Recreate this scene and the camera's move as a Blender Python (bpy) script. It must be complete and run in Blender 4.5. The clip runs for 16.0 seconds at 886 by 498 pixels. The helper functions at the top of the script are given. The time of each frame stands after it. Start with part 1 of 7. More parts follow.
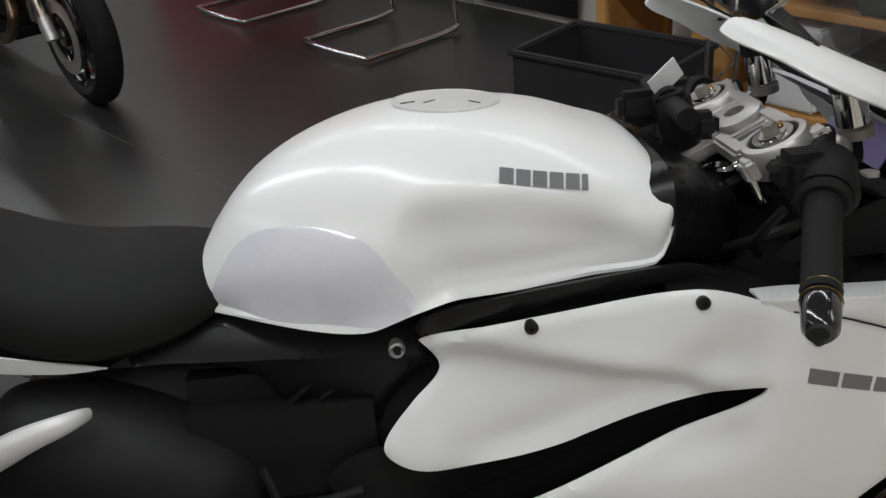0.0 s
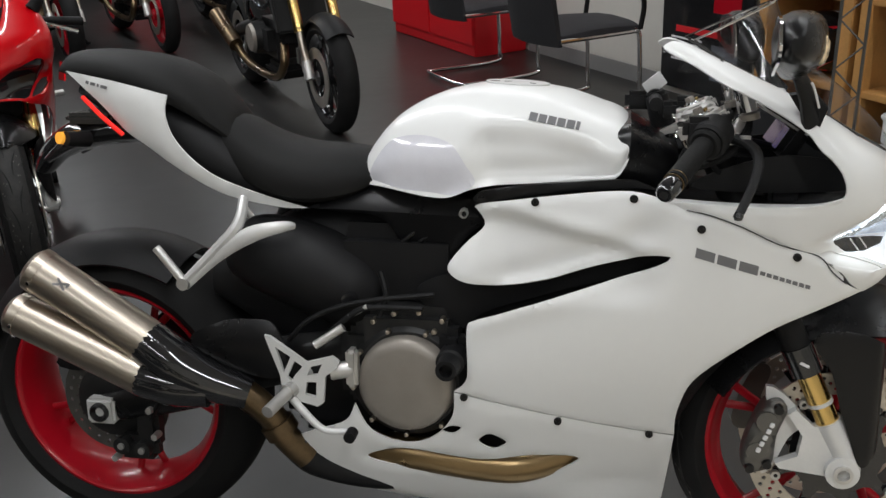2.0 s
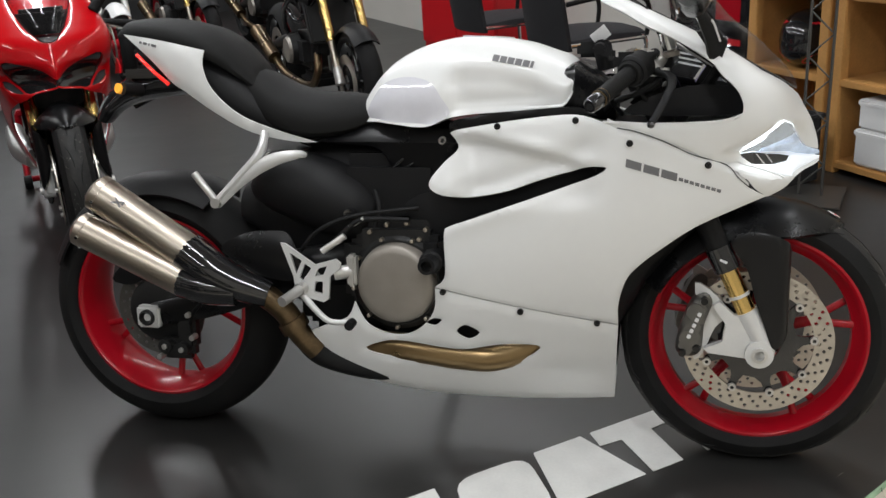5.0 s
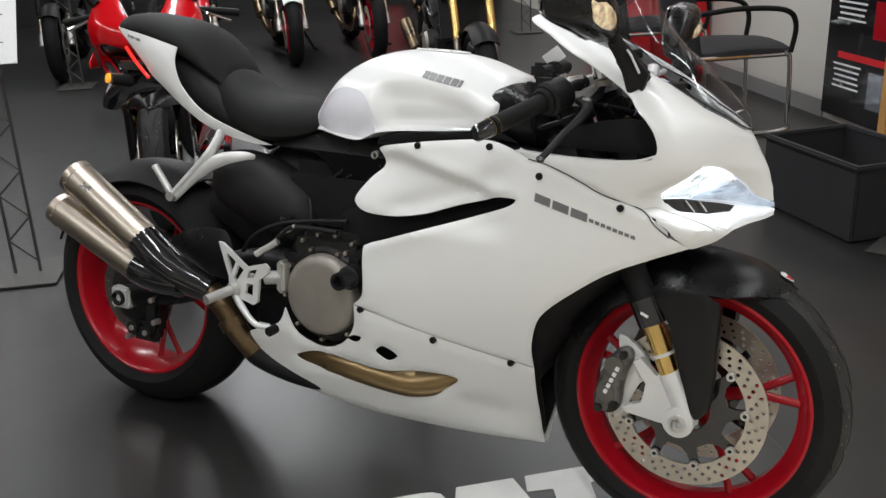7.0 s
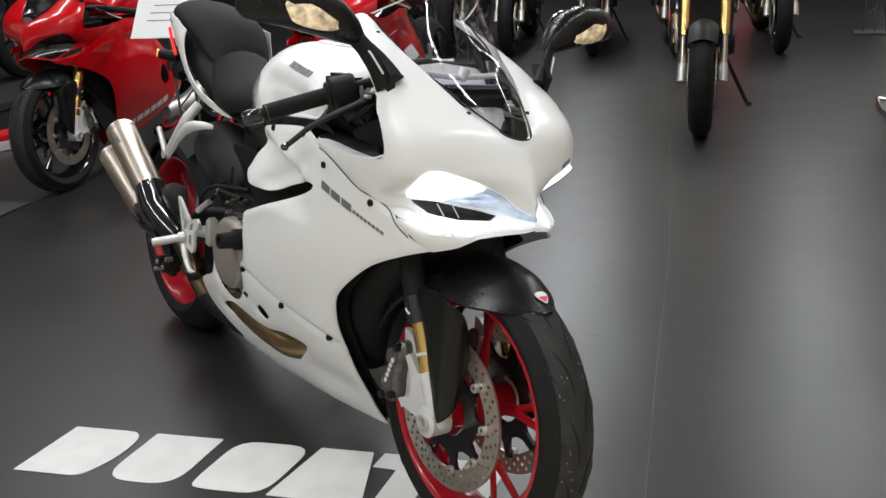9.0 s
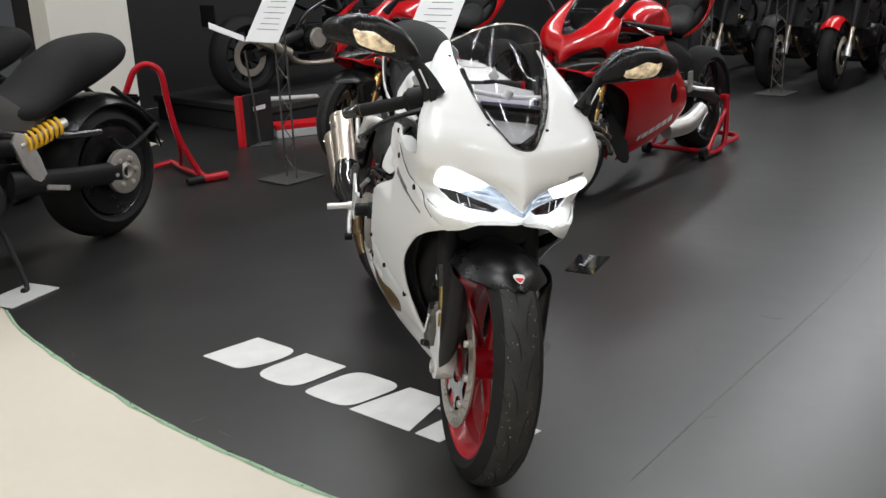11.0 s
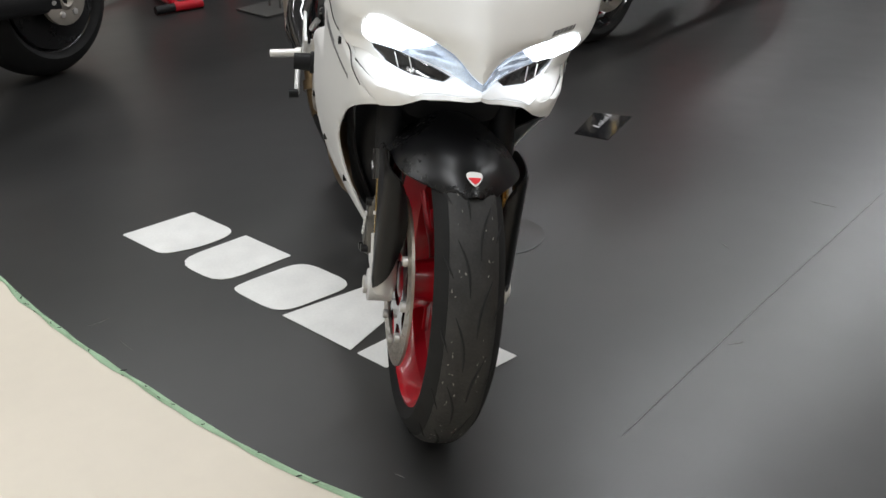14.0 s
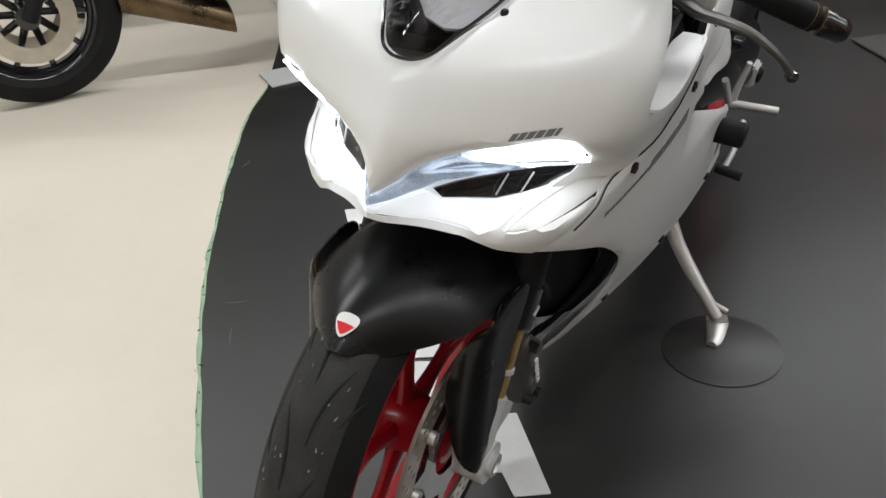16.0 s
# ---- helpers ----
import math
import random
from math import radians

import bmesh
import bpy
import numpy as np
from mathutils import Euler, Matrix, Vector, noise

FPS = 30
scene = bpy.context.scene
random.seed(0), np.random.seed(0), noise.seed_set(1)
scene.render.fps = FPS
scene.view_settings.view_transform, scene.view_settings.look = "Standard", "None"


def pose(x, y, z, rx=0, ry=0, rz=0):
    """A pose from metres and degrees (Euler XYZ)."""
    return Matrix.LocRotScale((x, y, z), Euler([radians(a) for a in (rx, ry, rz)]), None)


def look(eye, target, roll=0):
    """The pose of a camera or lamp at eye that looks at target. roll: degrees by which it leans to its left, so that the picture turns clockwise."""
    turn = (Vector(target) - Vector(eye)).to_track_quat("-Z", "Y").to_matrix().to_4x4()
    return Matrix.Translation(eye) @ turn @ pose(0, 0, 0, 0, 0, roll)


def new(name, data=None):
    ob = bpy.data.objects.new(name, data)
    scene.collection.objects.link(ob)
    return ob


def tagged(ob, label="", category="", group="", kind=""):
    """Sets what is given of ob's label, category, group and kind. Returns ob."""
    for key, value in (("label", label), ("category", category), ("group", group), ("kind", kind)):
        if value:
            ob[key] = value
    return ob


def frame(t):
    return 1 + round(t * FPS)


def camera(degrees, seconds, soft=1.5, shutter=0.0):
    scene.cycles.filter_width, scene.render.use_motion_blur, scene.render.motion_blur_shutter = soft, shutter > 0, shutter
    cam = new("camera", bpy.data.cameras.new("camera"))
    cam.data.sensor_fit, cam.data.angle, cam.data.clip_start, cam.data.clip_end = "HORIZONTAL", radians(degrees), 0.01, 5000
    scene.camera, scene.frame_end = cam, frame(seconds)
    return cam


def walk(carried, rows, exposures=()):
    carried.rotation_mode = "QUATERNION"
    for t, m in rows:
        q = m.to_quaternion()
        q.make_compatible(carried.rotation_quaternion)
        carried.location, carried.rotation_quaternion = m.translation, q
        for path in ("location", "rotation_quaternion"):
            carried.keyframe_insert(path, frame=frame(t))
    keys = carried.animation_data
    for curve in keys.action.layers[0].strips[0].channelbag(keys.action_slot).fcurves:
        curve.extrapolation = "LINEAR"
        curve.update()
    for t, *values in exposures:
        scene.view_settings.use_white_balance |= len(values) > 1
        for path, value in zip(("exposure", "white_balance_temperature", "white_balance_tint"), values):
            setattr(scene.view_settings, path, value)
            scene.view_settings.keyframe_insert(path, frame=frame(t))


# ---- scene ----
cam = camera(50.7, 16.0)
PATH = [
    (0, (0.775, -0.792, 1.329), (0.848, 0.943, 0.337), -4.9),
    (0.5, (0.807, -1.024, 1.336), (0.66, 0.748, 0.421), -1.5),
    (1, (0.895, -1.209, 1.361), (0.609, 0.574, 0.503), -2.6),
    (1.5, (0.998, -1.368, 1.372), (0.606, 0.39, 0.503), -3.3),
    (2, (1.026, -1.55, 1.37), (0.659, 0.251, 0.583), -2.7),
    (2.5, (1.043, -1.736, 1.387), (0.725, 0.081, 0.615), -0.2),
    (3, (1.103, -1.882, 1.351), (0.758, -0.05, 0.628), -0.1),
    (3.5, (1.174, -1.965, 1.284), (0.793, -0.134, 0.574), -1.9),
    (6, (1.32, -1.907, 1.271), (0.791, -0.128, 0.525), -3.9),
    (6.5, (1.531, -1.752, 1.267), (0.885, -0.028, 0.486), -3.4),
    (7, (1.794, -1.653, 1.273), (0.907, -0.003, 0.571), -2.5),
    (7.5, (2.044, -1.503, 1.263), (0.945, 0.011, 0.555), -2.0),
    (8, (2.276, -1.309, 1.248), (1.082, 0.129, 0.537), 0.3),
    (8.5, (2.565, -1.123, 1.253), (1.167, 0.109, 0.529), -2.6),
    (9, (2.782, -0.939, 1.246), (1.243, 0.14, 0.563), -3.4),
    (9.5, (2.98, -0.746, 1.268), (1.337, 0.185, 0.609), -2.1),
    (10, (3.213, -0.614, 1.293), (1.414, -0.038, 0.635), -2.8),
    (12.5, (3.591, -0.35, 1.263), (1.714, -0.048, 0.642), -2.3),
    (13, (3.358, -0.389, 1.246), (1.524, -0.002, 0.549), -4.3),
    (13.5, (3.147, -0.314, 1.215), (1.376, 0.172, 0.423), -4.0),
    (14, (2.938, -0.144, 1.18), (1.197, 0.116, 0.231), -1.8),
    (14.5, (2.741, 0.042, 1.136), (1.032, 0.058, 0.096), -1.6),
    (15, (2.573, 0.237, 1.139), (0.873, 0.031, 0.105), -1.8),
    (15.5, (2.426, 0.5, 1.153), (0.819, -0.103, 0.126), -3.0),
    (16, (2.249, 0.628, 1.141), (0.766, -0.245, 0.123), -4.8),
]
walk(cam, [(t, look(eye, target, roll)) for t, eye, target, roll in PATH], [(0, -0.45), (0.5, -0.38), (1.0, -0.3), (2.5, -0.12), (3.5, -0.03), (6.0, 0.02), (9.0, 0.13), (10.0, 0.17), (12.5, 0.22), (14.0, 0.17), (15.0, 0.17), (16.0, 0.16)])

import mathutils
from mathutils.geometry import delaunay_2d_cdt


# ---- light ----
def area_lamp(name, m, sx, sy, watts, colour):
    d = bpy.data.lights.new(name, "AREA")
    d.shape, d.size, d.size_y, d.energy, d.color = "RECTANGLE", sx, sy, watts, colour
    ob = new(name, d)
    ob.matrix_world = m
    return ob


HALL = pose(0, 0, 0, 0, 0, -52.3)      # the hall's own axes, turned against the motorcycle


def hall(u, v, z=0, rz=0):
    return HALL @ pose(u, v, z, 0, 0, rz)


CEILING = 3.3
world = bpy.data.worlds.new("world")
world.use_nodes = True
world.node_tree.nodes["Background"].inputs[0].default_value = (0.9, 0.95, 1.0, 1)
world.node_tree.nodes["Background"].inputs[1].default_value = 0.05
scene.world = world
TUBES = [(u, v) for u in (-8.2, -5.4, -2.6, 0.2, 3.0) for v in (-2.6, 0.0, 2.6)]
for u, v in TUBES:
    area_lamp("tube_lamp", hall(u, v, CEILING - 0.09), 2.3, 0.16, {-2.6: 32, 0.0: 44, 2.6: 25}[v] * {-8.2: 1.15, -5.4: 1.1, -2.6: 1.0, 0.2: 0.88, 3.0: 1.08}[u] * (0.6 if u < -5 and v < 0 else 1.0), (0.955, 0.975, 1.0))
scene.view_settings.exposure = 0.0


# ---- materials ----
def material(name, colour, rough=0.5, metal=0.0, coat=0.0, vary=0.1, scale=8.0, bump=0.0, bump_scale=200.0,
             emit=0.0, rough_vary=0.0, per_piece=0.0, trans=0.0, alpha=1.0, spec=0.5, coat_rough=0.05):
    m = bpy.data.materials.new(name)
    m.use_nodes = True
    nt = m.node_tree
    b = nt.nodes["Principled BSDF"]
    b.inputs["Roughness"].default_value, b.inputs["Metallic"].default_value = rough, metal
    b.inputs["Coat Weight"].default_value = coat
    b.inputs["Coat Roughness"].default_value = coat_rough
    b.inputs["Specular IOR Level"].default_value = spec
    b.inputs["Transmission Weight"].default_value = trans
    b.inputs["Alpha"].default_value = alpha
    b.inputs["Base Color"].default_value = (*colour, 1)
    co = nt.nodes.new("ShaderNodeTexCoord")
    if vary or rough_vary:
        n1 = nt.nodes.new("ShaderNodeTexNoise")
        n1.inputs["Scale"].default_value, n1.inputs["Detail"].default_value = scale, 6
        n2 = nt.nodes.new("ShaderNodeTexNoise")
        n2.inputs["Scale"].default_value, n2.inputs["Detail"].default_value = scale * 14, 3
        nt.links.new(co.outputs["Object"], n1.inputs["Vector"])
        nt.links.new(co.outputs["Object"], n2.inputs["Vector"])
        mix = nt.nodes.new("ShaderNodeMath")
        mix.operation = "MULTIPLY_ADD"
        mix.inputs[1].default_value, mix.inputs[2].default_value = 0.35, 0.0
        nt.links.new(n2.outputs["Fac"], mix.inputs[0])
        add = nt.nodes.new("ShaderNodeMath")
        nt.links.new(n1.outputs["Fac"], add.inputs[0])
        nt.links.new(mix.outputs[0], add.inputs[1])
        ramp = nt.nodes.new("ShaderNodeMapRange")
        ramp.inputs["From Min"].default_value, ramp.inputs["From Max"].default_value = 0.4, 0.95
        ramp.inputs["To Min"].default_value, ramp.inputs["To Max"].default_value = 1 - vary, 1 + vary
        nt.links.new(add.outputs[0], ramp.inputs["Value"])
        hue = nt.nodes.new("ShaderNodeVectorMath")
        hue.operation = "SCALE"
        hue.inputs[0].default_value = colour
        nt.links.new(ramp.outputs[0], hue.inputs["Scale"])
        if vary:
            nt.links.new(hue.outputs[0], b.inputs["Base Color"])
        if rough_vary:
            rr = nt.nodes.new("ShaderNodeMapRange")
            rr.inputs["From Min"].default_value, rr.inputs["From Max"].default_value = 0.4, 0.95
            rr.inputs["To Min"].default_value, rr.inputs["To Max"].default_value = rough - rough_vary, rough + rough_vary
            nt.links.new(add.outputs[0], rr.inputs["Value"])
            nt.links.new(rr.outputs[0], b.inputs["Roughness"])
    if bump:
        nb = nt.nodes.new("ShaderNodeTexNoise")
        nb.inputs["Scale"].default_value, nb.inputs["Detail"].default_value = bump_scale, 4
        nt.links.new(co.outputs["Object"], nb.inputs["Vector"])
        bn = nt.nodes.new("ShaderNodeBump")
        bn.inputs["Strength"].default_value, bn.inputs["Distance"].default_value = bump, 0.002
        nt.links.new(nb.outputs["Fac"], bn.inputs["Height"])
        nt.links.new(bn.outputs[0], b.inputs["Normal"])
    if emit:
        b.inputs["Emission Color"].default_value, b.inputs["Emission Strength"].default_value = (*colour, 1), emit
    return m


M = {}
M["white"] = material("pearl_white_paint", (0.77, 0.775, 0.765), 0.38, coat=0.35, vary=0.02, scale=3, coat_rough=0.14)
M["red_paint"] = material("red_paint", (0.48, 0.001, 0.005), 0.30, spec=0.12, coat=0.8, vary=0.03, scale=3, coat_rough=0.03)
M["rim_red"] = material("red_rim_lacquer", (0.38, 0.004, 0.013), 0.3, spec=0.25, coat=0.3, vary=0.05)
M["black_plastic"] = material("black_plastic", (0.0085, 0.0085, 0.009), 0.5, spec=0.2, vary=0.15, bump=0.15, bump_scale=1500)
M["black_gloss"] = material("gloss_black", (0.012, 0.012, 0.013), 0.12, coat=0.5, vary=0.1)
M["satin_black"] = material("satin_black_fender", (0.005, 0.005, 0.0055), 0.29, spec=0.32, vary=0.1, rough_vary=0.04)
M["dark_metal"] = material("dark_cast_metal", (0.02, 0.02, 0.02), 0.45, metal=0.4, vary=0.25, scale=20, bump=0.2, bump_scale=300)
M["seat"] = material("black_seat_vinyl", (0.0095, 0.0095, 0.0093), 0.65, vary=0.1, spec=0.18, bump=0.25, bump_scale=1100)
M["tyre"] = material("tyre_rubber", (0.0095, 0.0095, 0.0095), 0.72, spec=0.2, vary=0.3, scale=12, bump=0.25, bump_scale=350)
M["scuff"] = material("scrubbed_tread_rubber", (0.021, 0.0205, 0.0195), 0.62, spec=0.35, vary=0.6, scale=18, bump=0.5, bump_scale=160)
M["crumb"] = material("pale_rubber_crumb", (0.20, 0.19, 0.175), 0.85, vary=0.2)
M["groove"] = material("tread_groove_rubber", (0.008, 0.008, 0.008), 0.9, vary=0.1)
M["alu"] = material("cast_aluminium", (0.62, 0.61, 0.59), 0.42, metal=0.85, vary=0.1, scale=25, bump=0.15, bump_scale=500)
M["silver_paint"] = material("silver_painted_metal", (0.68, 0.68, 0.67), 0.4, metal=0.3, vary=0.06, scale=14)
M["steel"] = material("brushed_steel", (0.52, 0.46, 0.385), 0.36, metal=1.0, vary=0.06, scale=4, rough_vary=0.03)
M["chrome"] = material("chrome", (0.75, 0.75, 0.75), 0.08, metal=1.0, vary=0.04)
M["disc"] = material("brake_disc_steel", (0.52, 0.48, 0.42), 0.35, metal=0.9, vary=0.12, scale=30)
M["gold"] = material("gold_fork_tube", (0.72, 0.50, 0.18), 0.22, metal=1.0, vary=0.06)
M["yellow"] = material("yellow_spring", (0.75, 0.42, 0.02), 0.4, vary=0.08)
M["burnt"] = material("heat_tinted_pipe", (0.14, 0.098, 0.055), 0.32, metal=0.9, vary=0.5, scale=9, rough_vary=0.1)
M["carbon"] = material("carbon_fibre", (0.012, 0.012, 0.013), 0.12, coat=1.0, vary=0.5, scale=60)
M["cover"] = material("bronze_grey_cover", (0.27, 0.245, 0.215), 0.42, metal=0.4, vary=0.08, scale=25, bump=0.1, bump_scale=700)
M["caliper"] = material("grey_anodised_caliper", (0.13, 0.125, 0.115), 0.4, metal=0.6, vary=0.12, scale=30)
M["pale_print"] = material("faded_pale_print", (0.30, 0.30, 0.30), 0.5, vary=0.2, scale=60)
M["film"] = material("protective_film", (0.72, 0.718, 0.765), 0.12, coat=1.0, vary=0.05, scale=20)
M["grey_mark"] = material("grey_lettering", (0.16, 0.16, 0.165), 0.4, vary=0.08)
M["white_mark"] = material("white_floor_vinyl", (0.72, 0.72, 0.70), 0.45, vary=0.1, scale=10, rough_vary=0.1)
M["red_lens"] = material("red_lamp_lens", (0.75, 0.02, 0.015), 0.15, coat=0.8, vary=0.05, emit=0.9)
# Strong colour noise and a faint glow stand in for the lens's glitter.
M["amber_lens"] = material("clear_amber_indicator", (0.80, 0.64, 0.42), 0.15, coat=0.8, vary=0.95, scale=60, emit=0.15)
M["amber_lit"] = material("amber_indicator_lit", (0.95, 0.42, 0.05), 0.18, coat=0.6, vary=0.2, scale=90, emit=0.6)
M["lamp_glow"] = material("headlamp_glow", (0.93, 0.97, 1.0), 0.2, vary=0.0, emit=3.5)
# Faint emission for the running lights, with lamp bloom put onto the white lip.
M["drl"] = material("running_light_glow", (0.80, 0.83, 0.86), 0.3, vary=0.0, emit=0.35)
M["lamp_glass"] = material("headlamp_reflector", (0.62, 0.68, 0.76), 0.14, metal=0.9, vary=0.25, scale=35)
M["blue_lens"] = material("bluish_lamp_lens", (0.55, 0.66, 0.84), 0.08, metal=0.5, coat=1.0, vary=0.75, scale=26, emit=0.22)
M["badge_red"] = material("badge_red", (0.70, 0.02, 0.03), 0.3, coat=0.5, vary=0.04)
M["floor"] = material("black_vinyl_floor", (0.0165, 0.0161, 0.0155), 0.36, spec=0.70, vary=0.35, scale=1.1, bump=0.05, bump_scale=500, rough_vary=0.025)
floor_nodes = M["floor"].node_tree
wave = floor_nodes.nodes.new("ShaderNodeTexNoise")
wave.inputs["Scale"].default_value, wave.inputs["Detail"].default_value = 2.6, 2
place = floor_nodes.nodes.new("ShaderNodeTexCoord")
floor_nodes.links.new(place.outputs["Object"], wave.inputs["Vector"])
swell = floor_nodes.nodes.new("ShaderNodeBump")
swell.inputs["Strength"].default_value, swell.inputs["Distance"].default_value = 1.0, 0.004
floor_nodes.links.new(wave.outputs["Fac"], swell.inputs["Height"])
grain = [n for n in floor_nodes.nodes if n.bl_idname == "ShaderNodeBump" and n != swell][0]
floor_nodes.links.new(swell.outputs[0], grain.inputs["Normal"])
M["stand_grey"] = material("grey_stand_lacquer", (0.09, 0.088, 0.083), 0.4, metal=0.4, vary=0.1)
M["seam"] = material("welded_floor_seam", (0.13, 0.126, 0.12), 0.5, vary=0.4, scale=9)
M["cream"] = material("cream_tile_floor", (0.60, 0.545, 0.455), 0.4, vary=0.05, scale=1.4, rough_vary=0.06)
M["green_tape"] = material("pale_green_tape", (0.27, 0.40, 0.26), 0.6, vary=0.25, scale=20)
M["wall"] = material("off_white_wall", (0.60, 0.58, 0.53), 0.8, vary=0.04, scale=2, bump=0.08, bump_scale=250)
M["black_wall"] = material("black_wall", (0.010, 0.010, 0.010), 0.7, vary=0.15, scale=3)
M["header"] = material("bronze_header_pipe", (0.29, 0.20, 0.10), 0.34, metal=0.9, vary=0.07, scale=9, rough_vary=0.08)
M["purple"] = material("lavender_screen_film", (0.36, 0.30, 0.62), 0.15, coat=1.0, vary=0.1)
M["inner"] = material("grey_inner_plastic", (0.50, 0.50, 0.51), 0.5, vary=0.06)
M["ceiling"] = material("ceiling_paint", (0.30, 0.30, 0.295), 0.9, vary=0.05, scale=2)
M["pine"] = material("pine_wood", (0.52, 0.27, 0.085), 0.5, vary=0.22, scale=6, bump=0.1, bump_scale=120)
M["red_panel"] = material("red_panel", (0.55, 0.008, 0.014), 0.35, vary=0.05, scale=3)
M["helmet_white"] = material("white_helmet_lacquer", (0.78, 0.78, 0.77), 0.25, coat=0.8, vary=0.02)
M["paper"] = material("white_paper", (0.74, 0.74, 0.74), 0.6, vary=0.04, scale=8)
M["mesh_fabric"] = material("black_chair_fabric", (0.014, 0.014, 0.016), 0.8, vary=0.2, bump=0.4, bump_scale=900)
M["grey_fabric"] = material("grey_seat_fabric", (0.022, 0.022, 0.026), 0.8, vary=0.2, bump=0.4, bump_scale=900)
M["screw"] = material("black_screw", (0.015, 0.015, 0.015), 0.35, metal=0.5, vary=0.1)
M["lamp_tube"] = material("ceiling_tube", (1.0, 0.95, 0.88), 0.4, vary=0.0, emit=3.0)


def glass_material(tint=0.86):
    m = bpy.data.materials.new("clear_windscreen")
    m.use_nodes = True
    nt = m.node_tree
    clear = nt.nodes.new("ShaderNodeBsdfTransparent")
    clear.inputs[0].default_value = (tint, tint, tint * 1.01, 1)
    gloss = nt.nodes.new("ShaderNodeBsdfGlossy")
    gloss.inputs["Roughness"].default_value = 0.03
    lw = nt.nodes.new("ShaderNodeLayerWeight")
    lw.inputs["Blend"].default_value = 0.5
    pw = nt.nodes.new("ShaderNodeMath")
    pw.operation = "POWER"
    pw.inputs[1].default_value = 4.0
    ad = nt.nodes.new("ShaderNodeMath")
    ad.operation = "MULTIPLY_ADD"
    ad.inputs[1].default_value, ad.inputs[2].default_value = 0.6, 0.035
    mix = nt.nodes.new("ShaderNodeMixShader")
    nt.links.new(lw.outputs["Facing"], pw.inputs[0])
    nt.links.new(pw.outputs[0], ad.inputs[0])
    nt.links.new(ad.outputs[0], mix.inputs[0])
    nt.links.new(clear.outputs[0], mix.inputs[1])
    nt.links.new(gloss.outputs[0], mix.inputs[2])
    nt.links.new(mix.outputs[0], nt.nodes["Material Output"].inputs[0])
    return m


M["glass"] = glass_material()


# ---- mesh helpers ----
def part(name, bm, mat, parent=None, label="", smooth=True):
    me = bpy.data.meshes.new(name)
    bmesh.ops.recalc_face_normals(bm, faces=bm.faces)
    bm.to_mesh(me)
    bm.free()
    me.materials.append(mat)
    if smooth:
        me.shade_smooth()
        me.set_sharp_from_angle(angle=radians(38))
    ob = new(name, me)
    if parent is not None:
        ob.parent = parent
    if label:
        ob["label"] = label
    return ob


def empty(name, m, label, category, group=""):
    ob = new(name)
    ob.matrix_world = m
    return tagged(ob, label, category, group)


def join(*bms):
    out = bms[0]
    for b in bms[1:]:
        me = bpy.data.meshes.new("joined")
        b.to_mesh(me)
        out.from_mesh(me)
        bpy.data.meshes.remove(me)
        b.free()
    return out


def moved(bm, m):
    bmesh.ops.transform(bm, matrix=m, verts=bm.verts)
    return bm


def mirrored(bm):
    b = bm.copy()
    for v in b.verts:
        v.co.y = -v.co.y
    bmesh.ops.reverse_faces(b, faces=b.faces)
    return b


def both(name, bm, mat, parent, label=""):
    """The right-hand part and its mirror image on the left."""
    left = mirrored(bm)
    return part(name, bm, mat, parent, label), part(name, left, mat, parent, label)


def box(sx, sy, sz, at=(0, 0, 0), bevel=0.004, m=None):
    bm = bmesh.new()
    bmesh.ops.create_cube(bm, size=1)
    bmesh.ops.scale(bm, vec=(sx, sy, sz), verts=bm.verts)
    if bevel:
        bmesh.ops.bevel(bm, geom=bm.edges, offset=min(bevel, min(sx, sy, sz) * 0.45), segments=2, affect="EDGES")
    bmesh.ops.translate(bm, vec=at, verts=bm.verts)
    if m is not None:
        moved(bm, m)
    return bm


def curve(pts, n=6, closed=False):
    """A smooth line through the points (Catmull-Rom)."""
    P = [Vector(p) for p in pts]
    k = len(P)
    out = []
    for i in range(k if closed else k - 1):
        a, b, c, d = (P[(i + j) % k] if closed else P[min(max(i + j, 0), k - 1)] for j in (-1, 0, 1, 2))
        for s in range(n if (c - b).length > 1e-6 else 0):
            t = s / n
            out.append(0.5 * (2 * b + (c - a) * t + (2 * a - 5 * b + 4 * c - d) * t * t + (3 * b - a - 3 * c + d) * t ** 3))
    if not closed:
        out.append(P[-1])
    clean = [out[0]]
    for p in out[1:]:
        if (p - clean[-1]).length > 1e-5:
            clean.append(p)
    if closed and (clean[0] - clean[-1]).length < 1e-5:
        clean.pop()
    return clean


def tube(pts, r, n=12, smooth=6, flat=1.0):
    """A round bar along the points; r is a radius or one for each point; flat squeezes it sideways."""
    line = curve(pts, smooth) if smooth else [Vector(p) for p in pts]
    k = len(line)
    rs = [r] * k if isinstance(r, (int, float)) else [float(np.interp(i / (k - 1), np.linspace(0, 1, len(r)), r)) for i in range(k)]
    bm = bmesh.new()
    side = None
    rings = []
    for i, p in enumerate(line):
        d = (line[min(i + 1, k - 1)] - line[max(i - 1, 0)]).normalized()
        if side is None:
            side = d.cross(Vector((0, 0, 1)) if abs(d.z) < 0.9 else Vector((1, 0, 0))).normalized()
        side = (side - d * side.dot(d)).normalized()
        up = d.cross(side)
        rings.append([bm.verts.new(p + rs[i] * (math.cos(a) * side * flat + math.sin(a) * up)) for a in (2 * math.pi * j / n for j in range(n))])
    for a, b in zip(rings, rings[1:]):
        for j in range(n):
            bm.faces.new((a[j], a[(j + 1) % n], b[(j + 1) % n], b[j]))
    bm.faces.new(rings[0][::-1])
    bm.faces.new(rings[-1])
    return bm


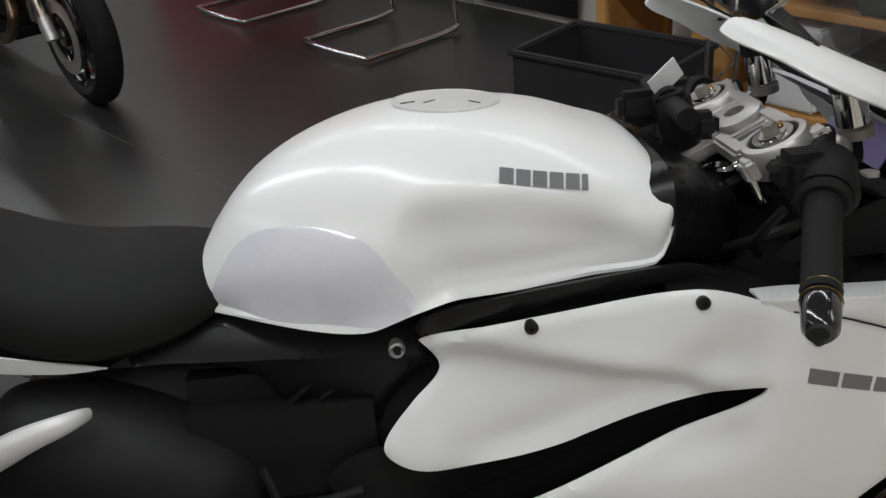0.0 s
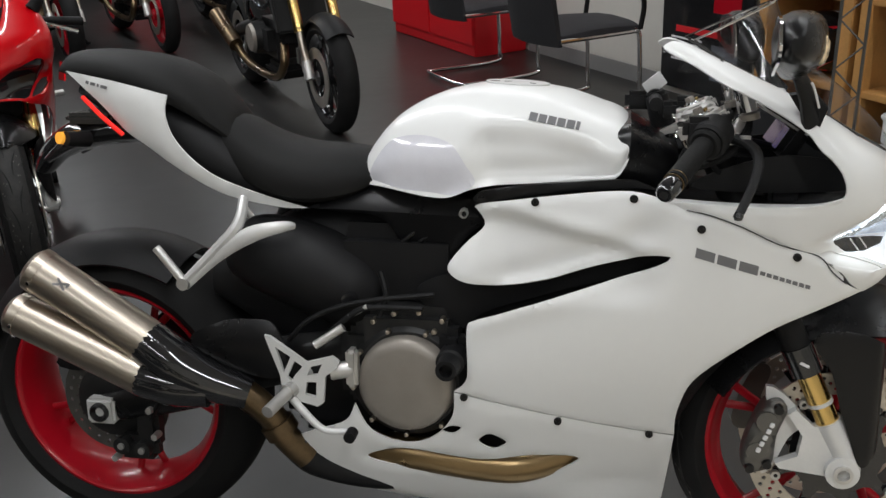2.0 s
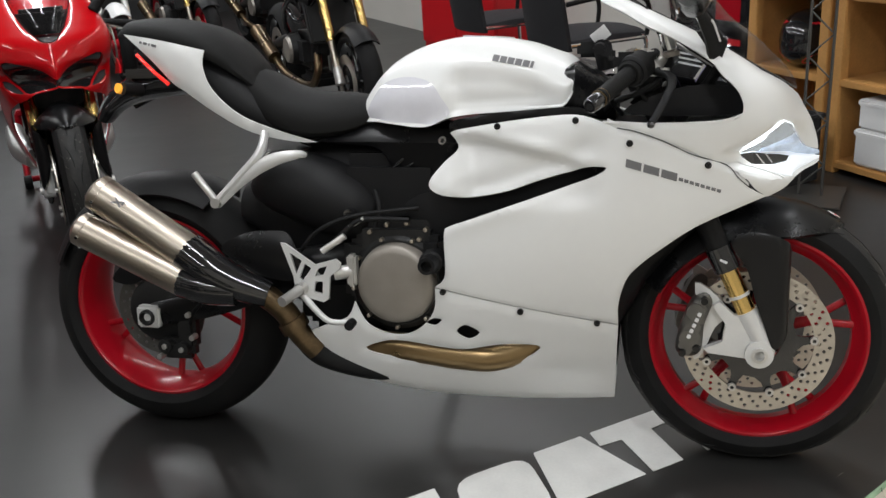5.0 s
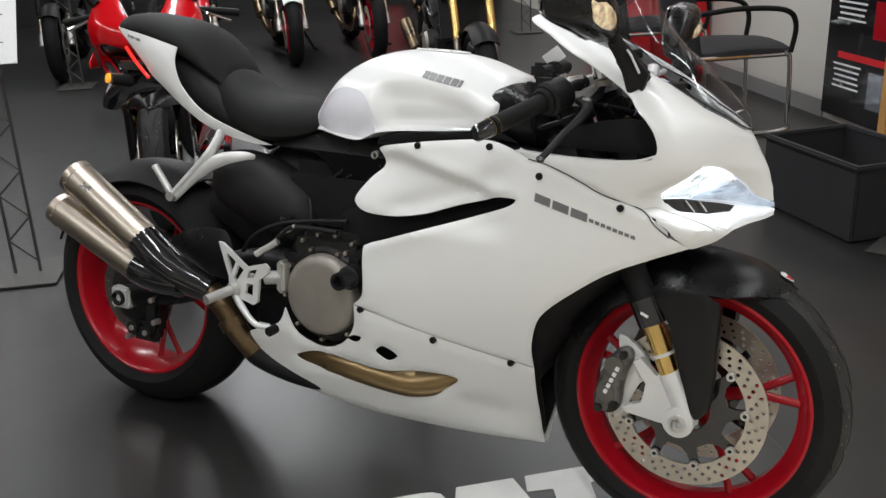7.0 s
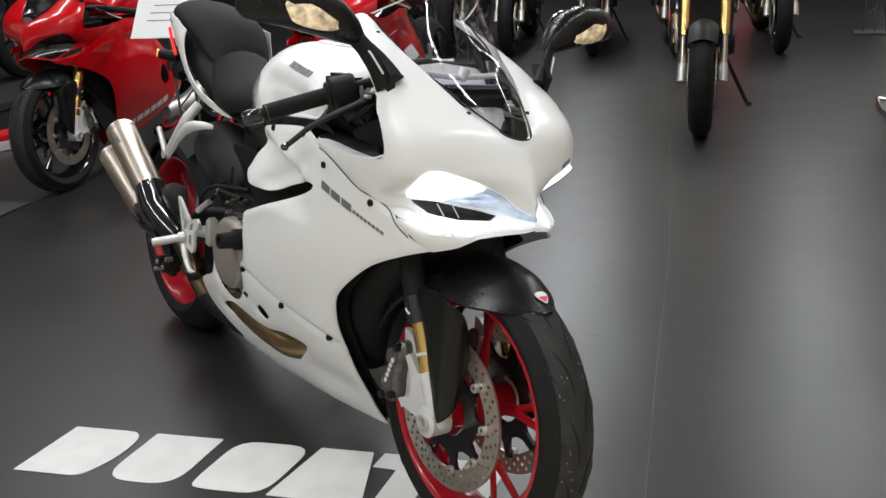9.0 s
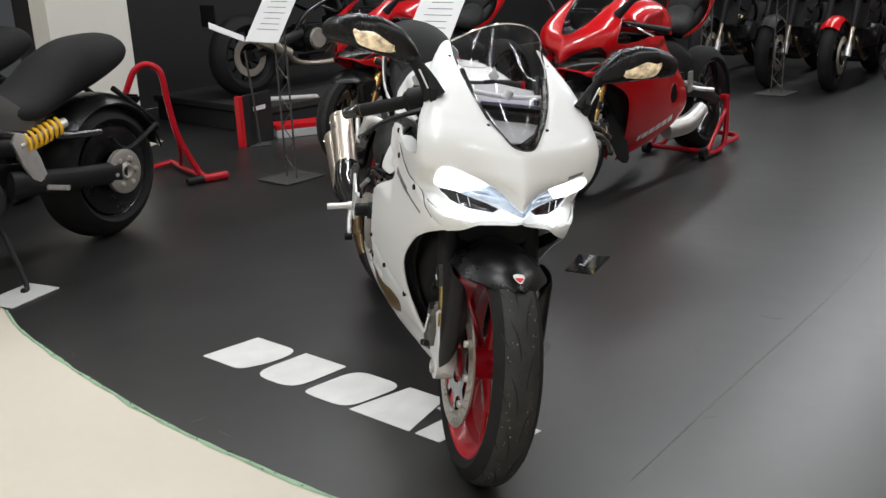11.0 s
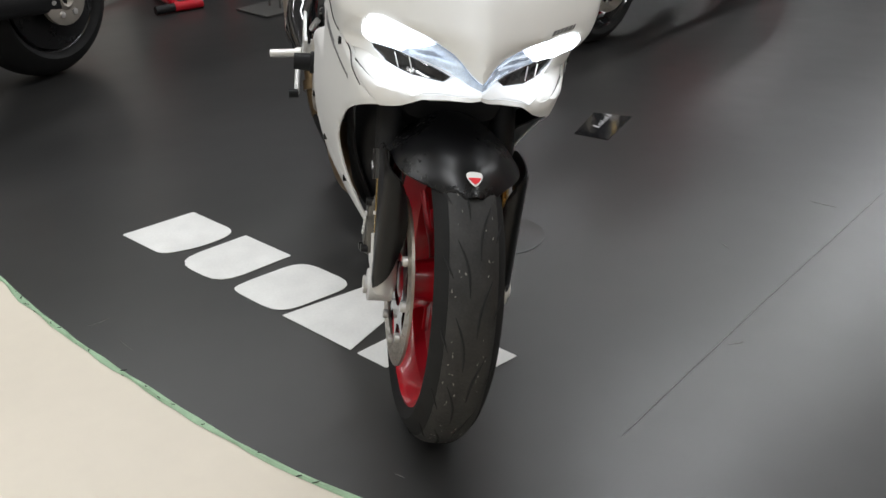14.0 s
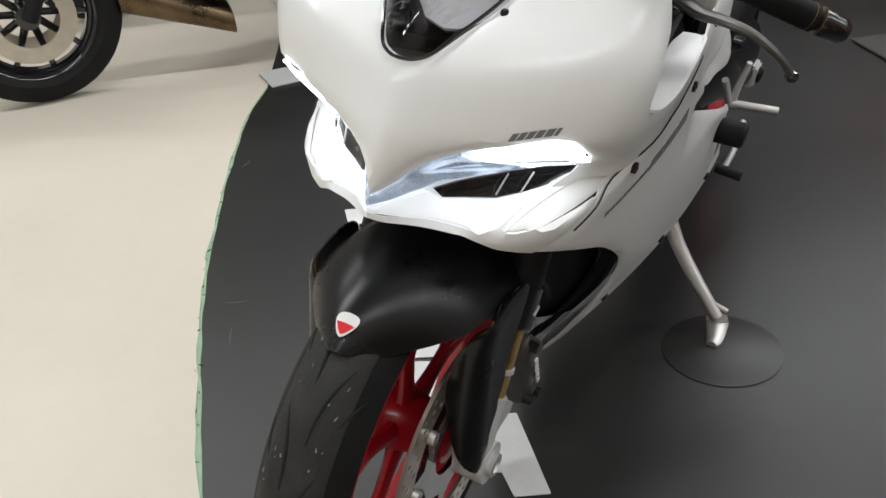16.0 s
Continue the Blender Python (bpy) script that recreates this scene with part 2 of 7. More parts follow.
def lathe(profile, n=48, axis="y", at=(0, 0, 0), closed=False):
    """The profile (radius, height) turned about an axis through at."""
    bm = bmesh.new()
    rings = []
    for r, h in profile:
        ring = []
        for j in range(n):
            a = 2 * math.pi * j / n
            c, s = r * math.cos(a), r * math.sin(a)
            p = {"y": (c, h, s), "z": (c, s, h), "x": (h, c, s)}[axis]
            ring.append(bm.verts.new(Vector(p) + Vector(at)))
        rings.append(ring)
    pairs = list(zip(rings, rings[1:])) + ([(rings[-1], rings[0])] if closed else [])
    for a, b in pairs:
        for j in range(n):
            bm.faces.new((a[j], a[(j + 1) % n], b[(j + 1) % n], b[j]))
    if not closed:
        for ring, (r, _) in ((rings[0], profile[0]), (rings[-1], profile[-1])):
            if r > 1e-4:
                bm.faces.new(ring)
    return bm


def cyl(a, b, r, n=16, r2=None):
    return tube([a, b], [r, r2 if r2 is not None else r], n, 0)


def inside(poly, q):
    """Which points q lie inside the closed line poly, and how far from it each lies."""
    P = np.array(poly)
    Q = np.array(q)
    A, B = P, np.roll(P, -1, 0)
    x, y = Q[:, 0:1], Q[:, 1:2]
    dy = B[:, 1] - A[:, 1]
    hit = ((A[:, 1] > y) != (B[:, 1] > y)) & (x < (B[:, 0] - A[:, 0]) * (y - A[:, 1]) / np.where(dy == 0, 1e-12, dy) + A[:, 0])
    ab = B - A
    t = np.clip(((x - A[:, 0]) * ab[:, 0] + (y - A[:, 1]) * ab[:, 1]) / np.maximum((ab ** 2).sum(1), 1e-12), 0, 1)
    d = np.hypot(x - A[:, 0] - t * ab[:, 0], y - A[:, 1] - t * ab[:, 1]).min(1)
    return hit.sum(1) % 2 == 1, d


def fill(loops, grid):
    """Triangles that fill the first loop less the others, with inner points on a grid."""
    pts, edges = [], []
    for lp in loops:
        k = len(pts)
        pts += [(p[0], p[1]) for p in lp]
        edges += [(k + i, k + (i + 1) % len(lp)) for i in range(len(lp))]
    lo, hi = np.min(pts, 0), np.max(pts, 0)
    g = [(x + (0.5 * grid if j % 2 else 0), y) for j, y in enumerate(np.arange(lo[1] + grid / 2, hi[1], grid * 0.87)) for x in np.arange(lo[0] + grid / 2, hi[0], grid)]
    if g:
        ok = np.ones(len(g), bool)
        for i, lp in enumerate(loops):
            ins, d = inside([(p[0], p[1]) for p in lp], g)
            ok &= (ins if i == 0 else ~ins) & (d > grid * 0.4)
        pts += [p for p, o in zip(g, ok) if o]
    vs, _, fs, *_ = delaunay_2d_cdt([Vector(p) for p in pts], edges, [], 0, 1e-6)
    cen = [tuple(sum((vs[i] for i in f), Vector((0, 0))) / len(f)) for f in fs]
    ok = np.ones(len(fs), bool)
    for i, lp in enumerate(loops):
        ins, _ = inside([(p[0], p[1]) for p in lp], cen)
        ok &= ins if i == 0 else ~ins
    return [tuple(v) for v in vs], [tuple(f) for f, o in zip(fs, ok) if o]


def dense(lp, step_len):
    """The closed polygon with its long sides divided."""
    out = []
    for p, q in zip(lp, list(lp[1:]) + [lp[0]]):
        k = max(1, int(math.hypot(q[0] - p[0], q[1] - p[1]) / step_len))
        out += [(p[0] + (q[0] - p[0]) * i / k, p[1] + (q[1] - p[1]) * i / k) for i in range(k)]
    return out


def panel(outline, fn, thick=0.004, grid=0.02, edge=0.005, n=5, holes=(), heart=(0.95, 0, 0.62), proud=0.0, raw=False):
    """A shell of sheet with rolled edges: the closed outline (a, b), laid on the surface fn(a, b)."""
    loops = [dense(lp, grid) if raw else [(p.x, p.y) for p in curve([(*q, 0) for q in lp], n, True)] for lp in (outline, *holes)]
    vs, fs = fill(loops, grid)
    d = np.min([inside(lp, vs)[1] for lp in loops], 0)
    bm = bmesh.new()
    top, low = [], []
    h = 0.002
    for (a, b), e in zip(vs, d):
        p = Vector(fn(a, b))
        nrm = (Vector(fn(a + h, b)) - Vector(fn(a - h, b))).cross(Vector(fn(a, b + h)) - Vector(fn(a, b - h)))
        nrm = nrm.normalized() if nrm.length > 1e-12 else Vector((0, -1, 0))
        if nrm.dot(p - Vector(heart)) < 0:
            nrm = -nrm
        roll = edge * (1 - math.sqrt(max(0, 1 - (1 - min(e / edge, 1)) ** 2))) if edge else 0
        top.append(bm.verts.new(p + nrm * (proud - roll)))
        low.append(bm.verts.new(p + nrm * (proud - edge - thick)))
    count = {}
    for f in fs:
        bm.faces.new([top[i] for i in f])
        bm.faces.new([low[i] for i in reversed(f)])
        for i, j in zip(f, f[1:] + f[:1]):
            count.setdefault((min(i, j), max(i, j)), []).append((i, j))
    for k in count.values():
        if len(k) == 1:
            i, j = k[0]
            bm.faces.new((top[j], top[i], low[i], low[j]))
    loose = [v for v in bm.verts if not v.link_faces]
    bmesh.ops.delete(bm, geom=loose, context="VERTS")
    return bm


def plate(outline, y0, y1, n=1, grid=0.05, edge=0.002, holes=()):
    """A flat plate in the x-z plane between two side distances, the outer face at y0."""
    return panel(outline, lambda a, b: (a, y0, b), abs(y1 - y0), grid, edge, n, holes, heart=(0, y0 + (y1 - y0) * 50, 0), raw=n == 1)


def loft(sections, cap=True):
    bm = bmesh.new()
    rings = [[bm.verts.new(p) for p in s] for s in sections]
    n = len(rings[0])
    for a, b in zip(rings, rings[1:]):
        for j in range(n):
            bm.faces.new((a[j], a[(j + 1) % n], b[(j + 1) % n], b[j]))
    if cap:
        bm.faces.new(rings[0][::-1])
        bm.faces.new(rings[-1])
    return bm


def interp(x, table):
    return float(np.interp(x, [a for a, _ in table], [b for _, b in table]))


def spline(x, table):
    """Smooth interpolation of a short table."""
    xs = [a for a, _ in table]
    i = min(max(int(np.searchsorted(xs, x)) - 1, 0), len(xs) - 2)
    t = min(max((x - xs[i]) / (xs[i + 1] - xs[i]), 0), 1)
    y = [b for _, b in table]

    def slope(k):
        a, b = max(k - 1, 0), min(k + 1, len(xs) - 1)
        return (y[b] - y[a]) / (xs[b] - xs[a])
    h = xs[i + 1] - xs[i]
    return ((2 * t ** 3 - 3 * t * t + 1) * y[i] + (t ** 3 - 2 * t * t + t) * h * slope(i)
            + (-2 * t ** 3 + 3 * t * t) * y[i + 1] + (t ** 3 - t * t) * h * slope(i + 1))


def bell(x, c, w):
    return math.exp(-((x - c) / w) ** 2)


def step(a, b, x):
    t = min(max((x - a) / (b - a), 0), 1)
    return t * t * (3 - 2 * t)



def rounded(poly, r=0.02, n=5):
    """The polygon with its corners rounded."""
    out = []
    k = len(poly)
    for i in range(k):
        a, b, c = (Vector((*poly[(i + j) % k], 0)) for j in (-1, 0, 1))
        ri = r[i] if isinstance(r, tuple) else r
        ra, rc = min(ri, (a - b).length * 0.48), min(ri, (c - b).length * 0.48)
        p, q = b + (a - b).normalized() * ra, b + (c - b).normalized() * rc
        for t in np.linspace(0, 1, n):
            v = p * (1 - t) ** 2 + 2 * b * t * (1 - t) + q * t * t
            out.append((v.x, v.y))
    return out


# ---- the body of a fully faired sport motorcycle, x ahead, y to its left, rear wheel's foot at the origin ----
BODY = (0.2211, -0.0434, 0.0975, -0.3064, 0.6545, -0.7426, -0.0135, -0.4417, 0.7964, 0.0941)


def half_width(x, z):
    a, b = x - 1.0, z - 0.55
    w = sum(c * t for c, t in zip(BODY, (1, a, b, a * a, a * b, b * b, a ** 3, a * a * b, a * b * b, b ** 3)))
    w += 0.022 * bell(x, 0.83, 0.13) * bell(z, 0.80, 0.045)            # shoulder under the tank
    crease = 0.757 - 0.235 * max(x - 0.84, 0)                          # hollow above the duct, under a crease
    w -= 0.018 * step(0.76, 0.84, x) * (1 - step(1.02, 1.13, x)) * (1 - step(crease - 0.016, crease + 0.010, z)) * step(0.60, 0.66, z)
    w += 0.004 * bell(x, 0.95, 0.14) * bell(z, crease + 0.014, 0.016)
    w -= 0.012 * bell(x, 1.02, 0.09) * bell(z, 0.21, 0.035)
    lip, duct = z - 0.610 - 0.40 * (x - 0.825), step(0.74, 0.82, x) * (1 - step(1.04, 1.12, x))
    w += duct * (0.007 * bell(lip, -0.028, 0.026) - 0.009 * bell(lip, 0.026, 0.026))     # lips of the duct
    w += 0.027 * bell(x, 1.36, 0.17) * bell(z, 0.83, 0.085)             # shoulder beside the windscreen
    return max(w, 0.006)


NOSE_LINE = ((0.10, 1.30), (0.35, 1.45), (0.62, 1.552), (0.70, 1.556), (0.77, 1.538), (0.80, 1.522), (0.843, 1.495), (0.868, 1.459), (0.885, 1.424), (0.925, 1.360), (0.96, 1.302), (1.0, 1.228), (1.045, 1.155), (1.10, 1.07))
SQUARE = ((0.62, 5.0), (0.70, 8.0), (0.78, 7.0), (0.86, 5.0), (1.2, 5.0))
SWEEP = ((0.60, 0.36), (0.668, 0.38), (0.69, 0.60), (0.70, 0.70), (0.725, 0.717), (0.75, 0.47), (0.775, 0.30), (0.80, 0.26), (0.84, 0.19), (0.865, 0.10), (0.90, 0.0))
BOW = ((0.66, 1.0), (0.70, 0.78), (0.725, 0.77), (0.75, 0.9), (0.775, 1.0), (0.80, 1.05))
TURN_LEN = 0.40        # length given to the bend from flank to middle line


def nose_x(z):
    return spline(z, NOSE_LINE)


def ridge(v):
    """Rounds the wedge's middle line."""
    return (math.hypot(v, 0.05) - 0.05) / (math.hypot(1, 0.05) - 0.05)


def skin(p, z):
    """The fairing's skin. p up to 0: metres along the right flank; to TURN_LEN: round the nose to the middle line; beyond: the left.
    In plan the nose is a wedge with square shoulders, swept back most at the lamps."""
    if p > TURN_LEN:
        x, y, _ = skin(2 * TURN_LEN - p, z)
        return (x, -y, z)
    xj, k = nose_x(z) - 0.28, interp(z, SQUARE)
    if p <= 0:
        return (xj + p, -half_width(xj + p, z), z)
    a = p / TURN_LEN * math.pi / 2
    c, s = max(math.cos(a), 0), math.sin(a)
    r = (c ** k + s ** k) ** (-1 / k)
    x = xj + 0.28 * r * s * (1 - interp(z, SWEEP) * ridge(r * c) ** interp(z, BOW))
    return (x, -half_width(min(x, xj + 0.224), z) * r * c, z)


def side(x, z):
    """The same surface, by x and z."""
    xj, k = nose_x(z) - 0.28, interp(z, SQUARE)
    if x <= xj:
        return (x, -half_width(x, z), z)
    r = min((x - xj) / 0.28, 0.9995)
    sw, bw, lo, hi = interp(z, SWEEP), interp(z, BOW), 0.0, 1.0
    for _ in range(22):
        m = (lo + hi) / 2
        if (1 - sw * ridge(m) ** bw) * (1 - m ** k) ** (1 / k) > r:
            lo = m
        else:
            hi = m
    return (x, -half_width(min(x, xj + 0.224), z) * lo, z)


def bend(*qz):
    """Outline points on the nose, each as share of the bend and height."""
    return [(q if q < 0 else q * TURN_LEN, z) for q, z in qz]


TOP = ((0.53, 0.800), (0.545, 0.832), (0.572, 0.873), (0.617, 0.916), (0.683, 0.950), (0.762, 0.969), (0.839, 0.970), (0.928, 0.957), (0.99, 0.936), (1.022, 0.924), (1.038, 0.910), (1.048, 0.892))
LOW = ((0.53, 0.785), (0.60, 0.786), (0.72, 0.779), (0.78, 0.800), (0.893, 0.810), (1.015, 0.818), (1.030, 0.830), (1.048, 0.868))
WIDE = ((0.53, 0.062), (0.56, 0.088), (0.62, 0.135), (0.70, 0.172), (0.78, 0.194), (0.87, 0.202), (0.94, 0.194), (1.008, 0.180), (1.036, 0.168), (1.048, 0.148))


def tank(x, v, out=0.0):
    """Right half of the tank: v from 0 at its lower edge to 1 on the middle line."""
    lo, hi, w = spline(x, LOW), spline(x, TOP), spline(x, WIDE)
    a = v * math.pi / 2
    z = lo + (hi - lo) * math.sin(a) ** 1.12
    y = w * (0.90 + 0.10 * step(0, 0.35, v)) * max(math.cos(a), 0) ** 0.70
    roof = 0.912 - 0.22 * max(x - 0.88, 0) - 0.35 * max(0.80 - x, 0)
    back = 0.735 + 0.36 * (0.92 - z)
    dent = step(back - 0.012, back + 0.050, x) * (1 - step(0.95, 1.03, x)) * (1 - step(roof - 0.044, roof + 0.012, z)) * (0.72 + 0.28 * step(lo + 0.006, lo + 0.030, z))
    y -= 0.025 * dent
    y += 0.005 * (1 - step(lo + 0.003, lo + 0.007, z))
    return (x, -(y + out), z + out * 0.4)


def wheel(bike, cx, cz, r, w, rim, paint, front):
    """A cast wheel at (cx, cz) in the bike's plane: tyre, rim with split spokes, hub."""
    hub = empty("wheel", Matrix.Identity(4), "", "")
    hub.parent = bike
    hub["label"] = "cast wheel with black tyre"
    c = (cx, 0, cz)
    prof = [(rim - 0.004, -w * 0.37), (rim + 0.006, -w * 0.45)] + [(r - (r - rim - 0.022) * abs(math.sin(radians(t))) ** 3.0, w / 2 * math.sin(radians(t))) for t in range(-90, 91, 9)] + [(rim + 0.006, w * 0.45), (rim - 0.004, w * 0.37)]
    part("tyre", lathe(prof, 72, "y", c, True), M["tyre"], hub, "black rubber tyre with grooved tread")
    rw = w * 0.41
    rp = [(rim + 0.002, -rw + 0.006), (rim + 0.003, -rw), (rim - 0.004, -rw - 0.002), (rim - 0.009, -rw + 0.002), (rim - 0.012, -rw + 0.008), (rim - 0.022, -rw + 0.028), (rim - 0.030, -rw * 0.25), (rim - 0.030, rw * 0.25), (rim - 0.022, rw - 0.028), (rim - 0.012, rw - 0.008), (rim - 0.008, rw - 0.003), (rim - 0.004, rw + 0.002), (rim + 0.003, rw), (rim + 0.002, rw - 0.006), (rim - 0.006, rw - 0.012), (rim - 0.026, 0.0), (rim - 0.006, -rw + 0.012)]
    part("rim", lathe(rp, 72, "y", c, True), paint, hub)
    part("hub", lathe([(0.018, -0.075), (0.034, -0.072), (0.038, -0.03), (0.046, 0), (0.038, 0.03), (0.034, 0.072), (0.018, 0.075)], 32, "y", c), paint, hub)
    for k in range(5):
        a0 = radians(72 * k + (15 if front else -9))

        def spoke_at(rr, da, dy):
            return (cx + rr * math.cos(a0 + da), dy, cz + rr * math.sin(a0 + da))
        part("spoke", tube([spoke_at(0.030, 0, 0), spoke_at(0.075, 0, 0), spoke_at(0.122, 0, 0)], [0.019, 0.013, 0.012], 10, 3, 0.75), paint, hub)
        for s in (-1, 1):
            part("spoke_arm", tube([spoke_at(0.108, 0, 0), spoke_at(0.140, s * 0.045, s * 0.006), spoke_at(rim - 0.026, s * 0.125, s * 0.012)], [0.011, 0.0085, 0.0085], 10, 3, 0.75), paint, hub)
    if front:
        def tread(a, y, up=0.0):
            q = r - (r - rim - 0.022) * abs(2 * y / w) ** 3 + up
            return (cx + q * math.cos(a), y, cz + q * math.sin(a))
        band = [(math.hypot(tread(0, y)[0] - cx, 0), y) for y in np.linspace(-0.040, 0.040, 15)]
        part("tread_band", lathe([(q + 0.0007, y) for q, y in band] + [(q - 0.002, y) for q, y in band[::-1]], 96, "y", c, True), M["scuff"], hub, "scrubbed grey tread band")
        for k in range(15):
            a = 2 * math.pi * k / 15
            for s in (-1, 1):
                part("tread_groove", tube([tread(a + 0.20 * (s > 0) + 0.31 * t, s * (0.008 + 0.020 * t - 0.006 * math.sin(math.pi * t)), 0.0004) for t in (0, 0.25, 0.5, 0.75, 1)], [0.0008, 0.0024, 0.0026, 0.0022, 0.0008], 6, 2, 1.0), M["groove"], hub)
                part("tread_groove", tube([tread(a + 0.10 + 0.20 * (s > 0) + 0.13 * t, s * (0.034 + 0.014 * t), 0.0004) for t in (0, 0.5, 1)], [0.0008, 0.0022, 0.0008], 6, 2, 1.0), M["groove"], hub)
        rng = random.Random(11)
        for k in range(150):
            a, s = rng.uniform(0, 2 * math.pi), rng.choice((-1, 1))
            y = s * rng.gauss(0.024, 0.007)
            e = 0.0006 + 0.0012 * rng.random()
            part("rubber_crumb", tube([tread(a, y, 0.0002), tread(a + rng.uniform(0.004, 0.02), y + rng.uniform(-0.002, 0.002), 0.0004)], [e, e * 0.6], 5, 0), M["crumb"], hub)
    return hub


def drilled_disc(c, y, r0, r1, rows, thick=0.005, count=36, hole=0.0042):
    outer = [(c[0] + r1 * math.cos(t), c[1] + r1 * math.sin(t)) for t in np.linspace(0, 2 * math.pi, 72, False)]
    inner = [(c[0] + r0 * math.cos(t), c[1] + r0 * math.sin(t)) for t in np.linspace(0, 2 * math.pi, 60, False)]
    holes = [inner]
    for i, rr in enumerate(rows):
        for k in range(count):
            a = 2 * math.pi * (k + i * 0.37) / count
            q = (c[0] + rr * math.cos(a), c[1] + rr * math.sin(a))
            holes.append([(q[0] + hole * math.cos(t), q[1] + hole * math.sin(t)) for t in np.linspace(0, 2 * math.pi, 7, False)])
    return panel(outer, lambda a, b: (a, y, b), thick, 0.03, 0.0008, 1, holes, heart=(c[0], y + (5 if y < 0 else -5), c[1]), raw=True)


def slant_marks(n, w, h, gap, slant, fn, thick, proud, sizes=None):
    """A row of plain slanted bars in place of a word, on the surface fn(a, b)."""
    out, a = [], 0.0
    for k in range(n):
        ww = w * (sizes[k] if sizes else 1)
        s = slant * h
        q = [(a, 0), (a + ww, 0), (a + ww + s, h), (a + s, h)]
        out.append(panel(q, fn, thick, 0.02, 0.0003, 1, proud=proud, raw=True))
        a += ww + gap
    return out


def seat_pad(xs, top, low, wide, crown=2.6, n=20):
    secs = []
    for x in xs:
        hi, lo, w = spline(x, top), spline(x, low), spline(x, wide)
        ring = []
        for j in range(n):
            t = 2 * math.pi * j / n
            cy, cz = math.cos(t), math.sin(t)
            y = w * abs(cy) ** (2 / crown) * (1 if cy > 0 else -1)
            z = (hi + lo) / 2 + (hi - lo) / 2 * abs(cz) ** (2 / crown) * (1 if cz > 0 else -1)
            ring.append((x, y, z - 0.35 * (y / max(w, 1e-3)) ** 2 * 0.05))
        secs.append(ring)
    return loft(secs)


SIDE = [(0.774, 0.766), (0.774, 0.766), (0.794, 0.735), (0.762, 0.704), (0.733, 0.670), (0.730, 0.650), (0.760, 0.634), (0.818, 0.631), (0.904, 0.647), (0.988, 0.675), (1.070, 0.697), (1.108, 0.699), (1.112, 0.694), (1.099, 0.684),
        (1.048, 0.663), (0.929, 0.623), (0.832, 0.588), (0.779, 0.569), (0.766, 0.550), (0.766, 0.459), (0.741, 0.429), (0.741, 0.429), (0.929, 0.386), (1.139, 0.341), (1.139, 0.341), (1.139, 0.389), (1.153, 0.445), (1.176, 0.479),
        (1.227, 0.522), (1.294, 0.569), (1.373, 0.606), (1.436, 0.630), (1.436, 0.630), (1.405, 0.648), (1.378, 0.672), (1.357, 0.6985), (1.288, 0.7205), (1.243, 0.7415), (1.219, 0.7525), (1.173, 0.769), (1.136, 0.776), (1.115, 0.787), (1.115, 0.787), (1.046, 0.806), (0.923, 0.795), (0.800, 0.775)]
BELLY = [(0.741, 0.426), (0.741, 0.426), (0.929, 0.383), (1.139, 0.337), (1.139, 0.337), (1.132, 0.22), (1.126, 0.119), (1.126, 0.119), (0.995, 0.117), (0.864, 0.122), (0.730, 0.133), (0.638, 0.151), (0.519, 0.183), (0.455, 0.213), (0.418, 0.252), (0.406, 0.288),
         (0.460, 0.318), (0.525, 0.345), (0.549, 0.387), (0.549, 0.387), (0.578, 0.330), (0.643, 0.306), (0.697, 0.324), (0.735, 0.372)]
GOLD = [(0.562, 0.267), (0.615, 0.289), (0.668, 0.289), (0.784, 0.271), (0.880, 0.286), (0.967, 0.280), (0.910, 0.231), (0.843, 0.212), (0.766, 0.226), (0.663, 0.246), (0.596, 0.250)]
VENTS = ([(0.715, 0.340), (0.732, 0.352), (0.751, 0.349), (0.735, 0.334)], [(0.782, 0.321), (0.804, 0.337), (0.834, 0.318), (0.812, 0.300), (0.793, 0.307)])
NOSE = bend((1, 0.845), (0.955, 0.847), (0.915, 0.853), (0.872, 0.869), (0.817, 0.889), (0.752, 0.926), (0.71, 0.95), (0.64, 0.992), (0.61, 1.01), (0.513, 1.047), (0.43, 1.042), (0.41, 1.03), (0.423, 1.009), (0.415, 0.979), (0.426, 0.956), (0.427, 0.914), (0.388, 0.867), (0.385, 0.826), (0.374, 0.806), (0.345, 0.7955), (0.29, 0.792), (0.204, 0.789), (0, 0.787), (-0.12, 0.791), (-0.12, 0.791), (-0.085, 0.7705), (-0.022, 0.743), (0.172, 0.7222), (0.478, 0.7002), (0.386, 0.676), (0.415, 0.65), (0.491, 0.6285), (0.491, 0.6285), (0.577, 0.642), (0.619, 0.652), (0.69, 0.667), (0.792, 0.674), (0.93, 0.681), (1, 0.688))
LAMP = bend(*rounded([(0.555, 0.7225), (0.525, 0.735), (0.506, 0.752), (0.504, 0.769), (0.527, 0.781), (0.564, 0.784), (0.604, 0.779), (0.649, 0.771), (0.70, 0.763), (0.75, 0.756), (0.645, 0.7205), (0.629, 0.7225)], 0.004))
LAMP_CORE = bend(*rounded([(0.756, 0.755), (0.767, 0.754), (0.845, 0.741), (0.892, 0.729), (0.93, 0.7195), (0.965, 0.7135), (0.999, 0.7115), (0.999, 0.7025), (0.93, 0.7035), (0.863, 0.7085), (0.831, 0.7125), (0.771, 0.715), (0.652, 0.7195)], 0.004))
LAMP_SLOT = bend(*rounded([(0.557, 0.7195), (0.629, 0.7195), (0.7, 0.713), (0.771, 0.709), (0.831, 0.7035), (0.801, 0.6975), (0.674, 0.6945), (0.591, 0.7005), (0.565, 0.711)], 0.003))
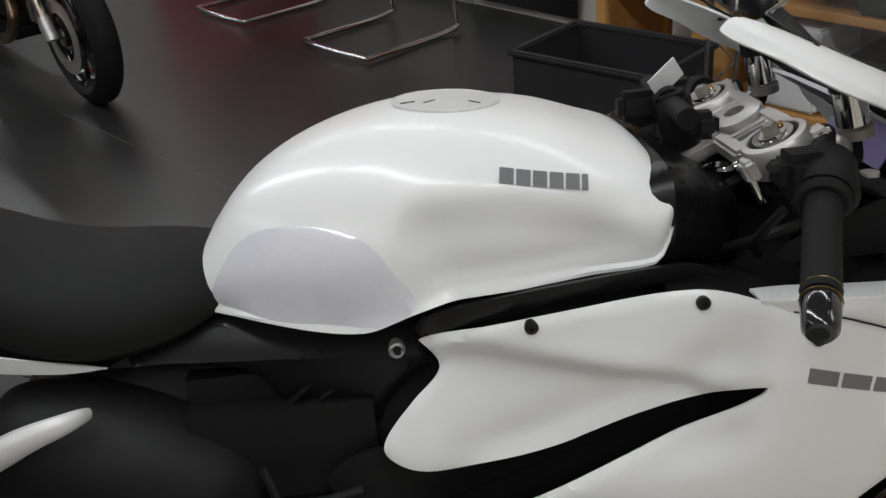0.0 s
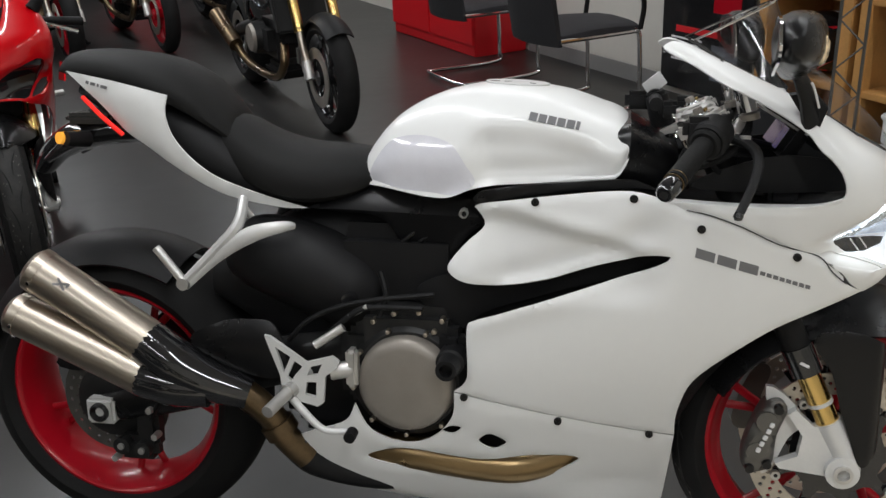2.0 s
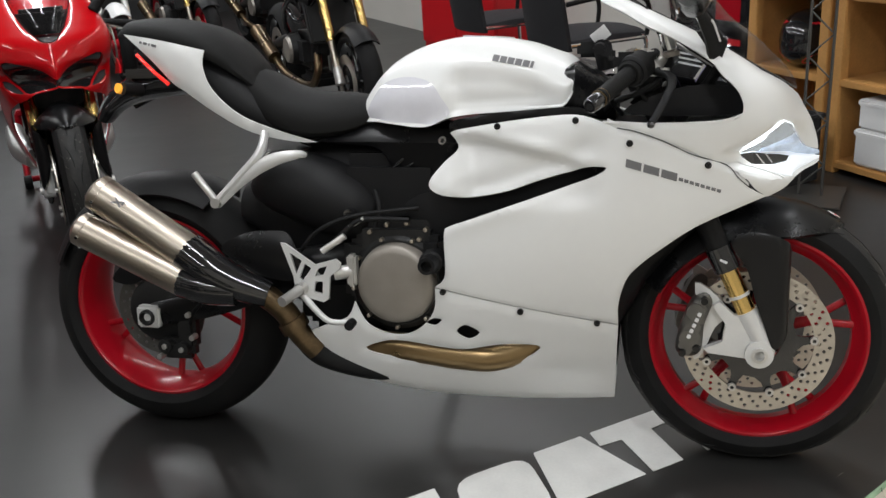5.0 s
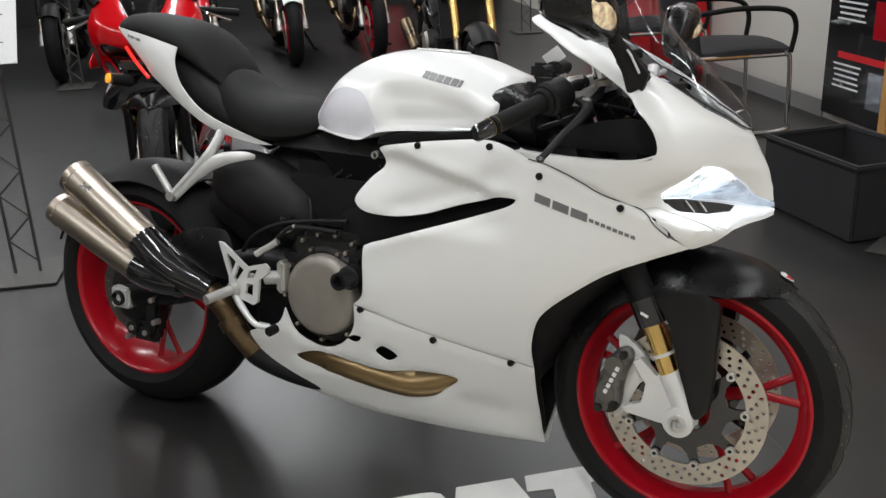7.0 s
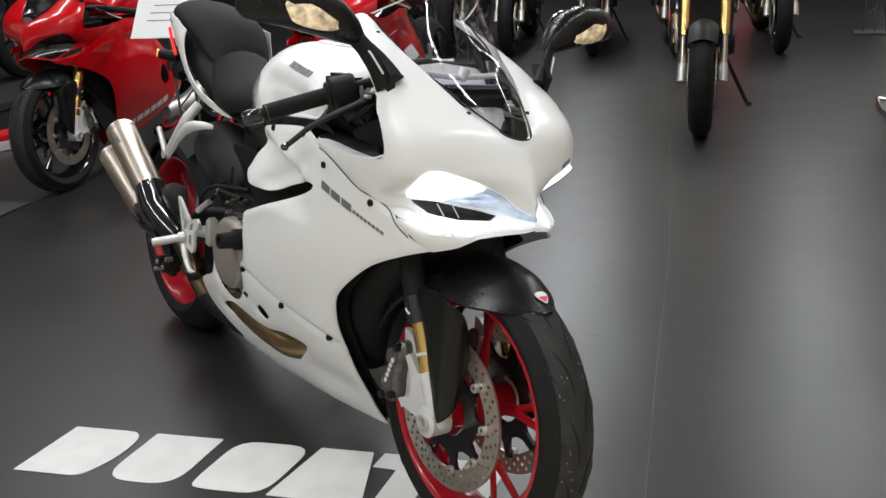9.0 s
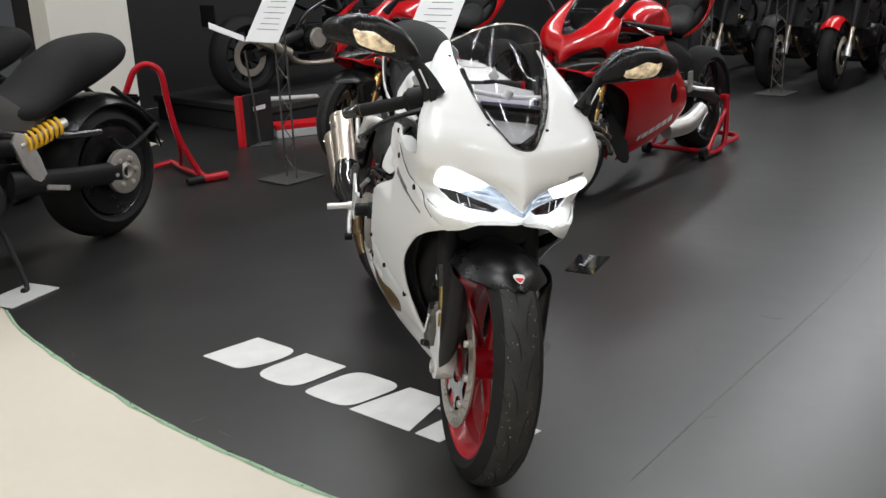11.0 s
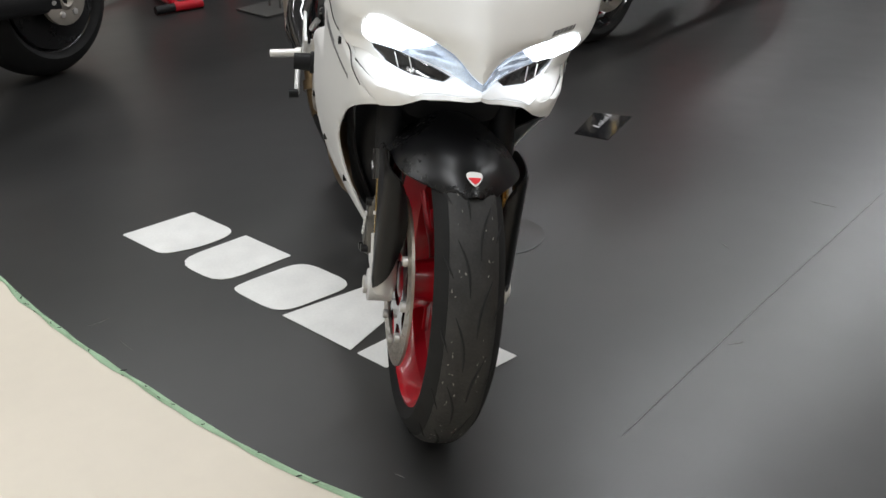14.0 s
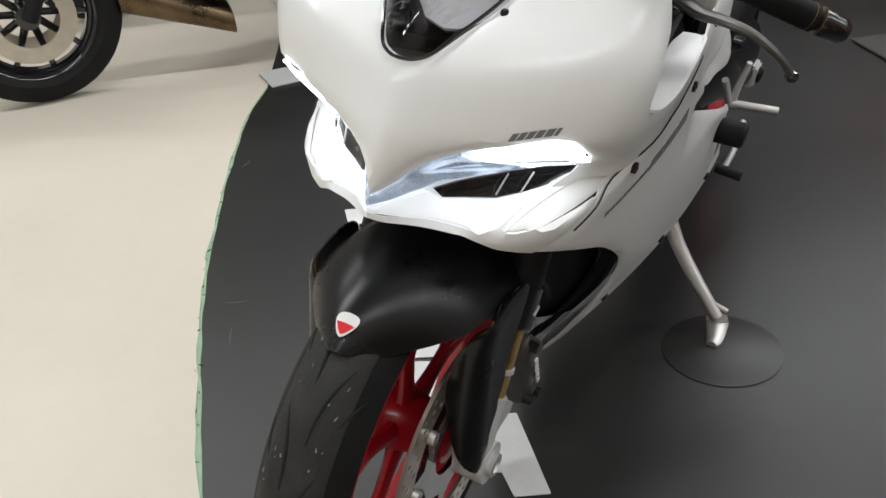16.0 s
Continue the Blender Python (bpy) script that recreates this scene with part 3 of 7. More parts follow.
LAMP_LOW = bend(*rounded([(0.563, 0.712), (0.59, 0.697), (0.674, 0.692), (0.801, 0.695), (0.849, 0.703), (0.93, 0.7005), (0.999, 0.6995), (0.999, 0.695), (0.93, 0.6885), (0.792, 0.6815), (0.69, 0.6745), (0.637, 0.6675), (0.607, 0.6735), (0.601, 0.688)], 0.003))
LAMP_ALL = bend((0.555, 0.7225), (0.525, 0.738), (0.506, 0.755), (0.504, 0.772), (0.527, 0.784), (0.564, 0.787), (0.604, 0.782), (0.649, 0.774), (0.707, 0.766), (0.767, 0.757), (0.845, 0.744), (0.892, 0.732), (0.93, 0.7225), (0.965, 0.7165), (1, 0.7145), (1, 0.6935), (0.93, 0.687), (0.792, 0.68), (0.69, 0.673), (0.637, 0.666), (0.607, 0.672), (0.599, 0.688), (0.587, 0.6985), (0.559, 0.713))
INTAKE = bend(*rounded([(0.407, 0.693), (0.481, 0.705), (0.529, 0.7055), (0.565, 0.698), (0.581, 0.685), (0.588, 0.669), (0.554, 0.664), (0.509, 0.672), (0.455, 0.684)], 0.012))
SCREEN_EDGE = ((1.500, 0.0, 0.8435), (1.497, 0.014, 0.8445), (1.486, 0.028, 0.850), (1.461, 0.042, 0.865), (1.420, 0.062, 0.887), (1.357, 0.086, 0.924), (1.293, 0.102, 0.951), (1.230, 0.114, 0.992), (1.185, 0.119, 1.015), (1.140, 0.121, 1.046))
TAIL = [(-0.041, 0.999), (-0.041, 0.999), (0.073, 0.981), (0.188, 0.957), (0.188, 0.957), (0.183, 0.919), (0.202, 0.867), (0.262, 0.809), (0.344, 0.771), (0.433, 0.743), (0.435, 0.740), (0.385, 0.742), (0.288, 0.764), (0.192, 0.815), (0.123, 0.860), (0.086, 0.883), (0.028, 0.945)]


SIDE_DEEP = [(0.80, 0.775), (0.74, 0.69), (0.66, 0.60), (0.58, 0.50), (0.545, 0.42), (0.57, 0.35), (0.68, 0.27), (0.88, 0.18), (1.04, 0.125), (1.04, 0.125), (1.075, 0.21), (1.12, 0.34), (1.19, 0.50), (1.30, 0.574), (1.436, 0.630), (1.436, 0.630), (1.378, 0.672), (1.357, 0.6985), (1.288, 0.7205), (1.219, 0.7525), (1.173, 0.769), (1.115, 0.787), (1.0, 0.80), (0.90, 0.79)]


def stepped_lamp(n=44):
    """The lamp's reflector as upright steps, invented to glow ahead only: glowing treads that look ahead (material 1),
    mirror risers that look sideways.
    """
    bm = bmesh.new()
    lo, hi = min(p for p, _ in LAMP) + 0.0015, max(p for p, _ in LAMP) - 0.0015
    rows = []
    for p in np.linspace(lo, hi, n + 1):
        zs = [z0 + (z1 - z0) * (p - p0) / (p1 - p0) for (p0, z0), (p1, z1) in zip(LAMP, LAMP[1:] + LAMP[:1]) if (p0 - p) * (p1 - p) < 0]
        rows.append([Vector(skin(p, z)) + Vector((0.001, -0.001, 0)) for z in np.linspace(min(zs), max(zs), 5)])
    made = [[bm.verts.new(v) for v in r] for r in rows]
    for r0, r1, a, b in zip(rows, rows[1:], made, made[1:]):
        mid = [bm.verts.new((u.x, v.y, (u.z + v.z) / 2)) for u, v in zip(r0, r1)]
        for k in range(4):
            f = bm.faces.new((a[k], mid[k], mid[k + 1], a[k + 1]))
            f.material_index = 1
            bm.faces.new((mid[k], b[k], b[k + 1], mid[k + 1]))
    return bm


def tail_side(x, z):
    w = spline(x, ((-0.06, 0.090), (0.02, 0.112), (0.10, 0.126), (0.20, 0.142), (0.26, 0.142), (0.34, 0.126), (0.44, 0.108)))
    mid = 0.975 - 0.52 * max(x - 0.05, 0)
    return (x, -(w - 0.9 * (z - mid) ** 2 / 0.1 * 0.25), z)


def superbike(m, label, paint, rims, main):
    """A faired sport motorcycle; main is the white one with all its fittings."""
    bike = empty("motorcycle", m, label, "motorcycle")
    # fairing
    for s in (1, -1):
        def put(name, bm, mat, lab="", under=None):
            if s < 0:
                b = mirrored(bm)
                bm.free()
                bm = b
            return part(name, bm, mat, under or bike, lab)
        if main:
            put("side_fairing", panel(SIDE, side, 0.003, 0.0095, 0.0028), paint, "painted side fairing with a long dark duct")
            put("belly_pan", panel(BELLY, side, 0.003, 0.018, 0.004, holes=(GOLD, *VENTS)), paint)
        else:
            put("side_fairing", panel(SIDE_DEEP, side, 0.003, 0.025, 0.004, 4, holes=([(0.68, 0.43), (0.70, 0.50), (0.74, 0.52), (0.77, 0.46), (0.73, 0.41)],)), paint)
        lamp = put("headlamp", panel(LAMP_ALL, skin, 0.003, 0.012, 0.0, 1, proud=-0.010, raw=True), M["drl"] if main else M["black_gloss"], "lit white headlamp" if main else "dark headlamp opening")
        if main:
            facets = put("reflector", stepped_lamp(), M["lamp_glass"], "stepped reflector with glowing white facets", lamp)
            facets.data.materials.append(M["lamp_glow"])
            put("lens", panel(LAMP_CORE, skin, 0.003, 0.006, 0.0015, raw=True), M["blue_lens"], "bluish lamp glass", lamp)
            put("air_slot", panel(LAMP_SLOT, skin, 0.003, 0.006, 0.0015, proud=-0.004, raw=True), M["black_gloss"], "black air slot", lamp)
            # Covers the whole painted lip, so its bloom is emission as well.
            put("running_light_glow", panel(LAMP_LOW, skin, 0.003, 0.006, 0.0015, raw=True), M["drl"], "white fairing lip glowing as running light and lamp bloom", lamp)
            for q in (0.632, 0.68):
                put("slot_rib", tube([skin(q * TURN_LEN, 0.695), skin(q * TURN_LEN, 0.716)], 0.0012, 6, 2), M["alu"], "", lamp)
        seam = [(1.118, 0.786), (1.136, 0.777), (1.173, 0.770), (1.219, 0.754), (1.243, 0.743), (1.288, 0.7215), (1.352, 0.700), (1.376, 0.673), (1.402, 0.650)]
        put("seam_flange", panel([(x - 0.004, z + 0.012) for x, z in seam] + [(x - 0.004, z - 0.012) for x, z in seam[::-1]], side, 0.002, 0.01, 0.0, 2, proud=-0.0045), paint)
        if main:
            # Raised dark bead drawn for the shade in the seam.
            put("seam_shade_line", tube([tuple(Vector(side(x - 0.001, z + 0.0015)) + Vector((0, -0.0002, 0))) for x, z in seam[1:]], 0.0011, 6, 4), M["screw"], "thin dark line drawn for the shaded panel seam")
        if main:
            rim_x = np.linspace(1.105, 1.378, 22)
            secs = []
            for x in rim_x:
                z = spline(x, ((1.10, 0.7915), (1.20, 0.7865), (1.30, 0.789), (1.345, 0.794), (1.38, 0.806)))
                y, w = -side(x, z)[1] - 0.001, spline(x, ((1.10, 0.030), (1.15, 0.040), (1.25, 0.036), (1.33, 0.020), (1.38, 0.004)))
                secs.append([(x, -y, z + 0.0005), (x, -(y - w * 0.5), z + 0.0015), (x, -(y - w), z), (x, -(y - w), z - 0.003), (x, -(y - w * 0.5), z - 0.0015), (x, -y, z - 0.003)])
            put("cockpit_ledge", loft(secs), paint, "painted ledge along the cockpit cut-out")
        put("side_intake", panel([(p + (p - 0.195) * 0.20, 0.684 + (z - 0.684) * 1.25) for p, z in INTAKE], lambda a, b: tuple(Vector(skin(a, b)) + Vector((0, 0.16 * max(0.225 - abs(a - 0.02), 0) * 0.25, 0))), 0.003, 0.008, 0.001, 1, proud=-0.0042, raw=True), paint if main else M["black_plastic"])
        put("tail_panel", panel(TAIL, tail_side, 0.003, 0.02, 0.004, heart=(0.15, 0, 0.9)), paint)
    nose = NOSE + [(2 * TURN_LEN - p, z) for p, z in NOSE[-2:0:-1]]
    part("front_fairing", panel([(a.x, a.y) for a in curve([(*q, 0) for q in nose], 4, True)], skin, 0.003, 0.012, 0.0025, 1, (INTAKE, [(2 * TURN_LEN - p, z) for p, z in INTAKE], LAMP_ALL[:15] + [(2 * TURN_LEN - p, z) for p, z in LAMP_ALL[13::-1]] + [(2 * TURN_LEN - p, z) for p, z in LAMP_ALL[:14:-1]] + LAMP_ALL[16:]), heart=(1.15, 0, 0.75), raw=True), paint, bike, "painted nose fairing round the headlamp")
    # windscreen: a bubble between its two edges
    line = curve(SCREEN_EDGE, 4)
    secs = []
    for i, p in enumerate(line):
        t = i / (len(line) - 1)
        secs.append([(p.x + 0.145 * t ** 1.9 * (1 - abs(w) ** 2.3), w * max(p.y, 0.002), p.z + 0.066 * t * (1 - abs(w) ** 2.3) + 0.001) for w in np.linspace(-1, 1, 25)])
    bm = bmesh.new()
    grid = [[bm.verts.new(q) for q in r] for r in secs]
    for r0, r1 in zip(grid, grid[1:]):
        for k in range(24):
            bm.faces.new((r0[k], r0[k + 1], r1[k + 1], r1[k]))
    bmesh.ops.solidify(bm, geom=bm.faces[:], thickness=0.002)
    ws = part("windscreen", bm, M["glass"], bike, "clear lightly smoked windscreen")
    ws.visible_shadow = False
    for s in (-1, 1):
        part("screen_edge", tube([(x, s * y, z + 0.002) for x, y, z in SCREEN_EDGE], 0.0020, 6, 5), M["black_gloss"], bike)
    part("screen_lip", tube(secs[-1], 0.0022, 6, 0), M["chrome"], bike)
    # tank
    xs = [0.532, 0.545, 0.56] + list(np.linspace(0.58, 1.008, 40)) + [1.018, 1.027, 1.035, 1.041, 1.045, 1.048]
    vs = np.linspace(0, 1, 41)
    secs = []
    for x in xs:
        right = [tank(x, v) for v in vs]
        secs.append(right + [(a, -b, c) for a, b, c in right[-2::-1]])
    part("fuel_tank", loft(secs), paint, bike, "painted fuel tank with knee hollows")
    # inner body that fills the gaps, dark
    core = seat_pad(np.linspace(0.22, 1.34, 24), ((0.2, 0.62), (0.45, 0.745), (0.75, 0.775), (1.0, 0.80), (1.2, 0.77), (1.34, 0.68)), ((0.2, 0.56), (0.4, 0.42), (0.6, 0.25), (0.9, 0.20), (1.1, 0.26), (1.2, 0.42), (1.34, 0.58)),
                    ((0.2, 0.06), (0.45, 0.10), (0.75, 0.130), (1.0, 0.145), (1.2, 0.13), (1.34, 0.09)))
    part("engine_bay", core, M["black_plastic"], bike, "dark engine bay and airbox")
    # seats
    part("rider_seat", seat_pad(np.linspace(0.215, 0.585, 18), ((0.215, 0.895), (0.25, 0.915), (0.30, 0.902), (0.354, 0.874), (0.422, 0.856), (0.515, 0.849), (0.57, 0.838), (0.585, 0.825)),
                                ((0.215, 0.880), (0.255, 0.816), (0.323, 0.772), (0.438, 0.748), (0.527, 0.762), (0.585, 0.800)), ((0.215, 0.062), (0.28, 0.092), (0.36, 0.118), (0.44, 0.126), (0.50, 0.115), (0.585, 0.078))), M["seat"], bike, "black textured rider seat")
    part("pillion_seat", seat_pad(np.linspace(-0.085, 0.285, 22), ((-0.085, 1.018), (-0.06, 1.034), (0.049, 1.036), (0.155, 1.016), (0.215, 0.984), (0.258, 0.940), (0.285, 0.905)),
                                  ((-0.085, 1.008), (-0.04, 0.99), (0.06, 0.975), (0.18, 0.93), (0.285, 0.870)), ((-0.085, 0.045), (-0.04, 0.080), (0.08, 0.106), (0.18, 0.112), (0.24, 0.100), (0.285, 0.080))), M["seat"], bike, "black pillion seat")
    part("tail_tray", seat_pad(np.linspace(-0.03, 0.42, 14), ((-0.03, 0.985), (0.2, 0.94), (0.42, 0.76)), ((-0.03, 0.965), (0.09, 0.87), (0.2, 0.80), (0.42, 0.735)), ((-0.03, 0.07), (0.1, 0.10), (0.25, 0.11), (0.42, 0.085))), M["black_plastic"], bike)
    # wheels
    wheel(bike, 1.438, 0.297, 0.298, 0.118, 0.234, rims, True)
    wheel(bike, -0.018, 0.320, 0.322, 0.180, 0.234, rims, False)
    # fork
    for s in (-1, 1):
        y = s * 0.105

        def fk(z, dx=0.0):
            return (1.36 - 0.46 * (z - 0.48) + dx, y, z)
        leg = part("fork_leg", tube([fk(0.86), fk(0.50)], 0.026, 18, 0), M["black_plastic"], bike)
        part("slider", tube([fk(0.485), fk(0.345)], 0.0212, 18, 0), M["gold"], leg, "gold fork tube")
        part("slider_ring", tube([fk(0.412), fk(0.406)], 0.0235, 18, 0), M["silver_paint"], leg)
        part("collar_mark", box(0.016, 0.003, 0.005, (0, 0, 0), 0, pose(fk(0.488)[0], s * 0.1335, 0.488, 0, 25, 0)), M["paper"], leg)
        part("collar", tube([fk(0.515), fk(0.465)], 0.029, 18, 0), M["black_gloss"], leg)
        part("fork_foot", join(tube([fk(0.375), fk(0.30, 0.004), (1.437, y * 1.04, 0.285)], [0.025, 0.026, 0.029], 16, 3), lathe([(0.012, y * 1.04 - 0.024), (0.030, y * 1.04 - 0.022), (0.030, y * 1.04 + 0.022), (0.012, y * 1.04 + 0.024)], 24, "y", (1.437, 0, 0.283)),
                               plate([(1.425, 0.372), (1.385, 0.365), (1.352, 0.395), (1.338, 0.385), (1.366, 0.345), (1.360, 0.305), (1.322, 0.288), (1.33, 0.279), (1.41, 0.270), (1.437, 0.262)], y - 0.016, y + 0.004)), M["silver_paint"], leg, "silver cast fork foot")
        part("axle_nut", lathe([(0.006, y * 1.04 + s * 0.02), (0.016, y * 1.04 + s * 0.02), (0.017, y * 1.04 + s * 0.030), (0.011, y * 1.04 + s * 0.031), (0.009, y * 1.04 + s * 0.024)], 20, "y", (1.437, 0, 0.283)), M["alu"], leg)
        dy = s * 0.078
        dsc = part("brake_disc", drilled_disc((1.437, 0.296), dy, 0.118, 0.160, (0.128, 0.139, 0.150), 0.005 if s < 0 else 0.005, 34), M["disc"], bike, "drilled steel brake disc")
        star = []
        for k in range(9):
            for da, rr in ((-0.20, 0.084), (-0.05, 0.096), (0.02, 0.126), (0.15, 0.126), (0.15, 0.098), (0.20, 0.084)):
                a = 2 * math.pi * k / 9 + da
                star.append((1.437 + rr * math.cos(a), 0.296 + rr * math.sin(a)))
        arm = panel(star, lambda a, b: (a, dy - s * 0.003, b), 0.007, 0.03, 0.001, 1, [[(1.437 + 0.050 * math.cos(a), 0.296 + 0.050 * math.sin(a)) for a in np.linspace(0, 2 * math.pi, 30, False)]], heart=(1.437, -s * 5, 0.296), raw=True)
        part("carrier", arm, M["black_gloss"], dsc)
        for k in range(9):
            a = 2 * math.pi * k / 9 + 0.08
            at = (1.437 + 0.117 * math.cos(a), 0, 0.296 + 0.117 * math.sin(a))
            part("bobbin", lathe([(0.0042, dy + s * 0.009), (0.0085, dy + s * 0.009), (0.0092, dy + s * 0.006), (0.0092, dy), (0.0042, dy)], 14, "y", at, True), M["alu"], dsc)
            part("bobbin_eye", lathe([(0.0, dy + s * 0.007), (0.0044, dy + s * 0.007), (0.0044, dy)], 10, "y", at), M["screw"], dsc)
        body = panel([(1.322, 0.342), (1.338, 0.392), (1.322, 0.410), (1.294, 0.394), (1.268, 0.332), (1.262, 0.284), (1.284, 0.268), (1.316, 0.282)], lambda a, b: (a, s * (0.126 - 1.2 * (a - 0.25 * b - 1.215) ** 2), b), 0.045, 0.012, 0.010, 4, heart=(1.3, -s * 5, 0.34))
        for a, b in ((1.302, 0.372), (1.288, 0.312)):
            body = join(body, lathe([(0.006, s * 0.129), (0.019, s * 0.128), (0.021, s * 0.115)], 20, "y", (a, 0, b)))
        cal = part("brake_caliper", body, M["caliper"], bike, "grey brake caliper")
        part("caliper_bracket", panel([(1.30, 0.43), (1.35, 0.40), (1.37, 0.36), (1.345, 0.33), (1.32, 0.27), (1.30, 0.26), (1.315, 0.34)], lambda a, b: (a, s * 0.100, b), 0.012, 0.02, 0.003, 3, heart=(1.3, -s * 5, 0.34)), M["silver_paint"], cal)
        for k in range(5):
            part("mark", box(0.008, 0.004, 0.009, (0, 0, 0), 0.001, pose(1.2895 + 0.0052 * k, s * 0.1305, 0.318 + 0.0125 * k, 0, 20, 0)), M["paper"], cal)
        for q in ((1.320, 0.398), (1.306, 0.290), (1.276, 0.280)):
            part("bolt", lathe([(0.002, s * 0.134), (0.008, s * 0.134), (0.009, s * 0.120), (0.002, s * 0.120)], 12, "y", (q[0], 0, q[1])), M["screw"], cal)
    # front mudguard, one shell over the wheel, with a rounded beak
    secs = []
    for a in np.linspace(55, 152, 34):
        k = spline(a, ((54.5, 0.04), (55.5, 0.20), (58, 0.36), (62, 0.52), (68, 0.73), (77, 0.93), (90, 1.0), (155, 1.0)))
        dip = 0.006 * (1 - step(55, 67, a))
        up = [(1.437 + (0.315 - dip - 0.072 * k * abs(b) ** 2.0) * math.cos(radians(a)), b * 0.112 * k, 0.296 + (0.315 - dip - 0.072 * k * abs(b) ** 2.0) * math.sin(radians(a))) for b in np.linspace(-1, 1, 17)]
        dn = [(x - 0.005 * math.cos(radians(a)), y * 0.96, z - 0.005 * math.sin(radians(a))) for x, y, z in up[::-1]]
        secs.append(up + dn)
    part("front_mudguard", loft(secs), M["satin_black"], bike, "satin black front mudguard with small red shield")
    def wrap(a, b):
        t = min(max(a - 1.468, 0) / 0.028, math.pi / 2)
        return (min(a, 1.468) + 0.028 * math.sin(t) - 0.1 * max(a - 1.512, 0), -0.130 + 0.028 * (1 - math.cos(t)) + max(a - 1.512, 0) + 0.01 * (b - 0.3), b)
    fin = panel([(1.372, 0.520), (1.385, 0.545), (1.44, 0.548), (1.495, 0.528), (1.518, 0.505), (1.530, 0.46), (1.532, 0.41), (1.512, 0.335), (1.480, 0.300), (1.462, 0.300), (1.445, 0.345), (1.425, 0.40), (1.405, 0.47)], wrap, 0.003, 0.012, 0.003, 4, heart=(1.42, -0.05, 0.45))
    both("fork_guard", fin, M["satin_black"], bike)
    if main:
        superbike_fittings(bike)
    else:
        red_bike_fittings(bike)
    return bike


def screw(bike, x, z, y, r=0.0070, mat="screw"):
    part("screw", lathe([(0.003, y - 0.0015), (0.0035, y - 0.004), (r, y - 0.0035), (r, y + 0.004)], 14, "y", (x, 0, z)), M[mat], bike)


def superbike_fittings(bike):
    """Everything that shows on the white motorcycle besides its shell."""
    for x, z in ((0.885, 0.782), (1.050, 0.794), (1.160, 0.748), (1.315, 0.702), (0.760, 0.420), (0.929, 0.376), (1.093, 0.347)):
        y = side(x, z)[1]
        screw(bike, x, z, y)
        part("screw", mirrored(lathe([(0.003, y - 0.0015), (0.0035, y - 0.004), (0.0070, y - 0.0035), (0.0070, y + 0.004)], 14, "y", (x, 0, z))), M["screw"], bike)
    # plain bars for the marks
    def on_tank(a, b):
        x = 0.868 + a
        z = 0.917 - 0.20 * a + b
        lo, hi = spline(x, LOW), spline(x, TOP)
        v = math.asin(min(max((z - lo) / (hi - lo), 0), 1) ** (1 / 1.12)) / (math.pi / 2)
        return tank(x, v)
    def on_side(a, b):
        return side(1.152 + a, 0.700 - 0.30 * a + b)
    def on_side2(a, b):
        return side(1.258 + a, 0.671 - 0.33 * a + b)
    def on_nose(a, b):
        return skin(0.262 - a, 0.783 + 0.28 * a + b)
    for s in (1, -1):
        rows = slant_marks(6, 0.0134, 0.0125, 0.0026, 0.20, on_tank, 0.0008, 0.0024, (1, 1, 1, 1, 1, 0.45))
        rows += slant_marks(3, 0.031, 0.017, 0.0045, 0.1, on_side, 0.0006, 0.0012)
        rows += slant_marks(8, 0.0082, 0.007, 0.0026, 0.1, on_side2, 0.0006, 0.0012)
        if s > 0:
            for b in rows:
                part("mark", b, M["grey_mark"], bike)
        else:
            for b in rows:
                part("mark", mirrored(b), M["grey_mark"], bike)
                b.free()
    for b in slant_marks(6, 0.0052, 0.0080, 0.0013, 0.15, on_nose, 0.0006, 0.0016, (1, 1, 1, 1, 1, 0.5)):
        part("mark", mirrored(b), M["grey_mark"], bike)
        b.free()
    # film on the tank's flanks
    def flank(x, z):
        lo, hi = spline(x, LOW), spline(x, TOP)
        return tank(x, math.asin(min(max((z - lo) / (hi - lo), 0), 1) ** (1 / 1.12)) / (math.pi / 2))
    both("tank_film", panel([(0.563, 0.803), (0.590, 0.852), (0.625, 0.878), (0.68, 0.886), (0.733, 0.874), (0.760, 0.840), (0.776, 0.808), (0.74, 0.786), (0.66, 0.786), (0.60, 0.792)], flank, 0.0002, 0.015, 0.0006, 4, proud=0.0012, heart=(0.8, 0, 0.85)), M["film"], bike, "glossy lavender protective film")
    # filler cap
    cap = part("filler_cap", lathe([(0.0595, 0.0), (0.0595, 0.0062), (0.0585, 0.0068), (0.0575, 0.0066), (0.0572, 0.0056), (0.056, 0.0056), (0.0555, 0.0064), (0.0, 0.0068)], 48, "z", (0, 0, 0)), M["silver_paint"], bike, "round silver filler cap")
    cap.matrix_local = pose(0.832, 0.004, 0.9642, 0, 3.5, 0)
    for x, y, rz in ((-0.042, -0.012, 30), (-0.018, -0.010, 45), (0.030, -0.022, -50)):
        part("slit", box(0.018, 0.0018, 0.0016, (0, 0, 0), 0, pose(x, y, 0.0066, 0, 0, rz)), M["screw"], cap)
    # trim between tank and fairing
    def trim(a, b):
        return (a, -(0.168 + 0.01 * bell(a, 0.9, 0.2)), b)
    both("tank_trim", panel([(0.775, 0.784), (0.80, 0.797), (0.90, 0.810), (1.03, 0.819), (1.065, 0.813), (1.09, 0.800), (1.05, 0.804), (0.92, 0.794), (0.80, 0.775), (0.778, 0.772)], trim, 0.006, 0.015, 0.003), M["satin_black"], bike)
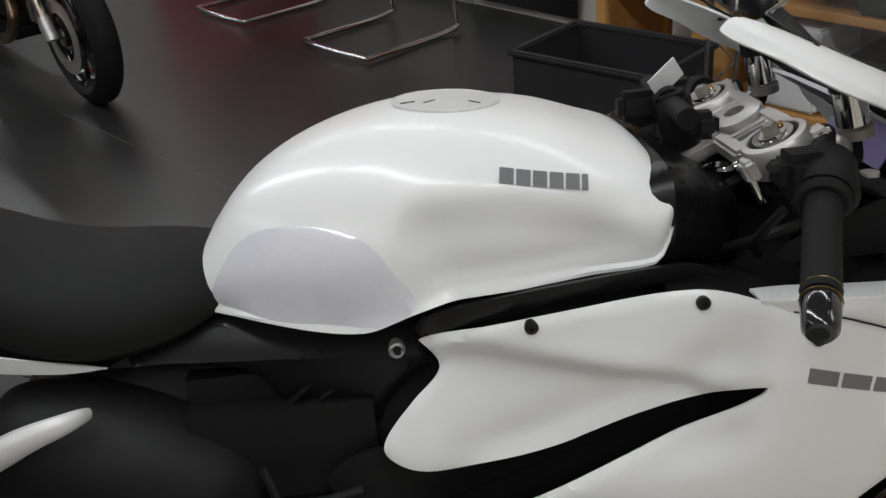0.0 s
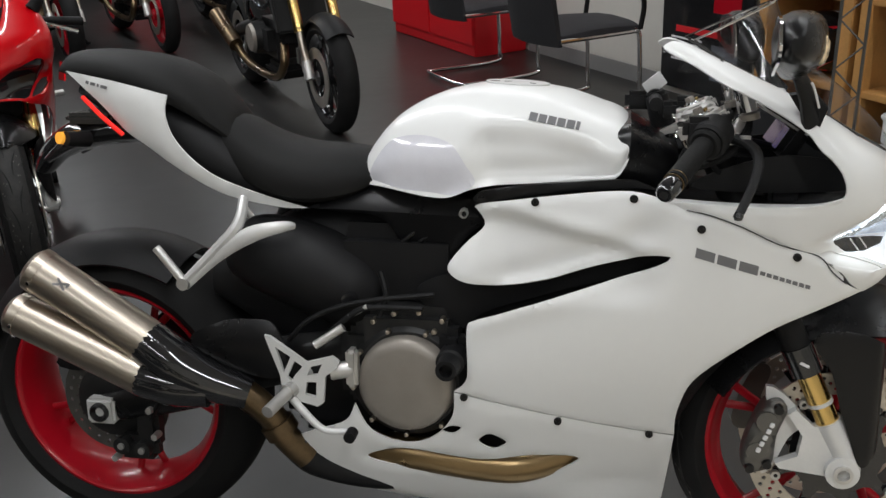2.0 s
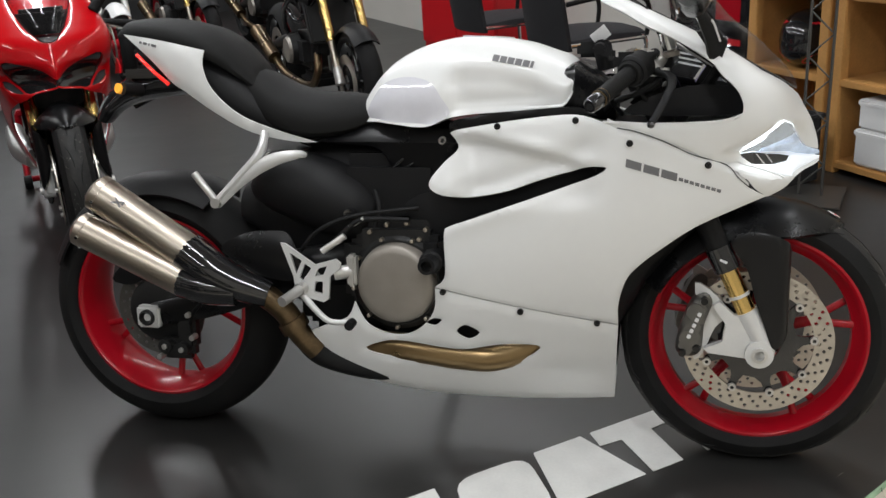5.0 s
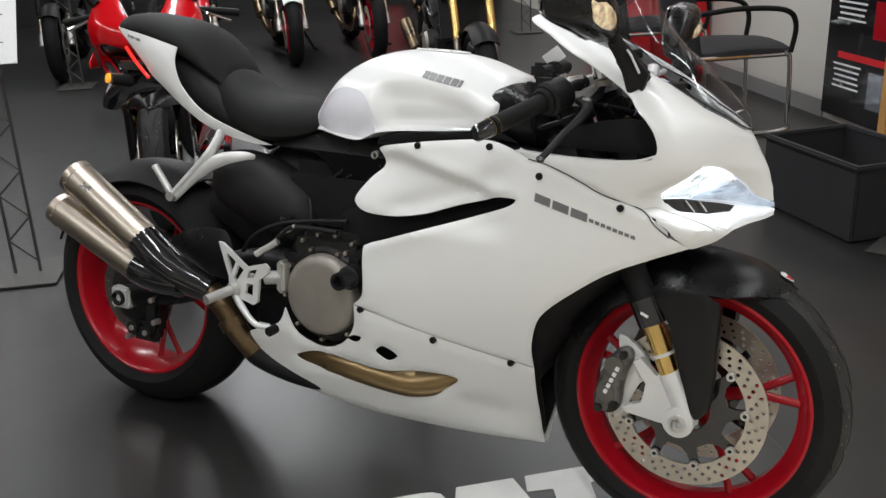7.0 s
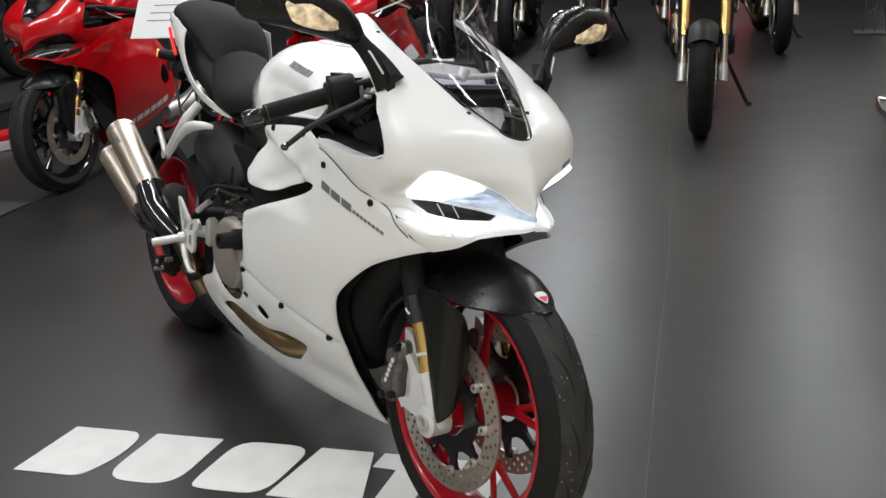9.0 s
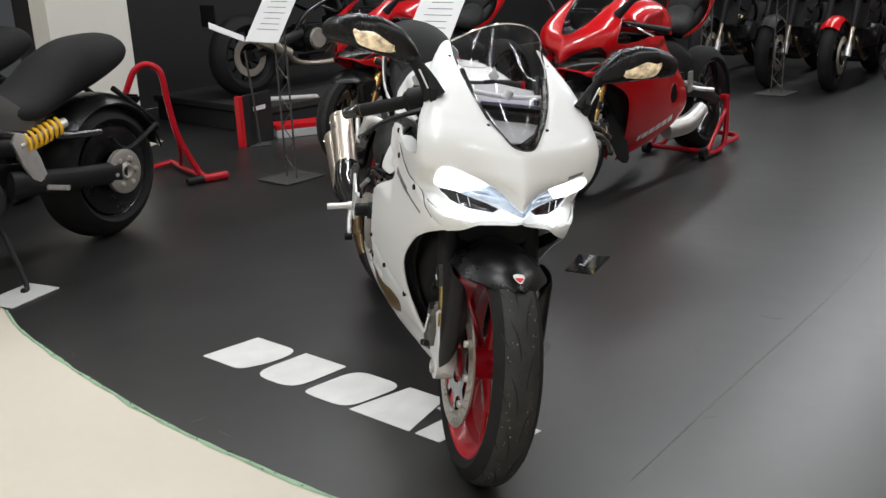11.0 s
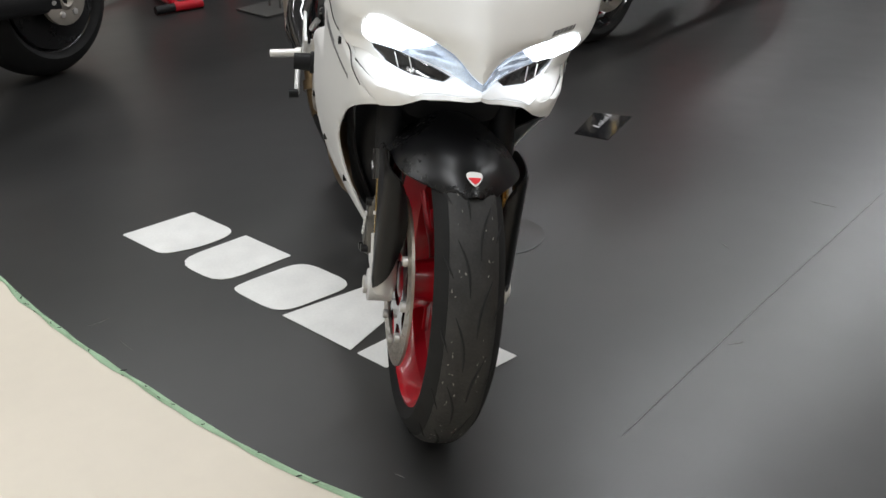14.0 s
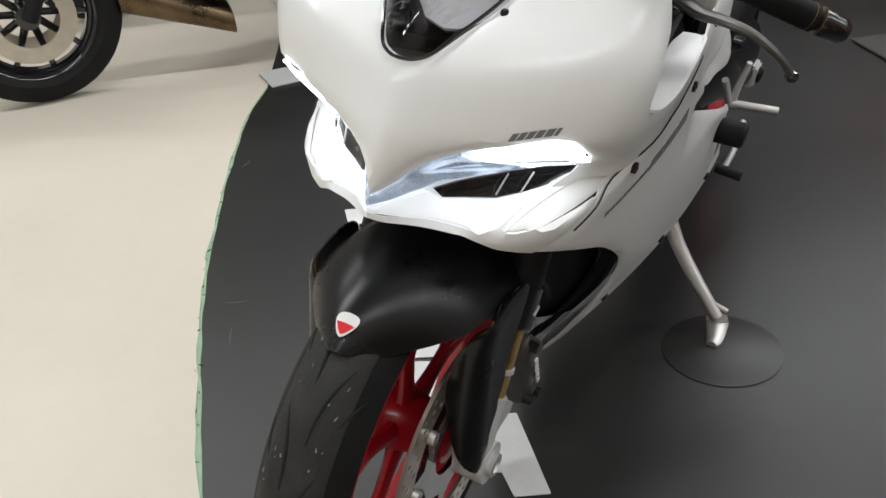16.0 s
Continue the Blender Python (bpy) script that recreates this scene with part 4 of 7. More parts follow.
    both("frame_cover", panel([(0.445, 0.745), (0.52, 0.768), (0.585, 0.786), (0.65, 0.784), (0.72, 0.776), (0.775, 0.768), (0.790, 0.735), (0.760, 0.705), (0.735, 0.672), (0.722, 0.64), (0.69, 0.60), (0.655, 0.60), (0.60, 0.72), (0.50, 0.735)],
                              lambda a, b: (a, -(0.108 + 0.16 * max(a - 0.5, 0) - 1.1 * (math.hypot(max(b - 0.742, 0), 0.004) - 0.004) - 0.30 * max(0.742 - b, 0)), b), 0.006, 0.010, 0.004), M["satin_black"], bike, "faceted black frame cover")
    both("cover_rib", join(tube([(0.655, -0.118, 0.705), (0.62, -0.116, 0.672), (0.60, -0.112, 0.64)], [0.004, 0.006, 0.004], 8, 4), tube([(0.705, -0.120, 0.712), (0.665, -0.118, 0.685), (0.64, -0.114, 0.65)], [0.003, 0.005, 0.004], 8, 4), tube([(0.725, -0.122, 0.690), (0.70, -0.122, 0.66), (0.69, -0.118, 0.62)], [0.003, 0.006, 0.004], 8, 4)), M["satin_black"], bike)
    # Black bead stands in for the shaded joint in the cover.
    both("cover_shade_line", tube([(0.560, -0.0875, 0.774), (0.590, -0.1015, 0.762), (0.618, -0.124, 0.745)], 0.0011, 6, 3), M["groove"], bike)
    both("pivot_bolt", lathe([(0.003, -0.140), (0.005, -0.148), (0.0068, -0.150), (0.0088, -0.148), (0.010, -0.13)], 20, "y", (0.752, 0, 0.747)), M["alu"], bike)
    both("intake_duct", panel([(0.66, 0.60), (0.722, 0.633), (0.80, 0.622), (0.90, 0.640), (1.08, 0.690), (1.05, 0.655), (0.92, 0.612), (0.79, 0.565), (0.75, 0.53), (0.70, 0.55)], lambda a, b: (a, -(0.150 + 0.06 * (a - 0.7)), b), 0.006, 0.03, 0.004), M["black_plastic"], bike, "black duct insert")
    # airbox, swingarm and rear shock side
    both("airbox_cover", tube([(0.290, -0.080, 0.665), (0.305, -0.082, 0.655), (0.335, -0.086, 0.650), (0.40, -0.090, 0.635), (0.47, -0.092, 0.610), (0.53, -0.092, 0.580), (0.565, -0.092, 0.560), (0.580, -0.090, 0.552)], [0.030, 0.058, 0.074, 0.084, 0.086, 0.080, 0.064, 0.035], 28, 5), M["black_plastic"], bike, "rounded black cylinder cover")
    both("cover_boss", lathe([(0.006, -0.180), (0.013, -0.182), (0.015, -0.165), (0.004, -0.16)], 18, "y", (0.540, 0, 0.585)), M["black_gloss"], bike)
    part("airbox", box(0.26, 0.26, 0.17, (0.62, 0, 0.63), 0.03), M["black_plastic"], bike)
    # Dark block added to close the see-through gap beside the engine.
    part("gap_block", box(0.26, 0.24, 0.26, (0.50, 0.01, 0.40), 0.04), M["black_plastic"], bike)
    for s in (-1, 1):
        part("swingarm", tube([(0.56, s * 0.10, 0.46), (0.38, s * 0.13, 0.44), (0.18, s * 0.135, 0.36), (0.0, s * 0.135, 0.316)], [0.05, 0.05, 0.036, 0.03], 14, 5, 0.5), M["satin_black"], bike)
        blk = part("axle_block", box(0.062, 0.03, 0.055, (-0.004, s * 0.145, 0.316), 0.006), M["silver_paint"], bike)
        part("axle_nut", lathe([(0.006, s * 0.155), (0.016, s * 0.17), (0.020, s * 0.166), (0.021, s * 0.150)], 20, "y", (-0.004, 0, 0.316)), M["screw"], blk)
    hug = []
    for a in np.linspace(62, 158, 22):
        up = [(-0.0 + (0.348 - 0.05 * abs(b) ** 2.4) * math.cos(radians(a)), b * 0.105, 0.316 + (0.348 - 0.05 * abs(b) ** 2.4) * math.sin(radians(a))) for b in np.linspace(-1, 1, 13)]
        hug.append(up + [(x - 0.005 * math.cos(radians(a)), y * 0.96, z - 0.005 * math.sin(radians(a))) for x, y, z in up[::-1]])
    part("rear_mudguard", loft(hug), M["black_plastic"], bike)
    part("heel_guard", panel([(0.240, 0.512), (0.30, 0.545), (0.36, 0.552), (0.405, 0.545), (0.428, 0.49), (0.415, 0.44), (0.36, 0.437), (0.28, 0.47)], lambda a, b: (a, -0.215 - 0.012 * bell(b, 0.5, 0.05), b), 0.004, 0.03, 0.006), M["satin_black"], bike)
    part("rear_brake_disc", drilled_disc((0.0, 0.322), -0.10, 0.075, 0.118, (0.088, 0.104), 0.005, 26), M["caliper"], bike)
    part("hub_carrier", lathe([(0.02, -0.120), (0.060, -0.120), (0.080, -0.110), (0.082, -0.09), (0.02, -0.09)], 32, "y", (0, 0, 0.322)), M["dark_metal"], bike, "dark rear hub carrier")
    part("disc_guard", panel([(-0.12, 0.40), (-0.06, 0.455), (0.02, 0.46), (0.10, 0.42), (0.14, 0.36), (0.06, 0.36), (-0.02, 0.40), (-0.07, 0.385)], lambda a, b: (a, -0.118, b), 0.004, 0.03, 0.003, 3, heart=(0, 5, 0.3)), M["black_plastic"], bike)
    rc = part("rear_caliper", join(box(0.095, 0.045, 0.052, (0.060, -0.128, 0.232), 0.014), box(0.05, 0.04, 0.11, (0.085, -0.122, 0.285), 0.01), cyl((0.035, -0.135, 0.242), (0.035, -0.158, 0.242), 0.018, 16), cyl((0.080, -0.135, 0.235), (0.080, -0.158, 0.235), 0.018, 16), box(0.12, 0.03, 0.03, (0.10, -0.125, 0.335), 0.008)), M["dark_metal"], bike, "dark rear brake caliper")
    for x, z in ((0.035, 0.242), (0.080, 0.235), (0.105, 0.325), (0.112, 0.268), (0.02, 0.215)):
        part("bolt", lathe([(0.002, -0.163), (0.007, -0.162), (0.008, -0.140)], 10, "y", (x, 0, z)), M["alu"], rc)
    part("brake_hose", tube([(0.10, -0.14, 0.30), (0.13, -0.155, 0.345), (0.20, -0.16, 0.385), (0.30, -0.17, 0.43)], 0.005, 8, 5), M["black_plastic"], bike)
    # silver bracket for the pillion peg
    both("subframe_bracket", join(tube([(0.335, -0.150, 0.765), (0.336, -0.185, 0.725), (0.29, -0.192, 0.675), (0.225, -0.198, 0.612)], [0.013, 0.015, 0.014, 0.012], 10, 5, 0.7),
                                  tube([(0.432, -0.150, 0.716), (0.415, -0.172, 0.719), (0.36, -0.188, 0.706), (0.29, -0.192, 0.664), (0.225, -0.198, 0.606)], [0.006, 0.011, 0.016, 0.014, 0.011], 10, 5, 0.7)), M["silver_paint"], bike, "silver pillion peg bracket")
    both("pillion_peg", join(cyl((0.178, -0.204, 0.680), (0.228, -0.204, 0.616), 0.0085, 10), cyl((0.228, -0.19, 0.612), (0.228, -0.212, 0.612), 0.012, 14)), M["alu"], bike)
    # twin silencers
    for name, a, b, r in (("silencer", Vector((-0.050, -0.236, 0.636)), Vector((0.166, -0.223, 0.492)), 0.0435), ("silencer", Vector((-0.096, -0.248, 0.552)), Vector((0.152, -0.232, 0.430)), 0.040)):
        d = (b - a).normalized()
        can = part(name, tube([a + d * 0.004, a + d * 0.02, b], [r, r, r * 0.98], 28, 0), M["steel"], bike, "brushed steel twin silencer")
        part("end_cap", tube([a - d * 0.016, a - d * 0.006, a + d * 0.012], [r * 0.72, r * 1.02, r * 1.03], 28, 0), M["steel"], can)
        part("outlet", tube([a - d * 0.019, a - d * 0.010], [r * 0.52, r * 0.52], 20, 0), M["groove"], can)
        part("front_band", tube([b - d * 0.004, b + d * 0.012], [r * 1.02, r * 0.98], 28, 0), M["carbon"], can)
        for k in range(3):
            an = radians(100 + 60 * k)
            side_v = d.cross(Vector((0, 1, 0))).normalized()
            q = a + d * 0.012 + side_v * (r * 1.03) * math.cos(an) + Vector((0, -1, 0)) * (r * 1.03) * math.sin(an)
            part("rivet", tube([q, q + (q - a - d * 0.012) * 0.06], 0.004, 8, 0), M["chrome"], can)
    ax = Vector((0.228, 0.014, -0.145)).normalized()
    out = Vector((0.30, -0.85, 0.43))
    out = (out - ax * out.dot(ax)).normalized()
    face = Matrix((ax, out.cross(ax), out)).transposed().to_4x4()
    face.translation = Vector((-0.050, -0.236, 0.636)) + ax * 0.062 + out * 0.0437
    for x, y, rz, w in ((0, 0, 32, 0.030), (0, 0, -32, 0.026), (0.012, 0.004, 90, 0.010)):
        part("silencer_mark", box(w, 0.0045, 0.0008, (0, 0, 0), 0, face @ pose(x, y, 0, 0, 0, rz)), M["grey_mark"], bike)
    for b in slant_marks(4, 0.007, 0.006, 0.004, 0.3, lambda a, b: tail_side(0.012 + a, 0.976 - 0.22 * a + b), 0.0005, 0.0012, (1, 1.6, 0.6, 2.0)):
        part("mark", b, M["grey_mark"], bike)
    for x, y, z in (SCREEN_EDGE[4], SCREEN_EDGE[6], SCREEN_EDGE[8]):
        for s in (-1, 1):
            part("screen_screw", lathe([(0.0, 0.004), (0.0035, 0.0035), (0.0045, 0.001), (0.0045, -0.004)], 12, "z", (x, s * (y + 0.010), z - 0.003)), M["screw"], bike)
    part("heat_shield", join(tube([(0.152, -0.223, 0.501), (0.205, -0.225, 0.463), (0.265, -0.218, 0.428), (0.345, -0.205, 0.398)], [0.0435, 0.046, 0.041, 0.030], 20, 5),
                             tube([(0.14, -0.232, 0.435), (0.20, -0.228, 0.42), (0.27, -0.215, 0.412)], [0.040, 0.044, 0.040], 20, 5)), M["carbon"], bike, "glossy carbon heat shield")
    part("exhaust_pipe", tube([(0.33, -0.20, 0.398), (0.375, -0.19, 0.355), (0.405, -0.18, 0.300), (0.440, -0.165, 0.255)], [0.029, 0.028, 0.027, 0.027], 18, 6), M["burnt"], bike, "heat-stained exhaust pipe")
    part("under_pipe", tube([(0.418, -0.172, 0.282), (0.452, -0.155, 0.242), (0.54, -0.125, 0.205), (0.66, -0.09, 0.185), (0.80, -0.05, 0.18)], [0.028, 0.029, 0.026, 0.022, 0.018], 16, 5), M["black_plastic"], bike)
    part("pipe_clamp", tube([(0.388, -0.187, 0.335), (0.400, -0.184, 0.312)], 0.034, 18, 0), M["burnt"], bike)
    part("header_pipe", tube([(0.50, -0.110, 0.262), (0.66, -0.130, 0.262), (0.79, -0.120, 0.245), (0.87, -0.105, 0.245), (0.99, -0.08, 0.29)], 0.034, 18, 6), M["header"], bike, "bronze heat-tinted header pipe")
    # engine side
    eng = part("engine_case", join(lathe([(0.02, -0.10), (0.112, -0.10), (0.112, -0.165), (0.098, -0.178), (0.02, -0.18)], 40, "y", (0.648, 0, 0.431)), box(0.20, 0.10, 0.10, (0.645, -0.12, 0.52), 0.02), box(0.10, 0.09, 0.16, (0.56, -0.115, 0.45), 0.02)), M["dark_metal"], bike, "dark cast engine case")
    part("clutch_cover", lathe([(0.0, -0.205), (0.070, -0.206), (0.083, -0.203), (0.090, -0.195), (0.093, -0.175), (0.02, -0.17)], 48, "y", (0.648, 0, 0.431)), M["cover"], eng, "round bronze-grey clutch cover")
    for k in range(9):
        a = 2 * math.pi * k / 9 + 0.5
        part("cover_bolt", lathe([(0.002, -0.191), (0.0042, -0.190), (0.005, -0.176)], 10, "y", (0.648 + 0.104 * math.cos(a), 0, 0.431 + 0.104 * math.sin(a))), M["steel"], eng)
    for q in ((0.585, 0.545), (0.625, 0.562), (0.672, 0.566), (0.715, 0.552), (0.70, 0.53), (0.735, 0.512)):
        part("case_bolt", lathe([(0.002, -0.180), (0.005, -0.179), (0.006, -0.16)], 10, "y", (q[0], 0, q[1])), M["steel"], eng)
    part("oil_filler", join(lathe([(0.010, -0.245), (0.012, -0.262), (0.019, -0.262), (0.021, -0.225), (0.026, -0.222), (0.026, -0.16)], 20, "y", (0.737, 0, 0.489)), box(0.05, 0.05, 0.07, (0.735, -0.17, 0.505), 0.015)), M["black_plastic"], eng)
    for pts, r in (([(0.42, -0.18, 0.50), (0.47, -0.19, 0.55), (0.56, -0.19, 0.585), (0.70, -0.17, 0.60)], 0.005), ([(0.50, -0.19, 0.52), (0.56, -0.195, 0.57), (0.60, -0.19, 0.578), (0.68, -0.18, 0.575)], 0.006), ([(0.60, -0.17, 0.64), (0.612, -0.18, 0.60), (0.60, -0.185, 0.56)], 0.006)):
        part("cable", tube(pts, r, 8, 6), M["black_plastic"], eng)
    part("hose_fitting", cyl((0.545, -0.195, 0.560), (0.580, -0.195, 0.580), 0.005, 10), M["alu"], eng)
    # rider footrest on the right, with an open plate
    rest = part("footrest_plate", join(
        plate([(0.391, 0.527), (0.402, 0.525), (0.470, 0.478), (0.520, 0.492), (0.532, 0.483), (0.528, 0.470), (0.505, 0.452), (0.500, 0.40), (0.488, 0.392), (0.455, 0.400), (0.42, 0.425), (0.418, 0.45)], -0.232, -0.224,
              holes=([(0.412, 0.505), (0.440, 0.487), (0.425, 0.455)], [(0.447, 0.480), (0.462, 0.470), (0.440, 0.440), (0.432, 0.447)], [(0.478, 0.470), (0.500, 0.476), (0.490, 0.455), (0.470, 0.452)], [(0.470, 0.440), (0.488, 0.440), (0.486, 0.410), (0.465, 0.415)])),
        cyl((0.455, -0.225, 0.440), (0.455, -0.19, 0.44), 0.014), tube([(0.432, -0.232, 0.418), (0.462, -0.238, 0.385), (0.50, -0.240, 0.352), (0.54, -0.240, 0.350), (0.555, -0.240, 0.352)], [0.008, 0.008, 0.007, 0.006, 0.006], 10, 5)), M["silver_paint"], bike, "machined aluminium footrest plate")
    part("footrest", join(cyl((0.440, -0.230, 0.425), (0.422, -0.312, 0.412), 0.0115, 14), cyl((0.440, -0.23, 0.425), (0.436, -0.245, 0.423), 0.015, 14)), M["alu"], rest)
    part("pedal_tip", cyl((0.556, -0.238, 0.350), (0.556, -0.262, 0.348), 0.011, 14), M["black_plastic"], rest)
    part("master_cylinder", join(cyl((0.482, -0.21, 0.505), (0.535, -0.20, 0.540), 0.008, 14), box(0.022, 0.03, 0.075, (0.550, -0.20, 0.462), 0.006, None), cyl((0.51, -0.21, 0.455), (0.55, -0.20, 0.46), 0.016)), M["alu"], rest)
    part("footrest", join(cyl((0.470, 0.175, 0.434), (0.460, 0.270, 0.440), 0.0085, 14), cyl((0.470, 0.175, 0.434), (0.468, 0.190, 0.435), 0.013, 14)), M["alu"], part("footrest_plate", join(tube([(0.47, 0.178, 0.430), (0.475, 0.186, 0.48), (0.482, 0.196, 0.53)], [0.010, 0.007, 0.006], 10, 4), tube([(0.47, 0.178, 0.430), (0.52, 0.165, 0.50)], 0.007, 8, 0)), M["silver_paint"], bike, "slim silver left footrest plate"))
    # Black panel added on the left to hide the red rear rim from ahead.
    part("rim_mask_panel", panel([(-0.05, 0.36), (0.0, 0.44), (0.20, 0.52), (0.40, 0.56), (0.46, 0.50), (0.40, 0.42), (0.2, 0.37), (0.05, 0.31)], lambda a, b: (a, 0.150 - 0.02 * bell(b, 0.5, 0.1), b), 0.005, 0.04, 0.004, 3, heart=(0.2, 0, 0.4)), M["black_plastic"], bike)
    gear = part("gear_lever", tube([(0.50, 0.215, 0.415), (0.60, 0.225, 0.408), (0.700, 0.228, 0.410)], [0.008, 0.006, 0.006], 10, 4), M["alu"], bike, "slim aluminium gear lever")
    part("toe_piece", cyl((0.702, 0.215, 0.411), (0.706, 0.262, 0.410), 0.0095, 14), M["black_plastic"], gear)
    part("crash_bobbin", tube([(0.845, 0.150, 0.548), (0.848, 0.205, 0.552), (0.852, 0.262, 0.556), (0.852, 0.266, 0.556)], [0.017, 0.021, 0.021, 0.016], 20, 0), M["black_plastic"], bike, "black round slider")
    # fork clamp, clip-on bars and controls
    top = pose(1.1585, 0, 0.918, 0, -24.7, 0)
    ring = [(0.0225, -0.030), (0.034, -0.030), (0.036, -0.026), (0.036, 0.001), (0.034, 0.004), (0.027, 0.005), (0.0265, 0.001), (0.0225, 0.001)]
    clamp = part("fork_clamp", moved(lathe([(0.012, -0.026), (0.026, -0.026), (0.028, -0.020), (0.028, 0.004), (0.020, 0.008), (0.012, 0.008)], 24, "z", (0, 0, 0), True), top), M["alu"], bike, "cast aluminium fork clamp with cut-outs")
    part("clamp_tongue", moved(box(0.075, 0.022, 0.020, (-0.045, 0, -0.014), 0.005), top), M["alu"], clamp)
    for s in (-1, 1):
        part("clamp_ring", moved(lathe(ring, 32, "z", (0, s * 0.105, 0), True), top), M["alu"], clamp)
        for sx, sy, sz, x, y, z in ((0.020, 0.082, 0.022, 0.026, 0.052, -0.012), (0.018, 0.075, 0.022, -0.030, 0.050, -0.012)):
            part("clamp_arm", moved(box(sx, sy, sz, (x, s * y, z), 0.004), top), M["alu"], clamp)
        for y in (0.062, 0.032):
            part("clamp_web", moved(box(0.051, 0.014, 0.018, (-0.002, s * y, -0.013), 0.003), top), M["alu"], clamp)
        for sx, sy, x, y in ((0.030, 0.022, -0.030, 0.112), (0.022, 0.024, 0.034, 0.128)):
            part("pinch_lug", moved(box(sx, sy, 0.026, (x, s * y, -0.014), 0.004), top), M["alu"], clamp)
    for s in (-1, 1):
        y = s * 0.105
        part("fork_cap", moved(lathe([(0.0, 0.008), (0.015, 0.008), (0.0155, 0.006), (0.0215, 0.006), (0.0222, 0.003), (0.0222, -0.02)], 28, "z", (0, y, 0)), top), M["chrome"], clamp, "bright fork cap")
        part("cap_ring", moved(lathe([(0.0226, -0.02), (0.0226, 0.0035), (0.0262, 0.0035), (0.0262, -0.02)], 28, "z", (0, y, 0), True), top), M["groove"], clamp)
        part("cap_nut", moved(lathe([(0.0, 0.018), (0.007, 0.018), (0.0085, 0.016), (0.0085, 0.008)], 4, "z", (0, y, 0)), top), M["cover"], clamp)
        part("adjuster", moved(cyl((0.012, y + 0.008, 0.006), (0.012, y + 0.008, 0.011), 0.004, 10), top), M["gold"], clamp)
        part("clamp_bolt", join(moved(cyl((-0.040, y + s * 0.012, -0.022), (-0.040, y + s * 0.012, -0.050), 0.0055, 10), top), moved(cyl((-0.047, y - s * 0.006, -0.010), (-0.040, y - s * 0.006, -0.010), 0.006, 10), top)), M["chrome"], clamp)
        part("fork_top", moved(cyl((0, y, -0.03), (0, y, -0.12), 0.0262, 20), top), M["black_plastic"], bike)
        d = Vector((1.091, s * 0.368, 0.831)) - Vector((1.160, s * 0.215, 0.888))
        g0 = Vector((1.160, s * 0.215, 0.888))
        bar = part("handlebar", join(tube([g0 - d * 0.62, g0 + d], 0.0115, 14, 0), moved(lathe([(0.026, -0.082), (0.034, -0.080), (0.034, -0.046), (0.026, -0.044)], 24, "z", (0, y, 0)), top), moved(box(0.03, 0.04, 0.03, (0.02, s * 0.135, -0.062), 0.006), top)), M["black_plastic"], bike, "black clip-on handlebar")
        grip = [0.0162 + (0.0010 if k % 2 else 0) for k in range(27)]
        part("grip", tube([g0 + d * (0.04 + 0.72 * k / 26) for k in range(27)], grip, 18, 0), M["seat"], bar, "ribbed black rubber grip")
        for k in (0.72, 0.79):
            part("grip_line", tube([g0 + d * k, g0 + d * (k + 0.004)], 0.0176, 18, 0), M["header"], bar)
        part("grip_flange", tube([g0 + d * 0.005, g0 + d * 0.03, g0 + d * 0.055], [0.026, 0.0265, 0.022], 20, 0), M["seat"], bar)
        part("bar_end", tube([g0 + d * 0.80, g0 + d * 0.83, g0 + d * 0.98, g0 + d * 1.005], [0.0160, 0.0168, 0.0148, 0.0115], 20, 0), M["black_gloss"], bar, "gloss black bar end")
        part("bar_hole", tube([g0 + d * 1.0, g0 + d * 1.008], 0.007, 12, 0), M["groove"], bar)
        part("switch_box", join(tube([g0 - d * 0.30, g0 - d * 0.27, g0 - d * 0.03, g0], [0.026, 0.031, 0.033, 0.028], 18, 0), box(0.05, 0.045, 0.04, tuple(g0 - d * 0.16 + Vector((-0.022, 0, 0.012))), 0.010)), M["black_plastic"], bar, "black switch housing")
        part("switch_button", box(0.012, 0.014, 0.008, tuple(g0 - d * 0.12 + Vector((-0.048, 0, 0.022))), 0.002), M["dark_metal"], bar)
        bow = [(1.205, -0.150, 0.890), (1.234, -0.190, 0.880), (1.240, -0.240, 0.864), (1.228, -0.290, 0.838), (1.210, -0.322, 0.806), (1.204, -0.331, 0.797)]
        if s > 0:
            bow = [(1.200, 0.165, 0.878), (1.222, 0.215, 0.862), (1.236, 0.255, 0.862), (1.238, 0.285, 0.857), (1.224, 0.313, 0.836), (1.205, 0.331, 0.812)]
            part("lever_bracket", join(box(0.030, 0.052, 0.030, (1.192, 0.205, 0.866), 0.008), cyl((1.208, 0.196, 0.866), (1.2095, 0.196, 0.866), 0.005, 12)), M["silver_paint"], bar, "silver clutch lever bracket")
        lever = part("lever", tube(bow, [0.010, 0.0075, 0.0058, 0.0048, 0.0046, 0.0046], 10, 5, 1.5), M["caliper"] if s > 0 else M["black_plastic"], bar, "slim curved lever")
        part("lever_tip", lathe([(0.0, -0.0075), (0.006, -0.0055), (0.0082, 0.0), (0.006, 0.0055), (0.0, 0.0075)], 14, "z", (1.203, s * 0.334, 0.794 if s < 0 else 0.808)), M["black_gloss"], lever)
        part("adjuster_dial", lathe([(0.0, 0.006), (0.009, 0.005), (0.009, -0.005), (0.0, -0.006)], 14, "z", (1.226, s * 0.172, 0.890)), M["alu"], lever)
        part("lever_perch", join(box(0.034, 0.03, 0.028, (1.200, s * 0.150, 0.892), 0.007), cyl((1.205, s * 0.150, 0.895), (1.225, s * 0.115, 0.91), 0.011, 12), cyl((1.19, s * 0.165, 0.88), (1.19, s * 0.165, 0.91), 0.006, 10)), M["alu"], bar)
